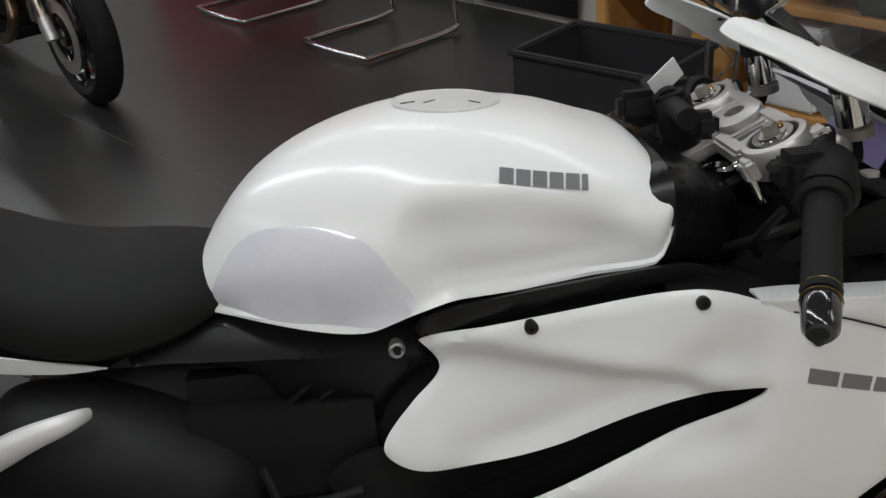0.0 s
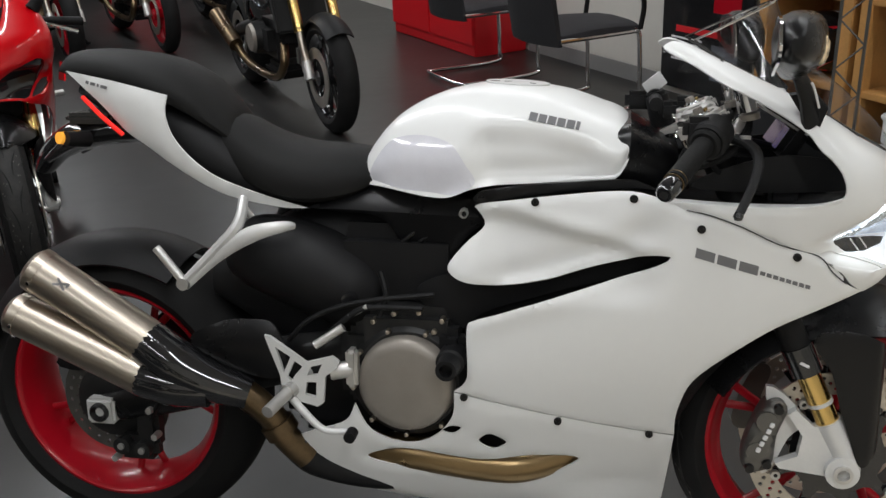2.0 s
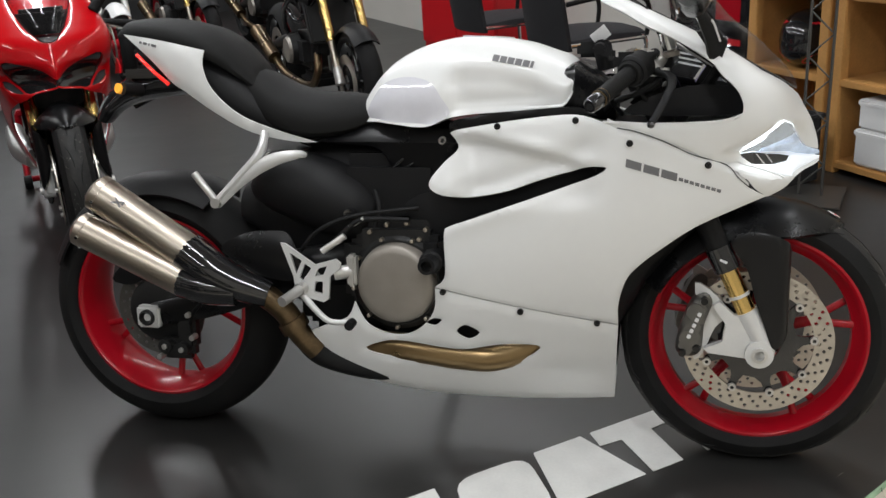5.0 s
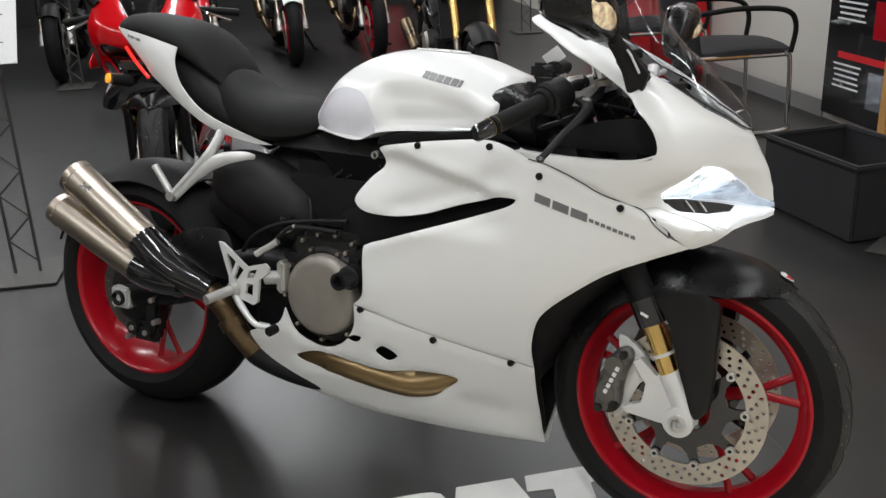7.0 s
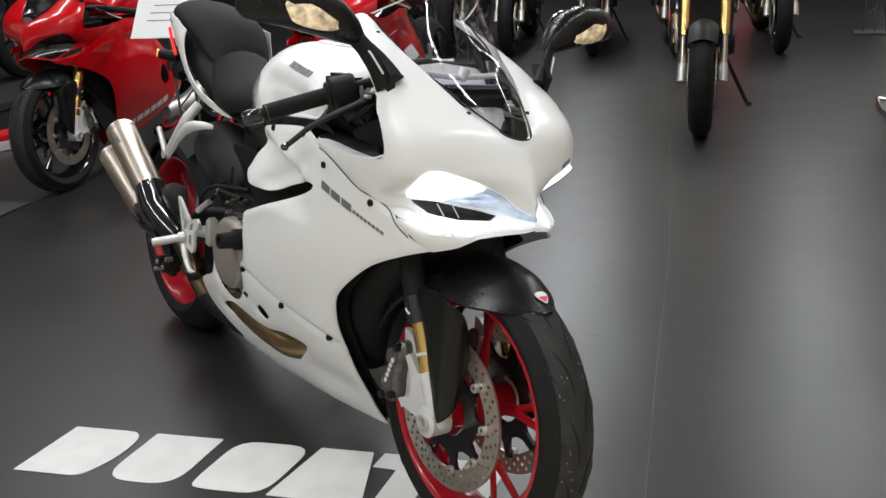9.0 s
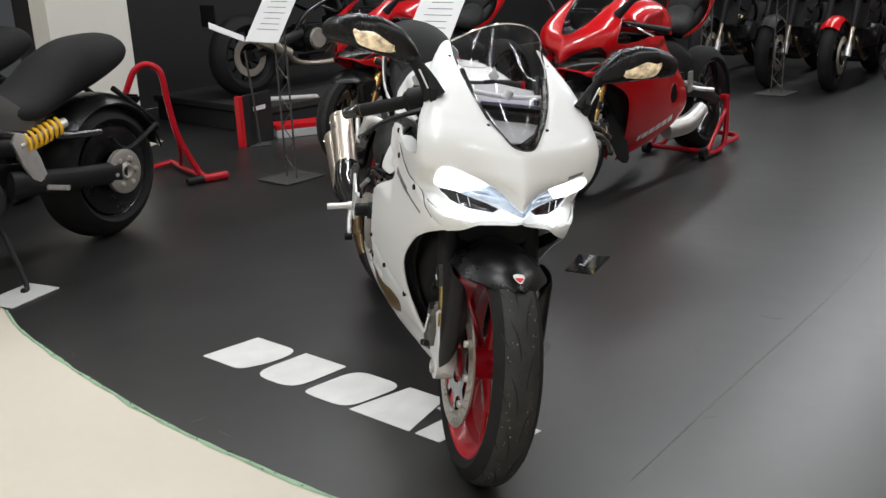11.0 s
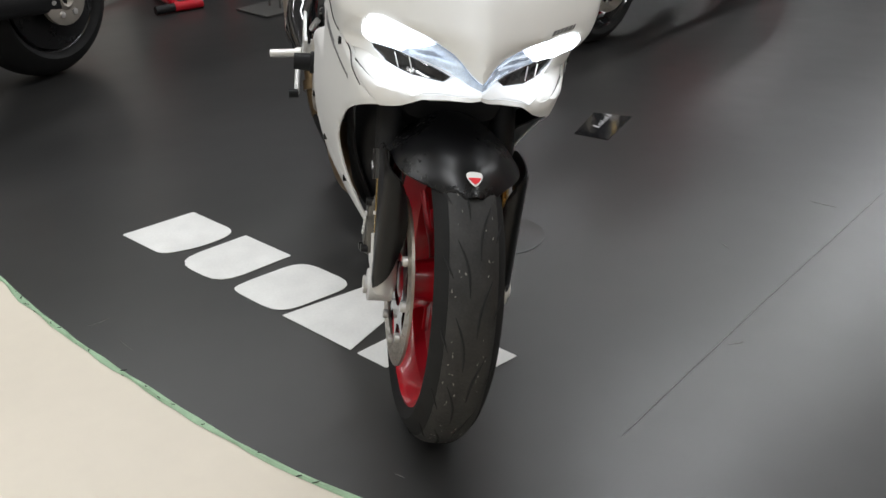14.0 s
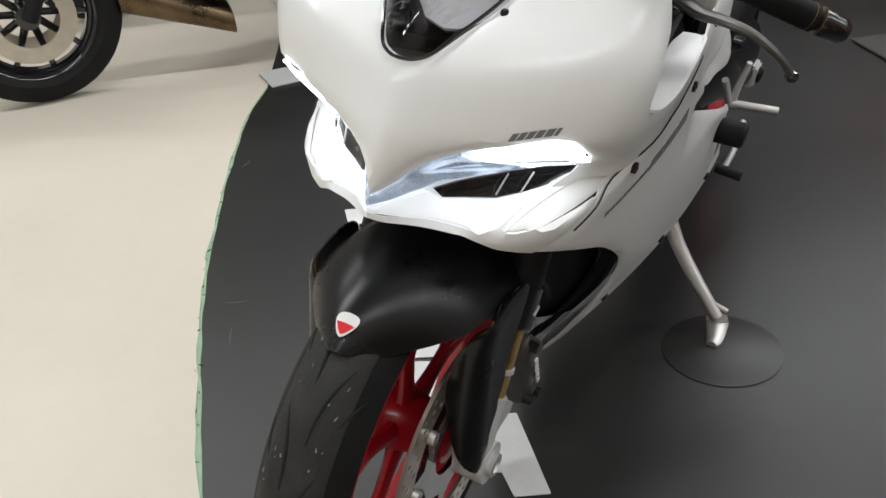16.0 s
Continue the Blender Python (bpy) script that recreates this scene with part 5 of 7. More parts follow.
        res = part("reservoir", tube([(1.236, s * 0.118, 0.925), (1.234, s * 0.118, 0.930), (1.226, s * 0.118, 0.966), (1.225, s * 0.118, 0.969)], [0.012, 0.0165, 0.0165, 0.012], 20, 0), M["chrome"], bar, "small bright fluid reservoir")
        part("cap", tube([(1.226, s * 0.118, 0.966), (1.222, s * 0.118, 0.984)], 0.0185, 20, 0), M["black_plastic"], res)
        part("base", tube([(1.238, s * 0.118, 0.916), (1.236, s * 0.118, 0.926)], 0.0175, 20, 0), M["cover"], res)
        part("feed_pipe", tube([(1.238, s * 0.118, 0.916), (1.235, s * 0.13, 0.895), (1.215, s * 0.135, 0.89)], 0.005, 8, 4), M["black_plastic"], res)
    part("steering_damper", join(cyl((1.085, -0.055, 0.935), (1.085, 0.095, 0.945), 0.0125, 16), cyl((1.085, 0.01, 0.938), (1.085, 0.07, 0.943), 0.018, 18), box(0.05, 0.03, 0.035, (1.055, 0.035, 0.935), 0.008), box(0.03, 0.03, 0.03, (1.105, -0.045, 0.925), 0.008)), M["black_plastic"], bike, "black steering damper")
    part("ignition", join(cyl((1.10, 0.01, 0.89), (1.087, 0.01, 0.945), 0.021), cyl((1.087, 0.01, 0.945), (1.085, 0.01, 0.952), 0.016)), M["black_plastic"], bike)
    part("key_tag", box(0.040, 0.0015, 0.030, (0, 0, 0), 0, pose(1.083, 0.02, 0.966, 18, -38, 10)), M["paper"], bike, "small white key tag")
    part("tank_front_cover", loft([[(x, w * c, zc + h * d) for c, d in [(math.copysign(abs(math.cos(t)) ** 0.45, math.cos(t)), math.copysign(abs(math.sin(t)) ** 0.45, math.sin(t))) for t in np.linspace(0, 2 * math.pi, 28, False)]] for x, w, zc, h in ((1.02, 0.150, 0.850, 0.055), (1.042, 0.152, 0.852, 0.060), (1.056, 0.142, 0.850, 0.054), (1.09, 0.125, 0.835, 0.050), (1.125, 0.10, 0.82, 0.045))]), M["satin_black"], bike, "black cover before the tank")
    dash = part("dashboard", box(0.035, 0.17, 0.095, (0, 0, 0), 0.012, pose(1.325, 0, 0.885, 0, 32, 0)), M["black_plastic"], bike, "black instrument panel")
    part("display", box(0.002, 0.145, 0.078, (0, 0, 0), 0, pose(1.325, 0, 0.885, 0, 32, 0) @ pose(-0.019, 0, 0)), M["purple"], dash, "lavender film on the display")
    for s in (-1, 1):
        part("dash_bracket", tube([(1.21, s * 0.100, 0.985), (1.27, s * 0.085, 0.94), (1.36, s * 0.06, 0.865), (1.42, s * 0.02, 0.845)], 0.007, 8, 5), M["black_plastic"], bike)
        part("inner_cowl", panel([(0.06, 0.80), (0.30, 0.80), (0.335, 0.835), (0.20, 0.86), (0.08, 0.83)], lambda a, b: (1.10 + a, s * (0.155 - 0.25 * a * a), b), 0.004, 0.04, 0.003, 3, heart=(1.2, 0, 0.8)), M["black_plastic"], bike)
    part("cockpit_liner", loft([[(x, w * math.cos(t), zc + h * math.sin(t)) for t in np.linspace(0, 2 * math.pi, 20, False)] for x, w, zc, h in ((1.03, 0.165, 0.785, 0.012), (1.12, 0.172, 0.772, 0.016), (1.24, 0.170, 0.760, 0.018), (1.36, 0.16, 0.765, 0.030), (1.44, 0.11, 0.78, 0.040))]), M["black_plastic"], bike)
    for pts, r in (([(1.10, -0.10, 0.80), (1.13, -0.15, 0.83), (1.20, -0.16, 0.86), (1.236, -0.12, 0.91)], 0.006), ([(1.08, 0.10, 0.80), (1.14, 0.16, 0.82), (1.22, 0.15, 0.86), (1.236, 0.12, 0.91)], 0.006), ([(1.10, -0.03, 0.83), (1.16, -0.06, 0.87), (1.24, -0.04, 0.87), (1.32, -0.02, 0.85)], 0.007),
                   ([(1.16, -0.17, 0.87), (1.20, -0.14, 0.82), (1.26, -0.10, 0.80)], 0.005), ([(1.13, -0.20, 0.875), (1.12, -0.16, 0.83), (1.14, -0.12, 0.80)], 0.005), ([(1.24, -0.10, 0.88), (1.27, -0.06, 0.83), (1.31, 0.02, 0.82)], 0.006)):
        part("hose", tube(pts, r, 8, 6), M["black_plastic"], bike)
    for at, sz in (((1.245, -0.07, 0.80), (0.07, 0.05, 0.05)), ((1.30, -0.10, 0.79), (0.05, 0.06, 0.04)), ((1.27, 0.08, 0.80), (0.08, 0.06, 0.05)), ((1.35, -0.03, 0.80), (0.06, 0.12, 0.05))):
        part("wiring_box", box(*sz, at, 0.008), M["black_gloss"], bike)
    part("loom_clip", box(0.02, 0.012, 0.012, (1.262, -0.096, 0.818), 0.003), M["badge_red"], bike)
    part("bracket_screw", join(cyl((1.225, -0.125, 0.825), (1.255, -0.125, 0.822), 0.005, 10), cyl((1.25, -0.125, 0.822), (1.255, -0.125, 0.822), 0.008, 10)), M["alu"], bike)
    part("ring_fitting", join(lathe([(0.012, -0.003), (0.018, 0.0), (0.012, 0.003)], 20, "z", (1.118, -0.06, 0.880), True), cyl((1.105, -0.085, 0.85), (1.105, -0.085, 0.87), 0.007, 10)), M["chrome"], bike)
    part("screen_mount", panel([(1.235, -0.085), (1.235, 0.085), (1.34, 0.075), (1.40, 0.03), (1.40, -0.03), (1.34, -0.075)], lambda a, b: (a, b, 0.955 - 0.62 * (a - 1.235)), 0.004, 0.03, 0.003, 2, heart=(1.3, 0, 0.5)), M["inner"], bike, "grey inner screen panel")
    part("mount_bar", join(tube([(1.30, -0.085, 0.945), (1.30, -0.03, 0.940), (1.30, 0.03, 0.940), (1.30, 0.085, 0.945)], 0.006, 8, 3), cyl((1.30, -0.005, 0.935), (1.30, 0.005, 0.955), 0.012, 12)), M["silver_paint"], bike)
    # mirrors
    for s in (-1, 1):
        mir = part("mirror", tube([(1.325, s * 0.185, 0.925), (1.312, s * 0.205, 0.960), (1.295, s * 0.228, 0.990), (1.285, s * 0.245, 1.010)], [0.030, 0.022, 0.016, 0.016], 12, 4, 0.5), M["black_plastic"], bike, "black mirror with built-in indicator")
        part("stripe", tube([(1.330, s * 0.205, 0.945), (1.318, s * 0.222, 0.975), (1.312, s * 0.228, 0.985)], 0.0022, 6, 3), M["paper"], mir)
        part("mirror_foot", panel([(1.285, 0.965), (1.322, 0.972), (1.345, 0.945), (1.333, 0.905), (1.318, 0.915)], lambda a, b: (a, s * (0.190 + 0.25 * max(b - 0.93, 0)), b), 0.014, 0.03, 0.004, 1, heart=(1.3, 0, 0.9), proud=0.010, raw=True), M["black_plastic"], mir)
        secs = []
        for t, w, lo, hi, x in ((0.222, 0.010, 0.996, 1.012, 1.280), (0.240, 0.022, 0.990, 1.042, 1.278), (0.275, 0.032, 0.996, 1.075, 1.276), (0.325, 0.038, 1.006, 1.094, 1.272), (0.375, 0.036, 1.016, 1.095, 1.266), (0.415, 0.028, 1.022, 1.088, 1.258), (0.445, 0.016, 1.028, 1.074, 1.250), (0.456, 0.005, 1.040, 1.060, 1.246)):
            secs.append([(x + w * math.copysign(abs(math.cos(q)) ** 0.8, math.cos(q)), s * t, (lo + hi) / 2 + (hi - lo) / 2 * math.copysign(abs(math.sin(q)) ** 0.8, math.sin(q))) for q in np.linspace(0, 2 * math.pi, 20, False)])
        part("mirror_shell", loft(secs), M["satin_black"], mir)
        part("mirror_glass", panel([(0.25, 1.00), (0.33, 1.012), (0.42, 1.03), (0.445, 1.05), (0.41, 1.082), (0.33, 1.086), (0.27, 1.066)], lambda a, b: (1.238 - 0.10 * (a - 0.33), s * a, b), 0.004, 0.03, 0.001, 3, heart=(1.4, s * 0.33, 1.05)), M["chrome"], mir)
        part("indicator", panel([(0.258, 1.018), (0.30, 1.036), (0.345, 1.060), (0.388, 1.062), (0.384, 1.040), (0.370, 1.024), (0.32, 1.014)], lambda a, b: (1.316 - 0.20 * max(a - 0.32, 0) - 0.35 * max(0.30 - a, 0) - 9 * (b - 1.045) ** 2, s * a, b), 0.02, 0.012, 0.003, 3, heart=(1.2, s * 0.33, 1.05)), M["amber_lens"], mir, "amber indicator lens")
    # tail lamp, rear indicators
    both("tail_lamp", tube([(0.0, -0.106, 0.950), (0.040, -0.114, 0.915), (0.085, -0.120, 0.880)], 0.0045, 8, 5), M["red_lens"], bike, "thin red lit tail lamp")
    hold = part("plate_holder", join(tube([(0.13, 0, 0.890), (0.05, 0, 0.888), (-0.05, 0, 0.872), (-0.13, 0, 0.835), (-0.17, 0, 0.79)], [0.030, 0.040, 0.036, 0.026, 0.016], 12, 5, 1.9), box(0.10, 0.17, 0.022, (-0.01, 0, 0.905), 0.008), tube([(-0.02, -0.075, 0.868), (-0.06, -0.078, 0.855), (-0.12, -0.06, 0.82)], [0.016, 0.014, 0.008], 10, 4), tube([(-0.02, 0.075, 0.868), (-0.06, 0.078, 0.855), (-0.12, 0.06, 0.82)], [0.016, 0.014, 0.008], 10, 4)), M["black_gloss"], bike, "black plate holder under the tail")
    for s in (-1, 1):
        part("rear_indicator", join(cyl((-0.02, s * 0.01, 0.862), (-0.02, s * 0.09, 0.865), 0.007, 8), tube([(-0.010, s * 0.085, 0.866), (-0.030, s * 0.13, 0.872)], [0.016, 0.014], 12, 0)), M["black_plastic"], hold)
        part("indicator_lens", tube([(-0.027, s * 0.085, 0.867), (-0.045, s * 0.13, 0.873)], [0.015, 0.012], 12, 0), M["amber_lit"], hold, "glowing orange indicator lens")
    # shield badge on the mudguard
    bad = panel([(-0.012, 0.014), (0.0, 0.018), (0.012, 0.014), (0.012, 0.0), (0.0, -0.018), (-0.012, 0.0)], lambda a, b: (1.437 + 0.3135 * math.cos(radians(60.5) - 0 + b * 2.6), a, 0.296 + 0.3135 * math.sin(radians(60.5) + b * 2.6)), 0.001, 0.01, 0.0005, 3, heart=(1.437, 0, 0.296), proud=0.0025)
    bd = part("badge", bad, M["white_mark"], bike, "small red and white shield badge")
    bad = panel([(-0.009, 0.002), (0.009, 0.002), (0.009, -0.002), (0.0, -0.014), (-0.009, -0.002)], lambda a, b: (1.437 + 0.3135 * math.cos(radians(60.5) + b * 2.6), a, 0.296 + 0.3135 * math.sin(radians(60.5) + b * 2.6)), 0.001, 0.01, 0.0003, 2, heart=(1.437, 0, 0.296), proud=0.0032)
    part("badge_field", bad, M["badge_red"], bd)
    # side stand on the left, its foot on the floor
    st = part("side_stand", join(tube([(0.60, 0.11, 0.29), (0.63, 0.17, 0.19), (0.672, 0.29, 0.075)], [0.018, 0.015, 0.013], 12, 4), tube([(0.672, 0.290, 0.075), (0.675, 0.295, 0.062), (0.715, 0.302, 0.054), (0.735, 0.300, 0.054)], [0.016, 0.016, 0.012, 0.008], 10, 3, 1.4), cyl((0.66, 0.265, 0.10), (0.66, 0.305, 0.09), 0.005, 8)), M["alu"], bike, "aluminium side stand")
    # radiator dark mass in front of the engine, and inner arch
    part("radiator", box(0.04, 0.26, 0.26, (0, 0, 0), 0.01, pose(1.09, 0, 0.50, 0, -14, 0)), M["groove"], bike, "dark radiator")
    both("arch_liner", panel([(1.12, 0.14), (1.138, 0.33), (1.15, 0.44), (1.22, 0.525), (1.30, 0.575), (1.33, 0.60), (1.28, 0.60), (1.15, 0.52), (1.08, 0.36), (1.07, 0.14)], lambda a, b: (a, -max(half_width(min(a, 1.2), b) - 0.03, 0.004), b), 0.004, 0.03, 0.003), M["black_plastic"], bike)


def red_bike_fittings(bike):
    for s in (-1, 1):
        for b in slant_marks(6, 0.042, 0.034, 0.010, 0.25, lambda a, b: side(0.70 + 0.95 * a, 0.315 - 0.30 * a + b), 0.0006, 0.0015, (1, 1, 1, 1, 1, 0.5)):
            bm = b
            if s > 0:
                bm = mirrored(b)
                b.free()
            part("mark", bm, M["white_mark"], bike)
        part("radiator_side", panel([(1.05, 0.15), (1.10, 0.34), (1.17, 0.50), (1.28, 0.57), (1.24, 0.46), (1.20, 0.30), (1.12, 0.15)], lambda a, b: (a, s * (0.125 - 0.25 * (a - 1.05)), b), 0.006, 0.05, 0.004, 3, heart=(1.1, 0, 0.4)), M["groove"], bike)
        part("silencer", join(tube([(0.66, s * 0.13, 0.24), (0.50, s * 0.185, 0.26), (0.36, s * 0.20, 0.33)], [0.05, 0.055, 0.04], 16, 4)), M["alu"], bike, "silver low silencer")
        part("footrest", join(tube([(0.55, s * 0.17, 0.50), (0.46, s * 0.20, 0.46), (0.42, s * 0.30, 0.45)], 0.012, 8, 3), box(0.05, 0.012, 0.12, (0.50, s * 0.19, 0.50), 0.004)), M["alu"], bike)
        mir = part("mirror", tube([(1.325, s * 0.185, 0.925), (1.295, s * 0.24, 0.985), (1.285, s * 0.27, 1.01)], [0.026, 0.016, 0.016], 10, 4, 0.5), M["black_plastic"], bike)
        secs = []
        for t, w, lo, hi, x in ((0.24, 0.010, 0.996, 1.012, 1.280), (0.26, 0.022, 0.990, 1.042, 1.278), (0.325, 0.036, 1.006, 1.090, 1.272), (0.39, 0.032, 1.020, 1.088, 1.262), (0.44, 0.010, 1.035, 1.070, 1.248)):
            secs.append([(x + w * math.cos(q), s * t, (lo + hi) / 2 + (hi - lo) / 2 * math.sin(q)) for q in np.linspace(0, 2 * math.pi, 16, False)])
        part("mirror_shell", loft(secs), M["grey_fabric"], mir)
    part("engine", box(0.34, 0.30, 0.26, (0.62, 0, 0.46), 0.04), M["dark_metal"], bike)
    for s in (-1, 1):
        part("swingarm", tube([(0.56, s * 0.10, 0.46), (0.28, s * 0.13, 0.42), (0.0, s * 0.135, 0.316)], [0.05, 0.045, 0.03], 12, 5, 0.5), M["dark_metal"], bike)
        bar = part("handlebar", tube([(1.172, s * 0.105, 0.872), (1.150, s * 0.20, 0.866), (1.10, s * 0.36, 0.838)], [0.0125, 0.015, 0.017], 12, 4), M["black_plastic"], bike)
        part("lever", tube([(1.188, s * 0.165, 0.876), (1.215, s * 0.23, 0.86), (1.205, s * 0.33, 0.82)], 0.007, 8, 4), M["chrome"], bar)
        part("winglet", panel([(1.20, 0.72), (1.34, 0.70), (1.36, 0.68), (1.22, 0.66)], lambda a, b: (a, s * (0.24 + 0.3 * (b - 0.66)), b), 0.006, 0.04, 0.003, 1, heart=(1.25, 0, 0.7), raw=True), M["red_paint"], bike)
        part("fork_stripe", tube([(1.30, s * 0.105, 0.62), (1.36, s * 0.105, 0.50)], 0.028, 12, 0), M["gold"], bike)
    part("dashboard", box(0.05, 0.19, 0.10, (1.30, 0, 0.905), 0.015), M["black_plastic"], bike)
    part("cockpit_liner", box(0.3, 0.30, 0.05, (1.25, 0, 0.80), 0.02), M["black_plastic"], bike)


# ---- the hall ----
def slab(name, x0, x1, y0, y1, z0, z1, mat, label, m=HALL):
    ob = part(name, box(x1 - x0, y1 - y0, z1 - z0, ((x0 + x1) / 2, (y0 + y1) / 2, (z0 + z1) / 2), 0), mat, None, smooth=False)
    ob.matrix_world = m
    return tagged(ob, label, "", "", "structure")


U0, U1, V0, V1 = -10.2, 5.0, -3.45, 3.47
slab("floor", U0 - 0.2, U1 + 0.2, V0 - 2.4, V1 + 0.2, -0.2, 0.0, M["cream"], "cream smooth showroom floor")
# Unseen ceiling added to close the hall; its grey limits the bounced light.
slab("ceiling", U0 - 0.2, U1 + 0.2, V0 - 2.4, V1 + 0.2, CEILING, CEILING + 0.2, M["ceiling"], "plain grey ceiling added out of view")
slab("wall_north", U0, U1, V1, V1 + 0.2, 0, CEILING, M["wall"], "off-white painted wall")
slab("wall_west", U0 - 0.2, U0, V0 - 2.2, V1 + 0.2, 0, CEILING, M["black_wall"], "dark far wall")
# Unseen wall added to close the hall behind the camera's side.
slab("wall_east", U1, U1 + 0.2, V0 - 2.2, V1 + 0.2, 0, CEILING, M["wall"], "off-white painted wall")
slab("wall_south_dark", U0, -1.13, V0 - 1.65, V0 - 1.45, 0, CEILING, M["black_wall"], "matt black display wall")
# Added to shut the niche off from the hall's light.
slab("wall_return", -1.23, -1.13, V0 - 1.45, V0 - 0.2, 0, CEILING, M["black_wall"], "matt black side wall added to close the niche")
slab("wall_south", -1.13, -0.55, V0 - 0.2, V0 + 0.02, 0, CEILING, M["wall"], "off-white wall pier")
slab("wall_far_south", -0.75, U1, V0 - 2.4, V0 - 2.2, 0, CEILING, M["wall"], "pale wall")
slab("baseboard", -3.9, -2.45, V1 - 0.012, V1, 0, 0.10, M["ceiling"], "pale skirting board")
for u, v in TUBES:
    fx = empty("ceiling_light", hall(u, v, CEILING), "white ceiling fitting with a bare tube", "ceiling light", "ceiling lights")
    part("housing", box(2.4, 0.12, 0.05, (0, 0, -0.025), 0.01), M["ceiling"], fx)
    part("tube", tube([(-1.15, 0, -0.068), (1.15, 0, -0.068)], 0.013, 10, 0), M["lamp_tube"], fx)

# dark vinyl on the pale floor: a round front edge, the far side running to the walls
C0, R0 = Vector((-1.342, 2.101, 0)), 3.695
REACH = ((-72, 0.045), (-68, 0.030), (-62, -0.004), (-57, -0.018), (-52, -0.012), (-48, -0.006), (-44, 0.012), (-41, 0.030), (-37, 0.048), (-30, 0.055), (-15, 0.03), (5, 0.0), (60, 0.0))     # how far the cut strays from the circle
edge = [C0 + float(R0 + spline(a, REACH)) * Vector((math.cos(radians(a)), math.sin(radians(a)), 0)) for a in np.linspace(-71.5, 58, 150)]
tail_end = edge[0] + 1.2 * Vector((-0.85, -0.526, 0))
rest = [HALL @ Vector(p) for p in ((-3.6, V1, 0), (U0, V1, 0), (U0, V0 - 1.4, 0), (-1.3, V0 - 1.4, 0), (-1.3, V0, 0))]
ring = edge + rest + [tail_end]
bm = bmesh.new()
top = [bm.verts.new((p.x, p.y, 0.004)) for p in ring]
low = [bm.verts.new((p.x, p.y, 0.0005)) for p in ring]
bm.faces.new(top)
for i in range(len(ring)):
    j = (i + 1) % len(ring)
    bm.faces.new((top[i], top[j], low[j], low[i]))
vinyl = tagged(part("dark_floor", bm, M["floor"], None, smooth=False), "dark grey vinyl floor with a rounded front edge", "floor", "", "structure")
# green tape along its edge, frayed
bm = bmesh.new()
rows = []
for i, p in enumerate(edge[:95]):
    out = (p - C0).normalized()
    w0 = 0.003 + 0.008 * noise.noise(Vector((i * 0.41, 3, 0)))
    w1 = 0.003 + 0.008 * noise.noise(Vector((i * 0.53, 9, 0)))
    rows.append([bm.verts.new((*(p - out * w0).xy, 0.0058)), bm.verts.new((*(p + out * 0.002).xy, 0.0058)), bm.verts.new((*(p + out * (0.004 + w1)).xy, 0.0012))])
for a, b in zip(rows, rows[1:]):
    for k in (0, 1):
        bm.faces.new((a[k], b[k], b[k + 1], a[k + 1]))
tagged(part("trim", bm, M["green_tape"], vinyl), "frayed pale green tape along the floor edge", "", "", "")
rng = random.Random(8)
for i in range(4, 92):
    if rng.random() < 0.62:
        p, out = edge[i], (edge[i] - C0).normalized()
        along = Vector((-out.y, out.x, 0))
        p = p + along * rng.uniform(-0.03, 0.03) + out * rng.uniform(-0.002, 0.008)
        ln, wd = rng.uniform(0.003, 0.014), rng.uniform(0.0008, 0.0028)
        part("tear", box(ln, wd, 0.0012, (0, 0, 0), 0, pose(p.x, p.y, 0.0066, 0, 0, math.degrees(math.atan2(along.y, along.x)) + rng.uniform(-50, 50))), M["groove"], vinyl)
# a seam across the vinyl
part("seam", tube([(1.60, 0.39, 0.0045), (1.18, 0.90, 0.0045), (0.52, 1.71, 0.0045), (-0.6, 3.0, 0.0045)], 0.0009, 6, 4), M["seam"], vinyl)
rng = random.Random(21)
for x, y in ((1.05, -0.62), (0.98, -0.70), (0.72, 1.25), (0.15, 1.55), (1.35, 0.72), (0.35, -1.12), (-0.55, 0.75), (-0.95, 1.3), (1.62, -0.05), (0.2, 2.3), (-1.5, 0.9), (0.9, 0.9)):
    a, ln = rng.uniform(0, math.pi), rng.uniform(0.02, 0.09)
    part("scuff", tube([(x, y, 0.0042), (x + ln * 0.5 * math.cos(a), y + ln * 0.5 * math.sin(a) + 0.003, 0.0043), (x + ln * math.cos(a + 0.1), y + ln * math.sin(a + 0.1), 0.0042)], [0.0004, 0.0014, 0.0004], 6, 3), M["seam"], vinyl)
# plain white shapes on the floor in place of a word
word = empty("floor_lettering", Matrix.Identity(4), "large white slanted vinyl shapes stuck on dark floor", "floor sticker")
WORD = pose(0.512, -0.681, 0.0075, 0, 0, math.degrees(math.atan2(0.643, 0.766)))
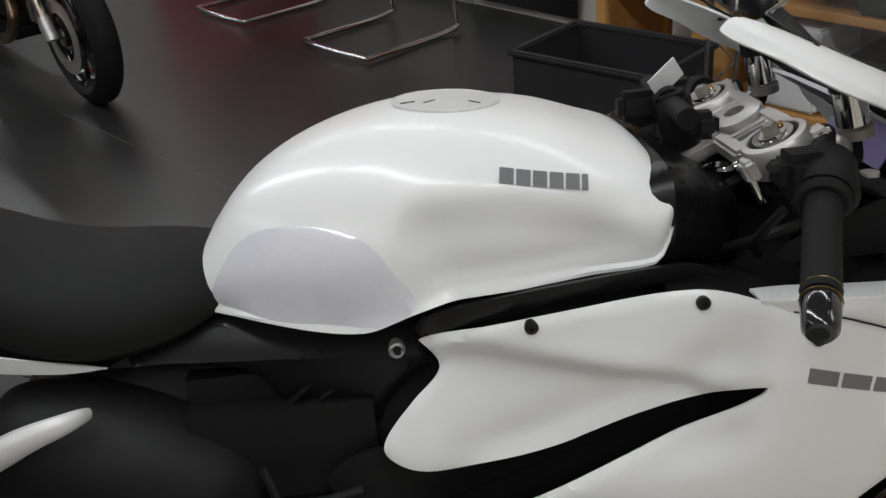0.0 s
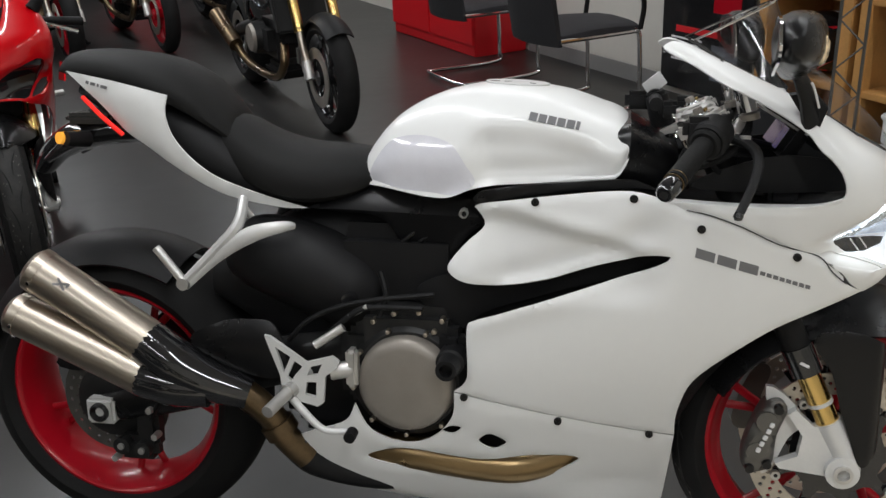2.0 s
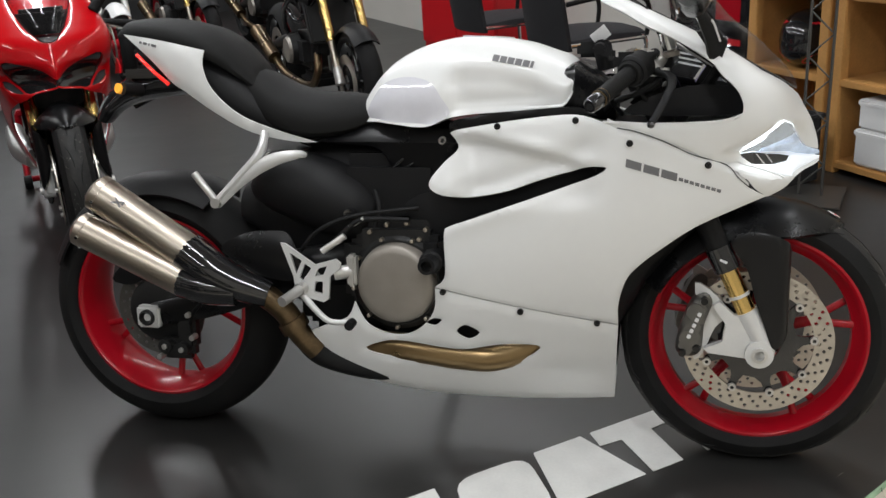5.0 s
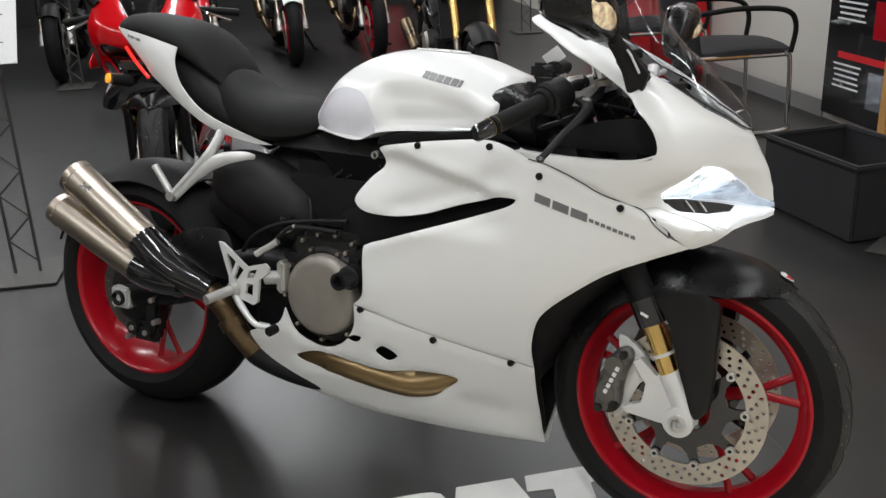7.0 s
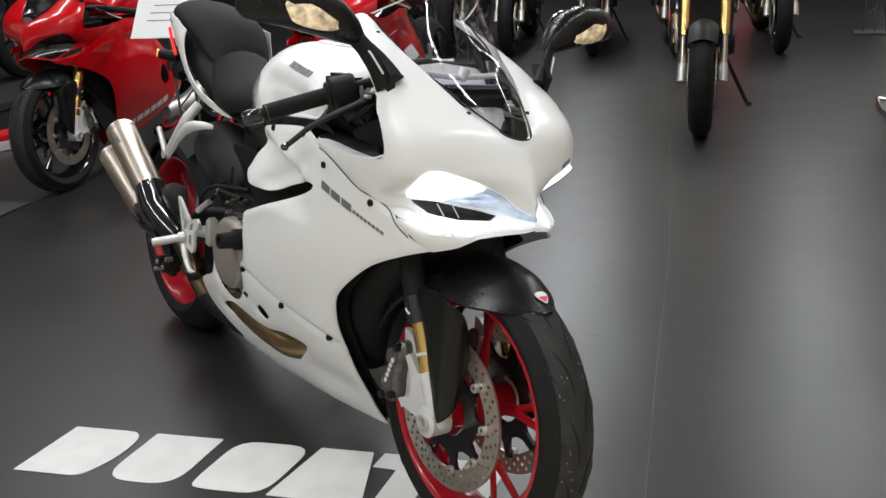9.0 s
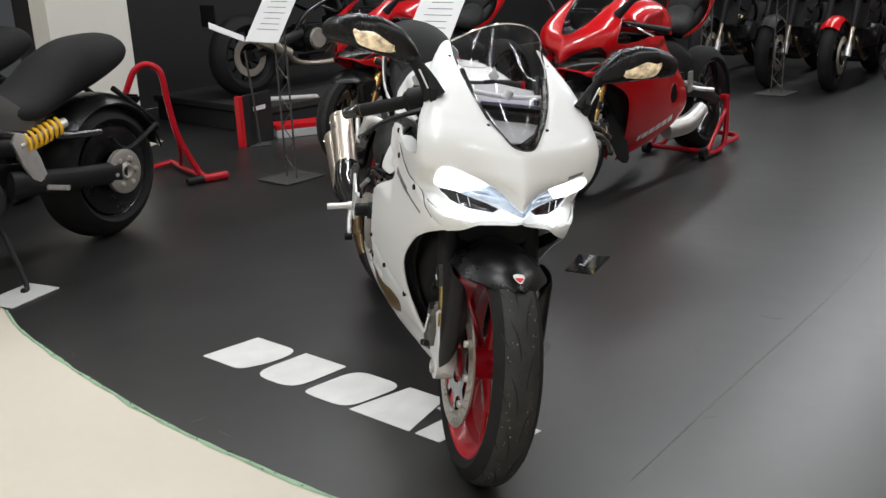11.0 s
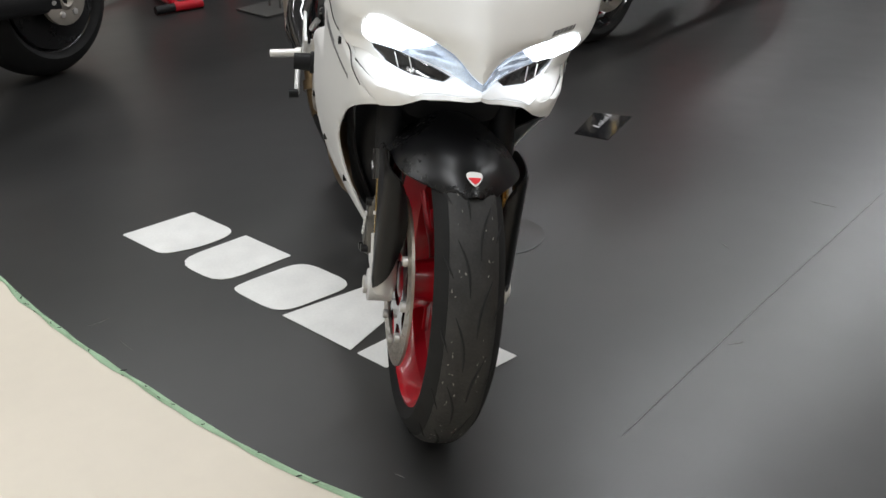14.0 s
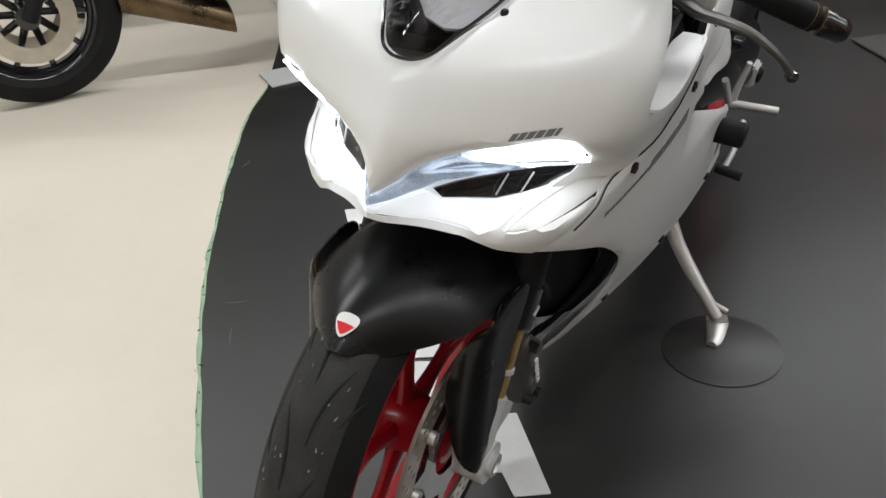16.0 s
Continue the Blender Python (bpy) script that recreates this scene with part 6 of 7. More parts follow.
for shape, r in (([(0.0, 0.0), (0.185, 0.0), (0.232, 0.085), (0.245, 0.17), (0.225, 0.21), (0.039, 0.21)], (0.004, 0.03, 0.04, 0.04, 0.03, 0.004)), ([(0.278, 0.21), (0.467, 0.21), (0.437, 0.0), (0.246, 0.0)], (0.004, 0.004, 0.07, 0.07)), ([(0.475, 0.02), (0.512, 0.21), (0.712, 0.21), (0.665, 0.0), (0.49, 0.0)], 0.06),
                 ([(0.674, 0.0), (0.733, 0.21), (0.869, 0.21), (0.905, 0.0)], 0.004), ([(0.897, 0.21), (1.105, 0.21), (1.095, 0.15), (1.035, 0.145), (1.013, 0.0), (0.925, 0.0), (0.945, 0.145), (0.885, 0.15)], 0.003), ([(1.085, 0.0), (1.168, 0.0), (1.207, 0.21), (1.124, 0.21)], 0.003)):
    ob = part("sticker_shape", panel(rounded(shape, r), lambda a, b: tuple(WORD @ Vector((a, b, 0))), 0.0015, 0.06, 0.001, 1, heart=(0.8, 0, -50), raw=True), M["white_mark"], word)
# dark mat with pale unreadable writing, and the round pad under the side stand
mat = empty("floor_mat", Matrix.Identity(4), "small black rubber mat with pale writing on dark floor", "mat")
part("mat", panel([(0.065, 0.748), (0.145, 0.84), (-0.045, 0.99), (-0.115, 0.873)], lambda a, b: (a, b, 0.008), 0.003, 0.05, 0.001, 1, heart=(0, 0.8, -50), raw=True), M["black_gloss"], mat)
MAT = pose(0.055, 0.815, 0.0088, 0, 0, math.degrees(math.atan2(0.14, -0.18)))
for a, w, h in ((0.030, 0.012, 0.026), (0.050, 0.007, 0.014), (0.062, 0.007, 0.016), (0.074, 0.010, 0.014), (0.090, 0.006, 0.022), (0.101, 0.008, 0.014), (0.115, 0.007, 0.014), (0.128, 0.010, 0.020), (0.144, 0.006, 0.014), (0.155, 0.012, 0.024)):
    part("mark", panel([(a, -0.012), (a + w, -0.012), (a + w + 0.008, -0.012 + h), (a + 0.008, -0.012 + h)], lambda p, q: tuple(MAT @ Vector((p, q, 0))), 0.0005, 0.05, 0.0003, 1, heart=(0, 0.8, -50), raw=True), M["pale_print"], mat)
pad = part("stand_pad", lathe([(0.0, 0.0068), (0.112, 0.0068), (0.115, 0.0060), (0.115, 0.0045), (0.0, 0.0045)], 56, "z", (0.735, 0.347, 0)), M["floor"])
tagged(pad, "round dark rubber pad under the side stand", "floor pad")


# ---- furniture and displays ----
def price_stand(m, label="lattice price stand with a slanted white sheet"):
    st = empty("price_stand", m, label, "sign stand", "price stands")
    part("base", box(0.30, 0.26, 0.006, (0, 0, 0.007), 0.002), M["stand_grey"], st)
    for y in (-0.045, 0.045):
        part("post", tube([(0, y, 0.01), (0, y, 0.86)], 0.006, 8, 0), M["stand_grey"], st)
    for k in range(9):
        s = 1 if k % 2 else -1
        part("lattice_bar", tube([(0, -s * 0.045, 0.05 + k * 0.088), (0, s * 0.045, 0.138 + k * 0.088)], 0.0035, 6, 0), M["stand_grey"], st)
    sheet = part("sheet", box(0.40, 0.285, 0.004, (0, 0, 0), 0.001, pose(0.02, 0, 0.97, 0, 55, 0)), M["paper"], st, "white printed sheet")
    for k in range(7):
        part("print_line", box(0.004, 0.18 - 0.02 * (k % 3), 0.0008, (0, 0, 0), 0, pose(0.02, 0, 0.97, 0, 55, 0) @ pose(0.12 - 0.035 * k, 0.01, 0.0028)), M["grey_mark"], sheet)
    return st


for u, v, rz in ((-1.02, -1.72, 0), (-1.12, -0.60, 0), (-0.448, 2.635, 128), (-5.30, -0.50, 0), (-5.30, -1.15, 0), (-6.7, 2.85, 0)):
    price_stand(hall(u, v, 0.004, rz))


def paddock_stand(m):
    st = empty("paddock_stand", m, "red tubular paddock stand holding a rear wheel", "paddock stand", "paddock stands")
    for s in (-1, 1):
        part("side_tube", tube([(0.28, s * 0.19, 0.035), (0.02, s * 0.19, 0.05), (-0.02, s * 0.175, 0.33)], 0.017, 12, 3), M["rim_red"], st)
        part("brace", tube([(0.25, s * 0.19, 0.04), (0.0, s * 0.18, 0.26)], 0.012, 10, 0), M["rim_red"], st)
        part("roller", lathe([(0.01, s * 0.19 - 0.02), (0.035, s * 0.19 - 0.018), (0.035, s * 0.19 + 0.018), (0.01, s * 0.19 + 0.02)], 18, "y", (0.30, 0, 0.040)), M["black_plastic"], st)
        part("support", box(0.06, 0.05, 0.03, (-0.02, s * 0.16, 0.335), 0.006), M["rim_red"], st)
    part("handle", tube([(0.02, -0.19, 0.05), (-0.22, -0.17, 0.05), (-0.30, -0.08, 0.05), (-0.30, 0.08, 0.05), (-0.22, 0.17, 0.05), (0.02, 0.19, 0.05)], 0.017, 12, 5), M["rim_red"], st)
    part("cross_tube", tube([(0.24, -0.19, 0.04), (0.24, 0.19, 0.04)], 0.015, 10, 0), M["rim_red"], st)
    return st


def bg_wheel(bike, cx, r, w, rim, mat, spokes=10, front=True):
    hub = empty("wheel", Matrix.Identity(4), "", "")
    hub.parent = bike
    c = (cx, 0, r)
    prof = [(rim - 0.004, -w * 0.37), (rim + 0.006, -w * 0.45)] + [(r - (r - rim - 0.022) * abs(math.sin(radians(t))) ** 3.0, w / 2 * math.sin(radians(t))) for t in range(-90, 91, 15)] + [(rim + 0.006, w * 0.45), (rim - 0.004, w * 0.37)]
    part("tyre", lathe(prof, 48, "y", c, True), M["tyre"], hub)
    rw = w * 0.4
    part("rim", lathe([(rim + 0.003, -rw), (rim - 0.012, -rw + 0.006), (rim - 0.032, -rw + 0.03), (rim - 0.032, rw - 0.03), (rim - 0.012, rw - 0.006), (rim + 0.003, rw), (rim - 0.01, 0)], 48, "y", c, True), mat, hub)
    part("hub", lathe([(0.015, -0.08), (0.04, -0.075), (0.045, 0), (0.04, 0.075), (0.015, 0.08)], 20, "y", c), mat, hub)
    for k in range(spokes):
        a = 2 * math.pi * k / spokes
        part("spoke", tube([(cx + 0.03 * math.cos(a), 0, r + 0.03 * math.sin(a)), (cx + (rim - 0.03) * math.cos(a + 0.12), 0, r + (rim - 0.03) * math.sin(a + 0.12))], [0.014, 0.010], 8, 0), mat, hub)
    for s in (-1, 1) if front else (-1,):
        part("brake_disc", lathe([(0.10, s * 0.068), (0.155, s * 0.068), (0.155, s * 0.074), (0.10, s * 0.074)], 36, "y", c, True), M["disc"], hub)
    return hub


def naked_bike(m, label, tank_mat, fork_mat, rim_mat, guard_mat, wheelbase=1.45, pipe=None):
    """An unfaired road motorcycle with an upside-down fork, tubular frame and twin engine."""
    b = empty("motorcycle", m, label, "motorcycle", "parked motorcycles")
    wb = wheelbase
    bg_wheel(b, wb, 0.30, 0.12, 0.222, rim_mat, 10)
    bg_wheel(b, 0.0, 0.315, 0.18, 0.222, rim_mat, 10, False)

    def fk(z, s):
        return (wb - 0.03 - 0.44 * (z - 0.30), s * 0.105, z)
    for s in (-1, 1):
        leg = part("fork_leg", tube([fk(0.52, s), fk(0.98, s)], 0.027, 14, 0), fork_mat, b, "coloured fork tube")
        part("slider", tube([fk(0.53, s), fk(0.36, s)], 0.020, 12, 0), M["steel"], leg)
        part("fork_foot", join(tube([fk(0.38, s), fk(0.29, s)], [0.026, 0.03], 12, 0), box(0.05, 0.025, 0.10, (wb - 0.09, s * 0.105, 0.36), 0.01)), M["alu"], leg)
        part("caliper", box(0.06, 0.05, 0.11, (wb - 0.125, s * 0.105, 0.40), 0.015), M["caliper"], leg)
        part("handlebar", tube([(wb - 0.36, s * 0.05, 1.02), (wb - 0.37, s * 0.2, 1.07), (wb - 0.44, s * 0.38, 1.05)], [0.011, 0.011, 0.016], 10, 4), M["black_plastic"], b)
        part("frame_tube", tube([(wb - 0.36, s * 0.06, 0.88), (wb - 0.62, s * 0.17, 0.74), (wb - 0.92, s * 0.15, 0.60), (wb - 1.0, s * 0.10, 0.46)], 0.017, 10, 4), M["black_gloss"], b)
        part("frame_tube", tube([(wb - 0.36, s * 0.06, 0.80), (wb - 0.55, s * 0.16, 0.60), (wb - 0.80, s * 0.16, 0.66), (wb - 0.95, s * 0.14, 0.52)], 0.014, 10, 4), M["black_gloss"], b)
        part("swingarm", tube([(wb - 0.93, s * 0.10, 0.45), (0.28, s * 0.13, 0.40), (0.0, s * 0.13, 0.315)], [0.045, 0.04, 0.03], 12, 4, 0.5), M["dark_metal"], b)
        part("side_panel", panel([(wb - 0.52, 0.86), (wb - 0.62, 0.74), (wb - 0.42, 0.70), (wb - 0.30, 0.84)], lambda p, q: (p, s * (0.14 + 0.1 * (q - 0.7)), q), 0.006, 0.05, 0.004, 3, heart=(wb - 0.5, 0, 0.8)), M["black_plastic"], b)
    part("front_mudguard", loft([[(wb + (0.325 - 0.04 * abs(t) ** 2) * math.cos(radians(a)), t * 0.075, 0.30 + (0.325 - 0.04 * abs(t) ** 2) * math.sin(radians(a))) for t in np.linspace(-1, 1, 9)] + [(wb + (0.318 - 0.04 * abs(t) ** 2) * math.cos(radians(a)), t * 0.072, 0.30 + (0.318 - 0.04 * abs(t) ** 2) * math.sin(radians(a))) for t in np.linspace(1, -1, 9)] for a in np.linspace(50, 150, 14)]), guard_mat, b)
    part("headlamp", join(lathe([(0.0, 0.03), (0.07, 0.022), (0.085, 0.0), (0.08, -0.05), (0.03, -0.10)], 24, "x", (wb - 0.22, 0, 0.93))), M["black_plastic"], b)
    part("lamp_glass", lathe([(0.0, 0.032), (0.066, 0.026), (0.07, 0.015)], 24, "x", (wb - 0.219, 0, 0.93)), M["lamp_glass"], b)
    part("radiator", box(0.05, 0.30, 0.26, (0, 0, 0), 0.01, pose(wb - 0.42, 0, 0.60, 0, -20, 0)), M["groove"], b)
    part("engine", join(box(0.34, 0.26, 0.22, (wb - 0.76, 0, 0.40), 0.05), lathe([(0.02, -0.17), (0.09, -0.165), (0.10, -0.10), (0.02, -0.10)], 24, "y", (wb - 0.82, 0, 0.40)), lathe([(0.02, 0.17), (0.085, 0.165), (0.10, 0.10), (0.02, 0.10)], 24, "y", (wb - 0.82, 0, 0.40))), M["dark_metal"], b, "dark cast engine")
    for k in range(5):
        part("cylinder_fin", box(0.012, 0.20, 0.16, (0, 0, 0), 0.004, pose(wb - 0.52 + 0.028 * k, 0, 0.47 + 0.006 * k, 0, 8, 0)), M["dark_metal"], b)
    part("cover", lathe([(0.0, -0.185), (0.075, -0.184), (0.085, -0.165)], 28, "y", (wb - 0.82, 0, 0.40)), M["cover"], b)
    part("fuel_tank", seat_pad(np.linspace(wb - 0.92, wb - 0.36, 14), ((wb - 0.92, 0.80), (wb - 0.82, 0.92), (wb - 0.62, 1.00), (wb - 0.45, 0.98), (wb - 0.36, 0.92)), ((wb - 0.92, 0.77), (wb - 0.6, 0.78), (wb - 0.36, 0.86)), ((wb - 0.92, 0.08), (wb - 0.75, 0.15), (wb - 0.55, 0.185), (wb - 0.36, 0.10))), tank_mat, b, "painted fuel tank")
    part("seat", seat_pad(np.linspace(-0.12, wb - 0.86, 14), ((-0.12, 0.93), (0.05, 0.93), (0.25, 0.87), (wb - 0.86, 0.83)), ((-0.12, 0.90), (0.2, 0.82), (wb - 0.86, 0.77)), ((-0.12, 0.06), (0.1, 0.12), (0.35, 0.14), (wb - 0.86, 0.08))), M["seat"], b)
    part("tail_frame", tube([(wb - 0.9, 0, 0.74), (0.2, 0, 0.80), (-0.12, 0, 0.88)], [0.05, 0.05, 0.03], 10, 3, 1.6), M["black_plastic"], b)
    part("plate_holder", box(0.012, 0.18, 0.16, (-0.30, 0, 0.64), 0.004), M["black_plastic"], b)
    part("exhaust", join(tube([(wb - 0.50, -0.08, 0.40), (wb - 0.44, -0.11, 0.30), (wb - 0.60, -0.12, 0.20), (0.45, -0.15, 0.22), (0.25, -0.18, 0.33)], 0.024, 10, 5), tube([(0.30, -0.18, 0.31), (-0.02, -0.20, 0.46)], [0.045, 0.05], 16, 0)), pipe or M["burnt"], b, "steel exhaust")
    part("header_pipe", tube([(wb - 0.48, 0.05, 0.46), (wb - 0.40, 0.09, 0.36), (wb - 0.55, 0.11, 0.22), (0.5, 0.05, 0.20)], 0.022, 10, 5), M["burnt"], b)
    part("belly", box(0.30, 0.20, 0.08, (wb - 0.72, 0, 0.22), 0.03), M["black_plastic"], b)
    part("side_stand", tube([(wb - 0.90, 0.12, 0.28), (wb - 0.86, 0.25, 0.02), (wb - 0.80, 0.27, 0.012)], 0.012, 8, 3), M["black_plastic"], b)
    return b


def cruiser(m, label):
    """A long low power cruiser with a fat rear tyre; the seat and its rear half show."""
    b = empty("motorcycle", m, label, "motorcycle", "parked motorcycles")
    wb = 1.62
    bg_wheel(b, wb, 0.31, 0.12, 0.222, M["black_gloss"], 10)
    bg_wheel(b, 0.0, 0.325, 0.235, 0.222, M["black_gloss"], 10, False)
    part("seat", join(seat_pad(np.linspace(-0.24, 0.62, 26), ((-0.24, 0.885), (-0.20, 0.930), (-0.10, 0.955), (0.08, 0.950), (0.22, 0.905), (0.34, 0.815), (0.45, 0.760), (0.58, 0.745), (0.62, 0.72)), ((-0.24, 0.865), (-0.16, 0.80), (0.0, 0.735), (0.15, 0.69), (0.30, 0.655), (0.45, 0.63), (0.62, 0.66)), ((-0.24, 0.05), (-0.18, 0.105), (0.0, 0.145), (0.15, 0.14), (0.30, 0.165), (0.45, 0.175), (0.62, 0.13)), 2.3)), M["seat"], b, "wide black stepped seat")
    secs = []
    for a in np.linspace(40, 170, 22):
        up = [((0.365 - 0.05 * abs(t) ** 2.5) * math.cos(radians(a)), t * 0.135, 0.325 + (0.365 - 0.05 * abs(t) ** 2.5) * math.sin(radians(a))) for t in np.linspace(-1, 1, 13)]
        secs.append(up + [(x * 0.98, y * 0.96, (z - 0.325) * 0.98 + 0.325) for x, y, z in up[::-1]])
    part("rear_mudguard", loft(secs), M["satin_black"], b)
    for s in (-1, 1):
        # Added dark disc over the spokes, so that the wheel reads dark.
        part("dark_spoke_blank", lathe([(0.09, s * 0.105), (0.15, s * 0.110), (0.208, s * 0.100), (0.208, s * 0.085), (0.09, s * 0.085)], 40, "y", (0, 0, 0.325), True), M["satin_black"], b)
    for s in (-1, 1):
        part("swingarm", tube([(0.62, s * 0.14, 0.40), (0.30, s * 0.16, 0.36), (0.0, s * 0.165, 0.325)], [0.06, 0.05, 0.05], 12, 4, 0.45), M["black_plastic"], b)
        part("frame_tube", tube([(0.10, s * 0.15, 0.53), (0.35, s * 0.16, 0.56), (0.62, s * 0.14, 0.62), (0.9, s * 0.13, 0.72), (1.2, s * 0.07, 0.85)], 0.018, 10, 4), M["black_gloss"], b)
        part("strut", tube([(-0.28, s * 0.145, 0.50), (-0.05, s * 0.155, 0.42), (0.05, s * 0.16, 0.50)], 0.012, 8, 4), M["black_plastic"], b)
        part("frame_plate", panel([(0.50, 0.70), (0.66, 0.80), (0.72, 0.66), (0.62, 0.62), (0.52, 0.60), (0.44, 0.63)], lambda p, q: (p, s * 0.155, q), 0.02, 0.05, 0.008, 2, heart=(0.6, 0, 0.6)), M["stand_grey"], b, "grey cast frame plate")
        part("footrest_plate", panel([(0.52, 0.60), (0.60, 0.58), (0.50, 0.36), (0.44, 0.38)], lambda p, q: (p, s * 0.175, q), 0.012, 0.05, 0.006, 2, heart=(0.6, 0, 0.5)), M["alu"], b)
        part("footrest", tube([(0.46, s * 0.17, 0.36), (0.44, s * 0.27, 0.36)], 0.012, 8, 0), M["alu"], b)
        part("fork_leg", tube([(wb, s * 0.11, 0.31), (wb - 0.36, s * 0.11, 0.95)], 0.027, 12, 0), M["black_plastic"], b)
        part("handlebar", tube([(wb - 0.40, s * 0.05, 1.00), (wb - 0.44, s * 0.25, 1.08), (wb - 0.58, s * 0.40, 1.06)], [0.012, 0.012, 0.017], 10, 4), M["black_plastic"], b)
        part("pulley", lathe([(0.0, s * 0.175), (0.03, s * 0.19), (0.045, s * 0.178), (0.085, s * 0.180), (0.105, s * 0.172), (0.105, s * 0.15), (0.0, s * 0.15)], 28, "y", (0, 0, 0.325)), M["cover"], b, "bronze-grey belt pulley")
        for k in range(6):
            a = 2 * math.pi * k / 6
            part("pulley_stud", lathe([(0.002, s * 0.188), (0.012, s * 0.186), (0.013, s * 0.17)], 10, "y", (0.065 * math.cos(a), 0, 0.325 + 0.065 * math.sin(a))), M["alu"], b)
    sp = []
    for k in range(140):
        t = k / 139
        a = 2 * math.pi * 6.5 * t
        c = Vector((0.34, 0.155, 0.60)).lerp(Vector((0.53, 0.155, 0.56)), t)
        sp.append(c + Vector((0.01 * math.cos(a), 0.036 * math.sin(a) * 0.8, 0.036 * math.cos(a))))
    part("spring", tube(sp, 0.0075, 6, 0), M["yellow"], b, "yellow shock absorber spring")
    part("shock", tube([(0.30, 0.155, 0.61), (0.56, 0.155, 0.555)], 0.022, 12, 0), M["alu"], b)
    part("engine", join(box(0.46, 0.30, 0.30, (0.92, 0, 0.42), 0.07), lathe([(0.02, 0.20), (0.10, 0.195), (0.12, 0.14), (0.02, 0.12)], 28, "y", (0.80, 0, 0.38)), box(0.20, 0.2, 0.3, (1.02, 0, 0.60), 0.05)), M["dark_metal"], b, "black and silver engine")
    part("engine_cover", lathe([(0.0, 0.222), (0.07, 0.22), (0.085, 0.20)], 28, "y", (0.80, 0, 0.38)), M["dark_metal"], b)
    part("fuel_tank", seat_pad(np.linspace(0.56, 1.20, 14), ((0.56, 0.74), (0.75, 0.88), (1.0, 0.95), (1.20, 0.90)), ((0.56, 0.68), (0.9, 0.72), (1.20, 0.80)), ((0.56, 0.11), (0.8, 0.19), (1.0, 0.21), (1.20, 0.12))), M["satin_black"], b, "black fuel tank")
    part("rear_rack", join(tube([(-0.08, -0.09, 0.70), (-0.34, -0.08, 0.50), (-0.40, 0, 0.44), (-0.34, 0.08, 0.50), (-0.08, 0.09, 0.70)], 0.014, 8, 4), box(0.03, 0.12, 0.04, (-0.28, 0, 0.62), 0.01)), M["black_plastic"], b)
    part("headlamp", lathe([(0.0, 0.03), (0.08, 0.02), (0.09, -0.03), (0.03, -0.09)], 20, "x", (wb - 0.25, 0, 0.92)), M["black_plastic"], b)
    part("exhaust", tube([(0.95, -0.16, 0.30), (0.6, -0.19, 0.24), (0.30, -0.22, 0.30)], [0.05, 0.07, 0.06], 14, 4), M["dark_metal"], b)
    part("chin_fairing", seat_pad(np.linspace(0.95, 1.32, 8), ((0.95, 0.24), (1.32, 0.40)), ((0.95, 0.13), (1.32, 0.26)), ((0.95, 0.13), (1.32, 0.06))), M["burnt"], b)
    part("stand_plate", box(0.24, 0.17, 0.005, (0.80, 0.30, 0.004), 0.001), M["silver_paint"], b)
    part("side_stand", tube([(0.72, 0.16, 0.24), (0.74, 0.27, 0.03), (0.78, 0.29, 0.014)], 0.012, 8, 3), M["black_plastic"], b)
    return b


def scrambler(m):
    return naked_bike(m, "dark retro motorcycle standing on a low platform", M["black_gloss"], M["black_plastic"], M["black_plastic"], M["black_plastic"], 1.45, M["steel"])


def chair(m):
    c = empty("chair", m, "black mesh cantilever chair with chrome tube legs", "chair", "visitor chairs")
    part("tube_frame", tube([(0.22, -0.24, 0.44), (0.26, -0.24, 0.40), (0.27, -0.24, 0.10), (0.24, -0.24, 0.02), (-0.20, -0.24, 0.02), (-0.28, -0.20, 0.02), (-0.28, 0.20, 0.02), (-0.20, 0.24, 0.02), (0.24, 0.24, 0.02), (0.27, 0.24, 0.10), (0.26, 0.24, 0.40), (0.22, 0.24, 0.44)], 0.0125, 12, 5), M["chrome"], c, "chrome tube frame")
    part("seat", seat_pad(np.linspace(-0.22, 0.26, 10), ((-0.22, 0.48), (0.0, 0.50), (0.26, 0.485)), ((-0.22, 0.43), (0.26, 0.43)), ((-0.22, 0.22), (0.0, 0.245), (0.26, 0.235)), 5), M["grey_fabric"], c, "dark grey padded seat")
    part("backrest", loft([[(-0.24 - 0.10 * t + 0.05 * (1 - (y / 0.24) ** 2) * -1 + d, y, 0.40 + 0.62 * t) for y, d in [(yy, 0.0) for yy in np.linspace(-0.225, 0.225, 9)] + [(yy, 0.025) for yy in np.linspace(0.225, -0.225, 9)]] for t in np.linspace(0, 1, 8)]), M["mesh_fabric"], c, "black mesh backrest")
    for s in (-1, 1):
        part("armrest", tube([(-0.27, s * 0.25, 0.66), (-0.05, s * 0.26, 0.68), (0.20, s * 0.26, 0.66), (0.27, s * 0.255, 0.58), (0.255, s * 0.25, 0.44)], 0.014, 10, 5), M["black_plastic"], c)
        part("seat_rail", tube([(-0.24, s * 0.235, 0.43), (0.24, s * 0.24, 0.43)], 0.012, 8, 0), M["chrome"], c)
    return c


for u in (-3.415, -2.395):
    chair(hall(u, 2.80, 0.004, 90))


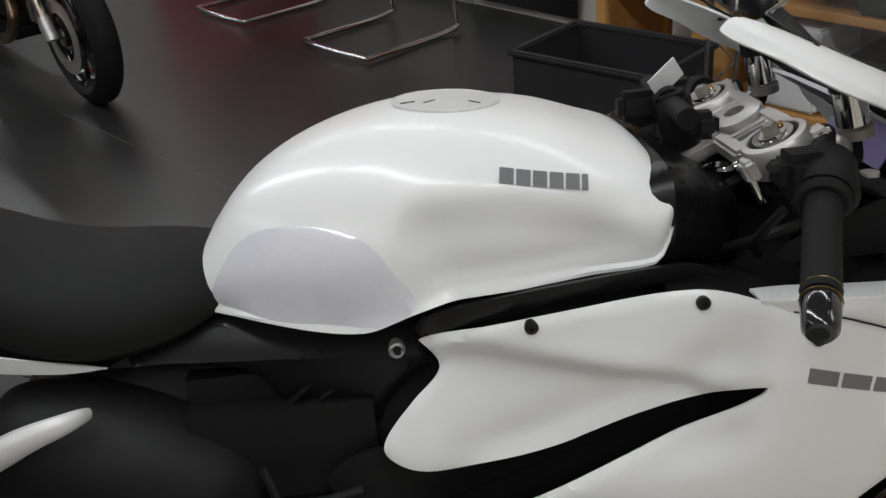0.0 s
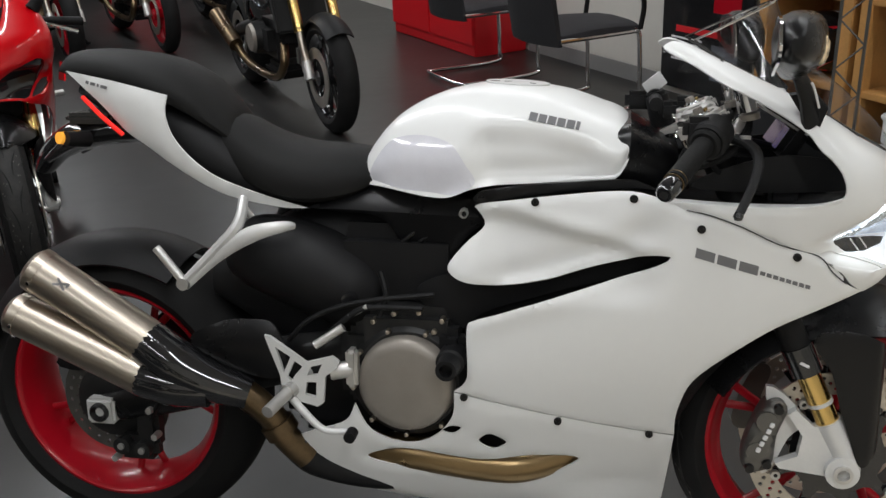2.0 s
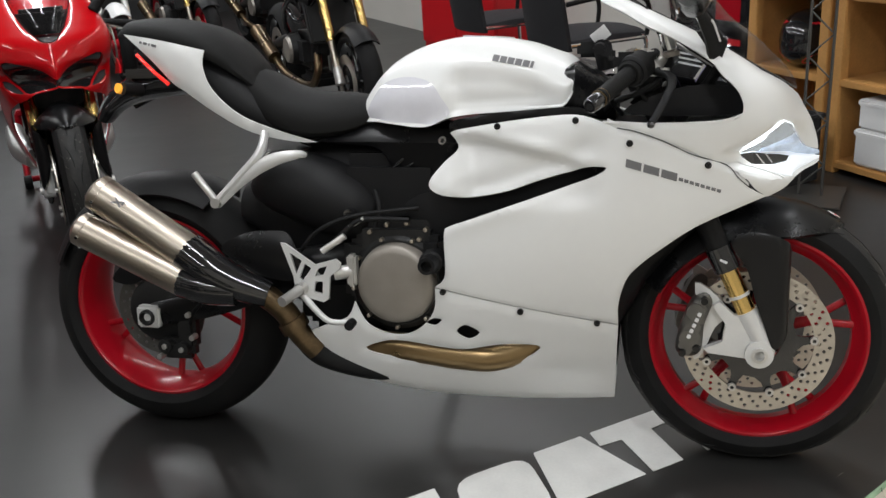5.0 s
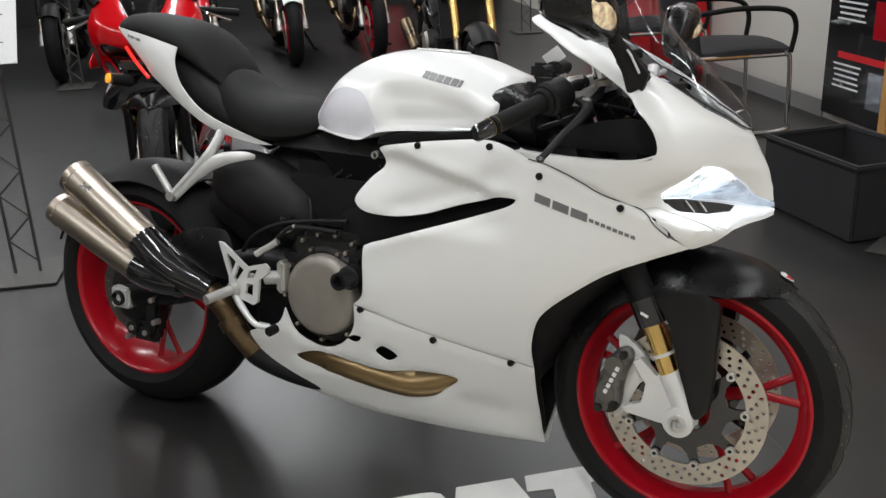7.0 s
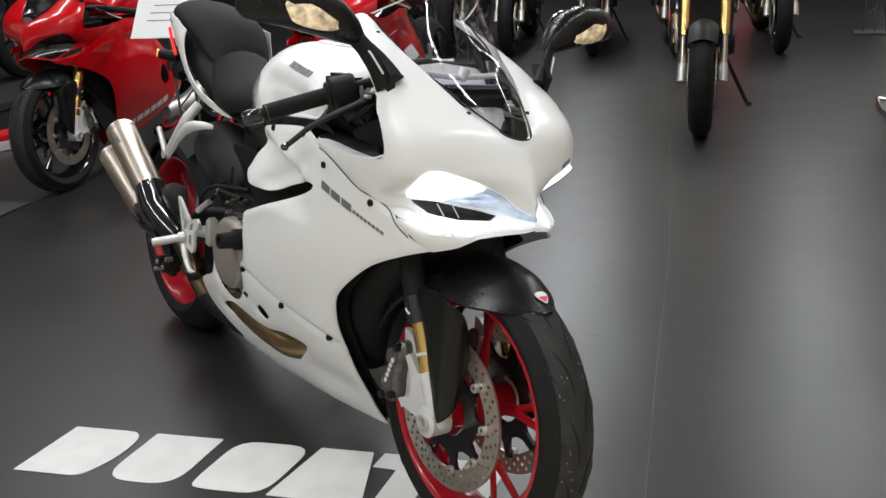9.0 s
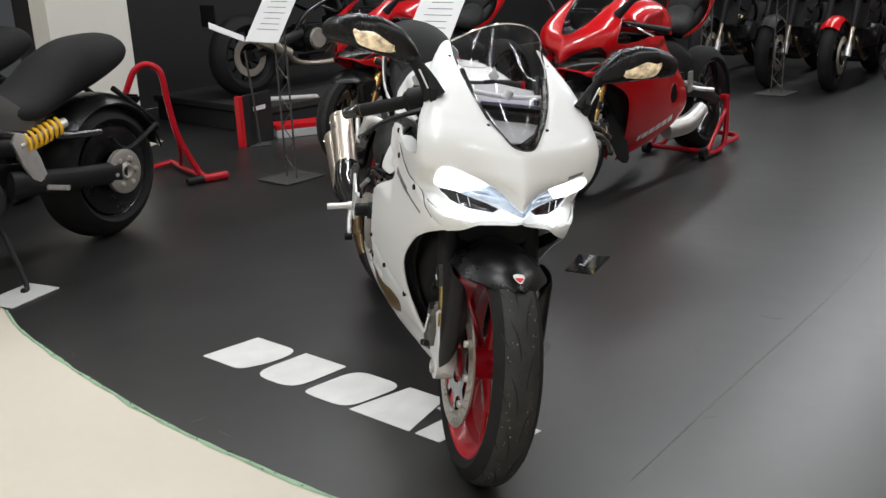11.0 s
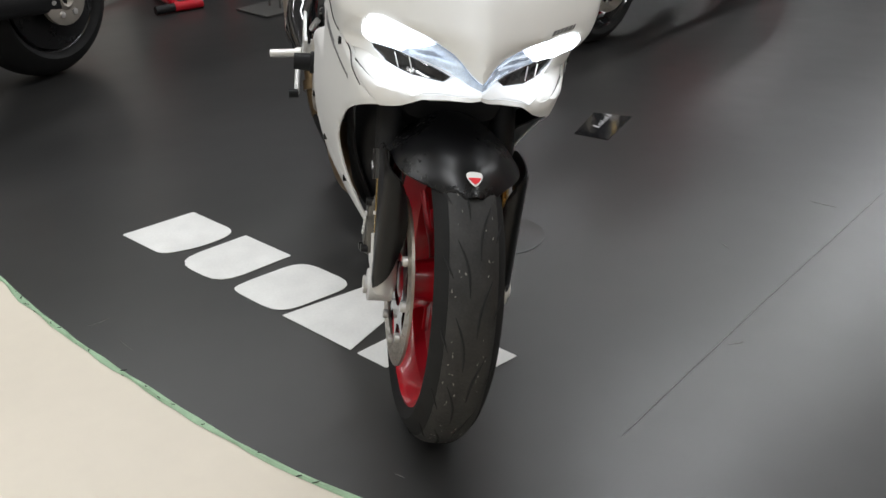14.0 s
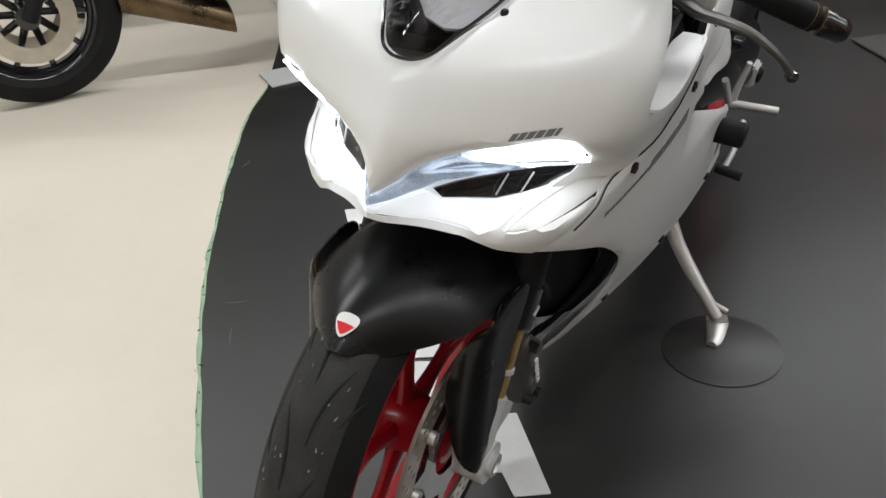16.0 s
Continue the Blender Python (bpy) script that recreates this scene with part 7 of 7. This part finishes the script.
def cabinet(name, label, cat, m, sx, sy, sz, mat, doors=2):
    c = empty(name, m, label, cat)
    part("body", box(sx, sy, sz, (0, 0, sz / 2), 0.006), mat, c)
    for k in range(doors):
        d = part("door", box(sx / doors - 0.012, 0.018, sz - 0.10, (-sx / 2 + sx / doors * (k + 0.5), -sy / 2 - 0.010, sz / 2 + 0.03), 0.004), mat, c)
        part("handle", box(0.012, 0.015, 0.10, (-sx / 2 + sx / doors * (k + (0.85 if k % 2 == 0 else 0.15)), -sy / 2 - 0.026, sz * 0.6), 0.004), M["chrome"], d)
    return c


cabinet("red_cabinet", "tall glossy red storage cabinet against the wall", "cabinet", hall(-4.60, 3.24, 0.004, 0), 1.35, 0.42, 1.5, M["red_panel"])
# poster board leaning at the wall
pb = empty("poster_board", hall(-2.06, 3.435, 0.05), "black poster board with red headings and small pictures", "poster")
part("board", box(0.70, 0.02, 1.55, (0, 0, 0.775), 0.004), M["black_gloss"], pb)
rng = random.Random(7)
for j in range(4):
    z = 1.42 - 0.36 * j
    part("heading", box(0.50, 0.002, 0.035, (0.02, -0.0115, z), 0), M["badge_red"], pb)
    for k in range(5):
        part("text_line", box(0.26 - 0.05 * rng.random(), 0.002, 0.010, (-0.14, -0.0115, z - 0.05 - 0.03 * k), 0), M["paper"], pb)
    part("picture", box(0.20, 0.002, 0.19, (0.16, -0.0115, z - 0.15), 0), M["lamp_glass"] if j % 2 else M["rim_red"], pb)


def shelf(m, w, label):
    s = empty("shelf", m, label, "shelf", "pine shelves")
    for x in (-w / 2, w / 2):
        for y in (-0.20, 0.20):
            part("post", box(0.055, 0.045, 1.9, (x, y, 0.95), 0.004), M["pine"], s)
        part("side_board", box(0.018, 0.36, 1.85, (x, 0, 0.97), 0.003), M["pine"], s)
    for z in (0.04, 0.40, 0.76, 1.12, 1.48):
        part("board", box(w - 0.02, 0.44, 0.03, (0, 0, z), 0.004), M["pine"], s)
    return s


shelf(hall(-0.97, 3.18, 0.004), 0.44, "narrow pine shelf holding helmets")
shelf(hall(-0.14, 3.18, 0.004), 1.05, "open pine shelf with boxes and gear")


def helmet(m, mat, label):
    """A full-face helmet: egg-shaped shell with a chin bar, dark visor and coloured flashes."""
    h = empty("helmet", m, label, "helmet", "helmets")

    def egg(a, z):
        t = (z - 0.13) / 0.13
        r = 0.125 * math.sqrt(max(1 - abs(t) ** 2.6, 0.004))
        front = 1.22 + 0.16 * bell(z, 0.06, 0.05)
        return (r * (front if math.cos(a) > 0 else 1.12) * math.cos(a), r * math.sin(a), z)
    part("shell", loft([[egg(q, z) for q in np.linspace(0, 2 * math.pi, 32, False)] for z in np.linspace(0.012, 0.2585, 18)]), mat, h)
    part("visor", panel([(-0.95, 0.115), (0.95, 0.115), (0.90, 0.185), (0.4, 0.196), (-0.4, 0.196), (-0.90, 0.185)], egg, 0.003, 0.05, 0.002, 2, heart=(0, 0, 0.12), proud=0.003), M["black_gloss"], h, "dark visor")
    for s in (-1, 1):
        part("flash", panel([(s * 0.35, 0.03), (s * 1.5, 0.035), (s * 2.2, 0.075), (s * 1.2, 0.085), (s * 0.5, 0.06)], egg, 0.001, 0.06, 0.0005, 3, heart=(0, 0, 0.12), proud=0.0015), M["badge_red"], h)
        part("top_flash", panel([(s * 0.5, 0.212), (s * 1.6, 0.205), (s * 2.0, 0.165), (s * 1.3, 0.185)], egg, 0.001, 0.06, 0.0005, 3, heart=(0, 0, 0.12), proud=0.0015), M["badge_red"], h)
    part("chin_vent", panel([(-0.30, 0.055), (0.30, 0.055), (0.22, 0.085), (-0.22, 0.085)], egg, 0.002, 0.05, 0.001, 2, heart=(0, 0, 0.12), proud=0.002), M["groove"], h)
    return h


helmet(hall(-0.97, 3.10, 0.419, -70), M["black_gloss"], "black full-face helmet on the shelf")
helmet(hall(-0.97, 3.06, 0.779, -70), M["helmet_white"], "white full-face helmet with red flashes on the shelf")
helmet(hall(-0.32, 3.10, 0.419, -70), M["black_gloss"], "black helmet on the shelf")
for k, (u, z, mat, sx, sz) in enumerate(((-0.42, 0.059, "paper", 0.26, 0.16), (-0.42, 0.220, "paper", 0.24, 0.13), (-0.05, 0.059, "mesh_fabric", 0.34, 0.22), (0.0, 0.419, "mesh_fabric", 0.40, 0.12), (-0.35, 0.779, "mesh_fabric", 0.30, 0.16), (0.1, 0.779, "yellow", 0.25, 0.03))):
    bx = empty("storage_box", hall(u, 3.12, z + 0.004), "pale cardboard box on the shelf" if mat == "paper" else "dark folded gear on the shelf", "box")
    part("body", box(sx, 0.30, sz, (0, 0, sz / 2), 0.012), M[mat], bx)
    part("lid", box(sx + 0.01, 0.31, 0.03, (0, 0, sz - 0.018), 0.008), M[mat], bx)
# open black crate before the shelves
cr = empty("crate", hall(-0.85, 2.60, 0.004, 6), "open black plastic crate on the floor", "crate")
for nm, sx, sy, x, y in (("side", 0.56, 0.012, 0, -0.19), ("side", 0.56, 0.012, 0, 0.19), ("end", 0.012, 0.37, -0.275, 0), ("end", 0.012, 0.37, 0.275, 0)):
    part(nm, box(sx, sy, 0.29, (x, y, 0.15), 0.004), M["mesh_fabric"], cr)
part("bottom", box(0.54, 0.37, 0.01, (0, 0, 0.010), 0.002), M["mesh_fabric"], cr)
part("rim", join(box(0.59, 0.03, 0.02, (0, -0.195, 0.29), 0.006), box(0.59, 0.03, 0.02, (0, 0.195, 0.29), 0.006), box(0.03, 0.39, 0.02, (-0.28, 0, 0.29), 0.006), box(0.03, 0.39, 0.02, (0.28, 0, 0.29), 0.006)), M["mesh_fabric"], cr)
# display platform and panel
lf = empty("display_platform", hall(-3.0, -3.62, 0.004), "low black display platform with red edges", "platform")
part("deck", box(2.4, 1.4, 0.05, (0, 0, 0.175), 0.006), M["black_wall"], lf)
part("side_skirt", box(2.36, 1.36, 0.15, (0, 0, 0.075), 0.005), M["black_wall"], lf)
part("red_edge", box(1.15, 0.012, 0.025, (-0.62, 0.707, 0.175), 0.003), M["red_panel"], lf)
part("foot_rail", box(1.15, 0.02, 0.035, (-0.62, 0.70, 0.018), 0.004), M["red_panel"], lf)
part("front_panel", box(1.12, 0.012, 0.085, (-0.62, 0.690, 0.095), 0.003), M["stand_grey"], lf)
for x, w in ((-0.25, 0.22), (-0.52, 0.20), (-0.80, 0.24)):
    part("tread_plate", box(w, 0.20, 0.012, (x, 0.55, 0.207), 0.003), M["alu"], lf)
part("tread_plate", box(0.40, 0.13, 0.012, (0, 0, 0), 0.003, pose(0.76, 0.53, 0.207, 0, 0, 142)), M["alu"], lf, "bright ribbed tread plate")
for k in range(5):
    part("tread_rib", box(0.38, 0.008, 0.006, (0, 0, 0), 0.002, pose(0.76, 0.53, 0.215, 0, 0, 142) @ pose(0, -0.048 + 0.024 * k, 0)), M["silver_paint"], lf)
sp = empty("platform_step", pose(-3.30, 0, 0.004, 0, 0, 12), "low pale step with a red edge before the platform", "step")
part("step_board", box(0.20, 0.56, 0.058, (-0.11, 0.0, 0.031), 0.004), M["silver_paint"], sp)
part("red_edge", box(0.20, 0.56, 0.032, (-0.115, 0.0, 0.077), 0.004), M["red_panel"], sp)
dp = empty("sign_board", hall(-1.605, -2.755, 0.004, 101), "dark standing sign board with a red edge", "sign")
part("panel", box(0.045, 0.32, 0.35, (0, 0.0, 0.175), 0.006), M["dark_metal"], dp)
part("red_edge", box(0.05, 0.035, 0.355, (0.002, -0.165, 0.1775), 0.004), M["red_panel"], dp)
part("mark", box(0.002, 0.13, 0.03, (0.0235, 0.02, 0.25), 0), M["paper"], dp)
scrambler(hall(-2.15, -3.52, 0.204, 180))
lp = empty("label_pole", Matrix.Identity(4), "thin grey pole with a slanted white label strip", "sign")
part("rod", tube([(-3.10, -0.40, 0.006), (-3.10, -0.42, 0.33), (-3.10, -0.447, 0.654)], 0.007, 8, 3), M["stand_grey"], lp)
part("label_strip", box(0.335, 0.045, 0.006, (0, 0, 0), 0.002, pose(-3.10, -0.552, 0.782, 0, 0, 90) @ pose(0, 0, 0, 62, 0, 0) @ pose(0, 0, 0, 0, 0, 0) @ pose(0, 0, 0, 0, 49, 0)), M["paper"], lp, "white label strip")
part("rod_foot", box(0.14, 0.14, 0.006, (-3.10, -0.40, 0.007), 0.002), M["stand_grey"], lp)


bn = empty("banner", hall(U0 + 0.02, 1.80, 0.10), "tall red banner with a pale shield on the far wall", "banner")
part("cloth", box(0.012, 0.62, 1.7, (0, 0, 0.85), 0.003), M["red_panel"], bn)
part("shield", panel([(-0.10, 0.40), (0.10, 0.40), (0.10, 0.28), (0.0, 0.17), (-0.10, 0.28)], lambda a, b: (0.0085, a, b), 0.002, 0.05, 0.0005, 2, heart=(-1, 0, 0.3)), M["paper"], bn)


# ---- the motorcycles ----
superbike(pose(0, 0.021, 0.004, -9.2, 0, 0), "pearl white sport motorcycle with red wheels leaning on its stand", M["white"], M["rim_red"], True)
for u, v in ((-2.975, -0.10), (-2.87, -1.57)):
    superbike(hall(u, v, 0.004), "bright red sport motorcycle with gold fork on a paddock stand", M["red_paint"], M["black_gloss"], False)
    paddock_stand(hall(u - 0.02, v, 0.004))
naked_bike(hall(-4.19, 1.52, 0.004, 0), "black naked motorcycle with gold fork tubes", M["black_gloss"], M["gold"], M["black_gloss"], M["black_plastic"])
cruiser(hall(0.25, -1.62, 0.004, 16), "black power cruiser with wide seat and yellow spring")
cruiser(hall(0.2, -2.63, 0.004, 16), "black power cruiser with wide seat")
up = empty("paddock_stand", Matrix.Identity(4), "red tubular paddock stand propped upright on dark floor", "paddock stand", "paddock stands")
part("loop", tube([(-2.12, -1.32, 0.05), (-2.10, -1.20, 0.38), (-2.10, -1.10, 0.62), (-2.10, -1.055, 0.685), (-2.10, -0.992, 0.705), (-2.10, -0.935, 0.67), (-2.10, -0.918, 0.60), (-2.10, -0.905, 0.46), (-2.10, -0.870, 0.27), (-2.10, -0.785, 0.075), (-2.085, -0.745, 0.035)], 0.018, 12, 5), M["rim_red"], up)
part("floor_tube", tube([(-2.62, -0.97, 0.03), (-2.35, -0.87, 0.03), (-2.07, -0.735, 0.03)], 0.017, 10, 3), M["rim_red"], up)
part("brace", tube([(-2.10, -0.885, 0.33), (-2.22, -0.88, 0.17), (-2.45, -0.905, 0.035)], 0.012, 10, 3), M["rim_red"], up)
part("foot_tube", tube([(-2.05, -0.755, 0.03), (-2.115, -0.620, 0.03)], 0.025, 14, 0), M["rim_red"], up)
part("roller", tube([(-2.06, -0.735, 0.030), (-2.00, -0.845, 0.030)], 0.022, 14, 0), M["black_plastic"], up)
part("rear_tube", tube([(-2.62, -0.97, 0.03), (-2.12, -1.32, 0.04)], 0.016, 10, 0), M["rim_red"], up)
ROW = ((-1.42, "black_gloss", "black_plastic", "black_gloss", "black_plastic"), (-0.80, "red_paint", "black_plastic", "black_gloss", "black_plastic"), (-0.27, "red_paint", "black_plastic", "black_gloss", "red_paint"),
       (0.46, "white", "alu", "rim_red", "white"), (1.15, "black_gloss", "gold", "rim_red", "black_plastic"), (1.95, "silver_paint", "black_plastic", "black_gloss", "silver_paint"))
for v, a, b, c, d in ROW:
    naked_bike(hall(-7.07, v, 0.004, 4), {"red_paint": "red", "white": "white", "silver_paint": "grey", "black_gloss": "black"}[a] + " naked motorcycle parked in the back row", M[a], M[b], M[c], M[d])
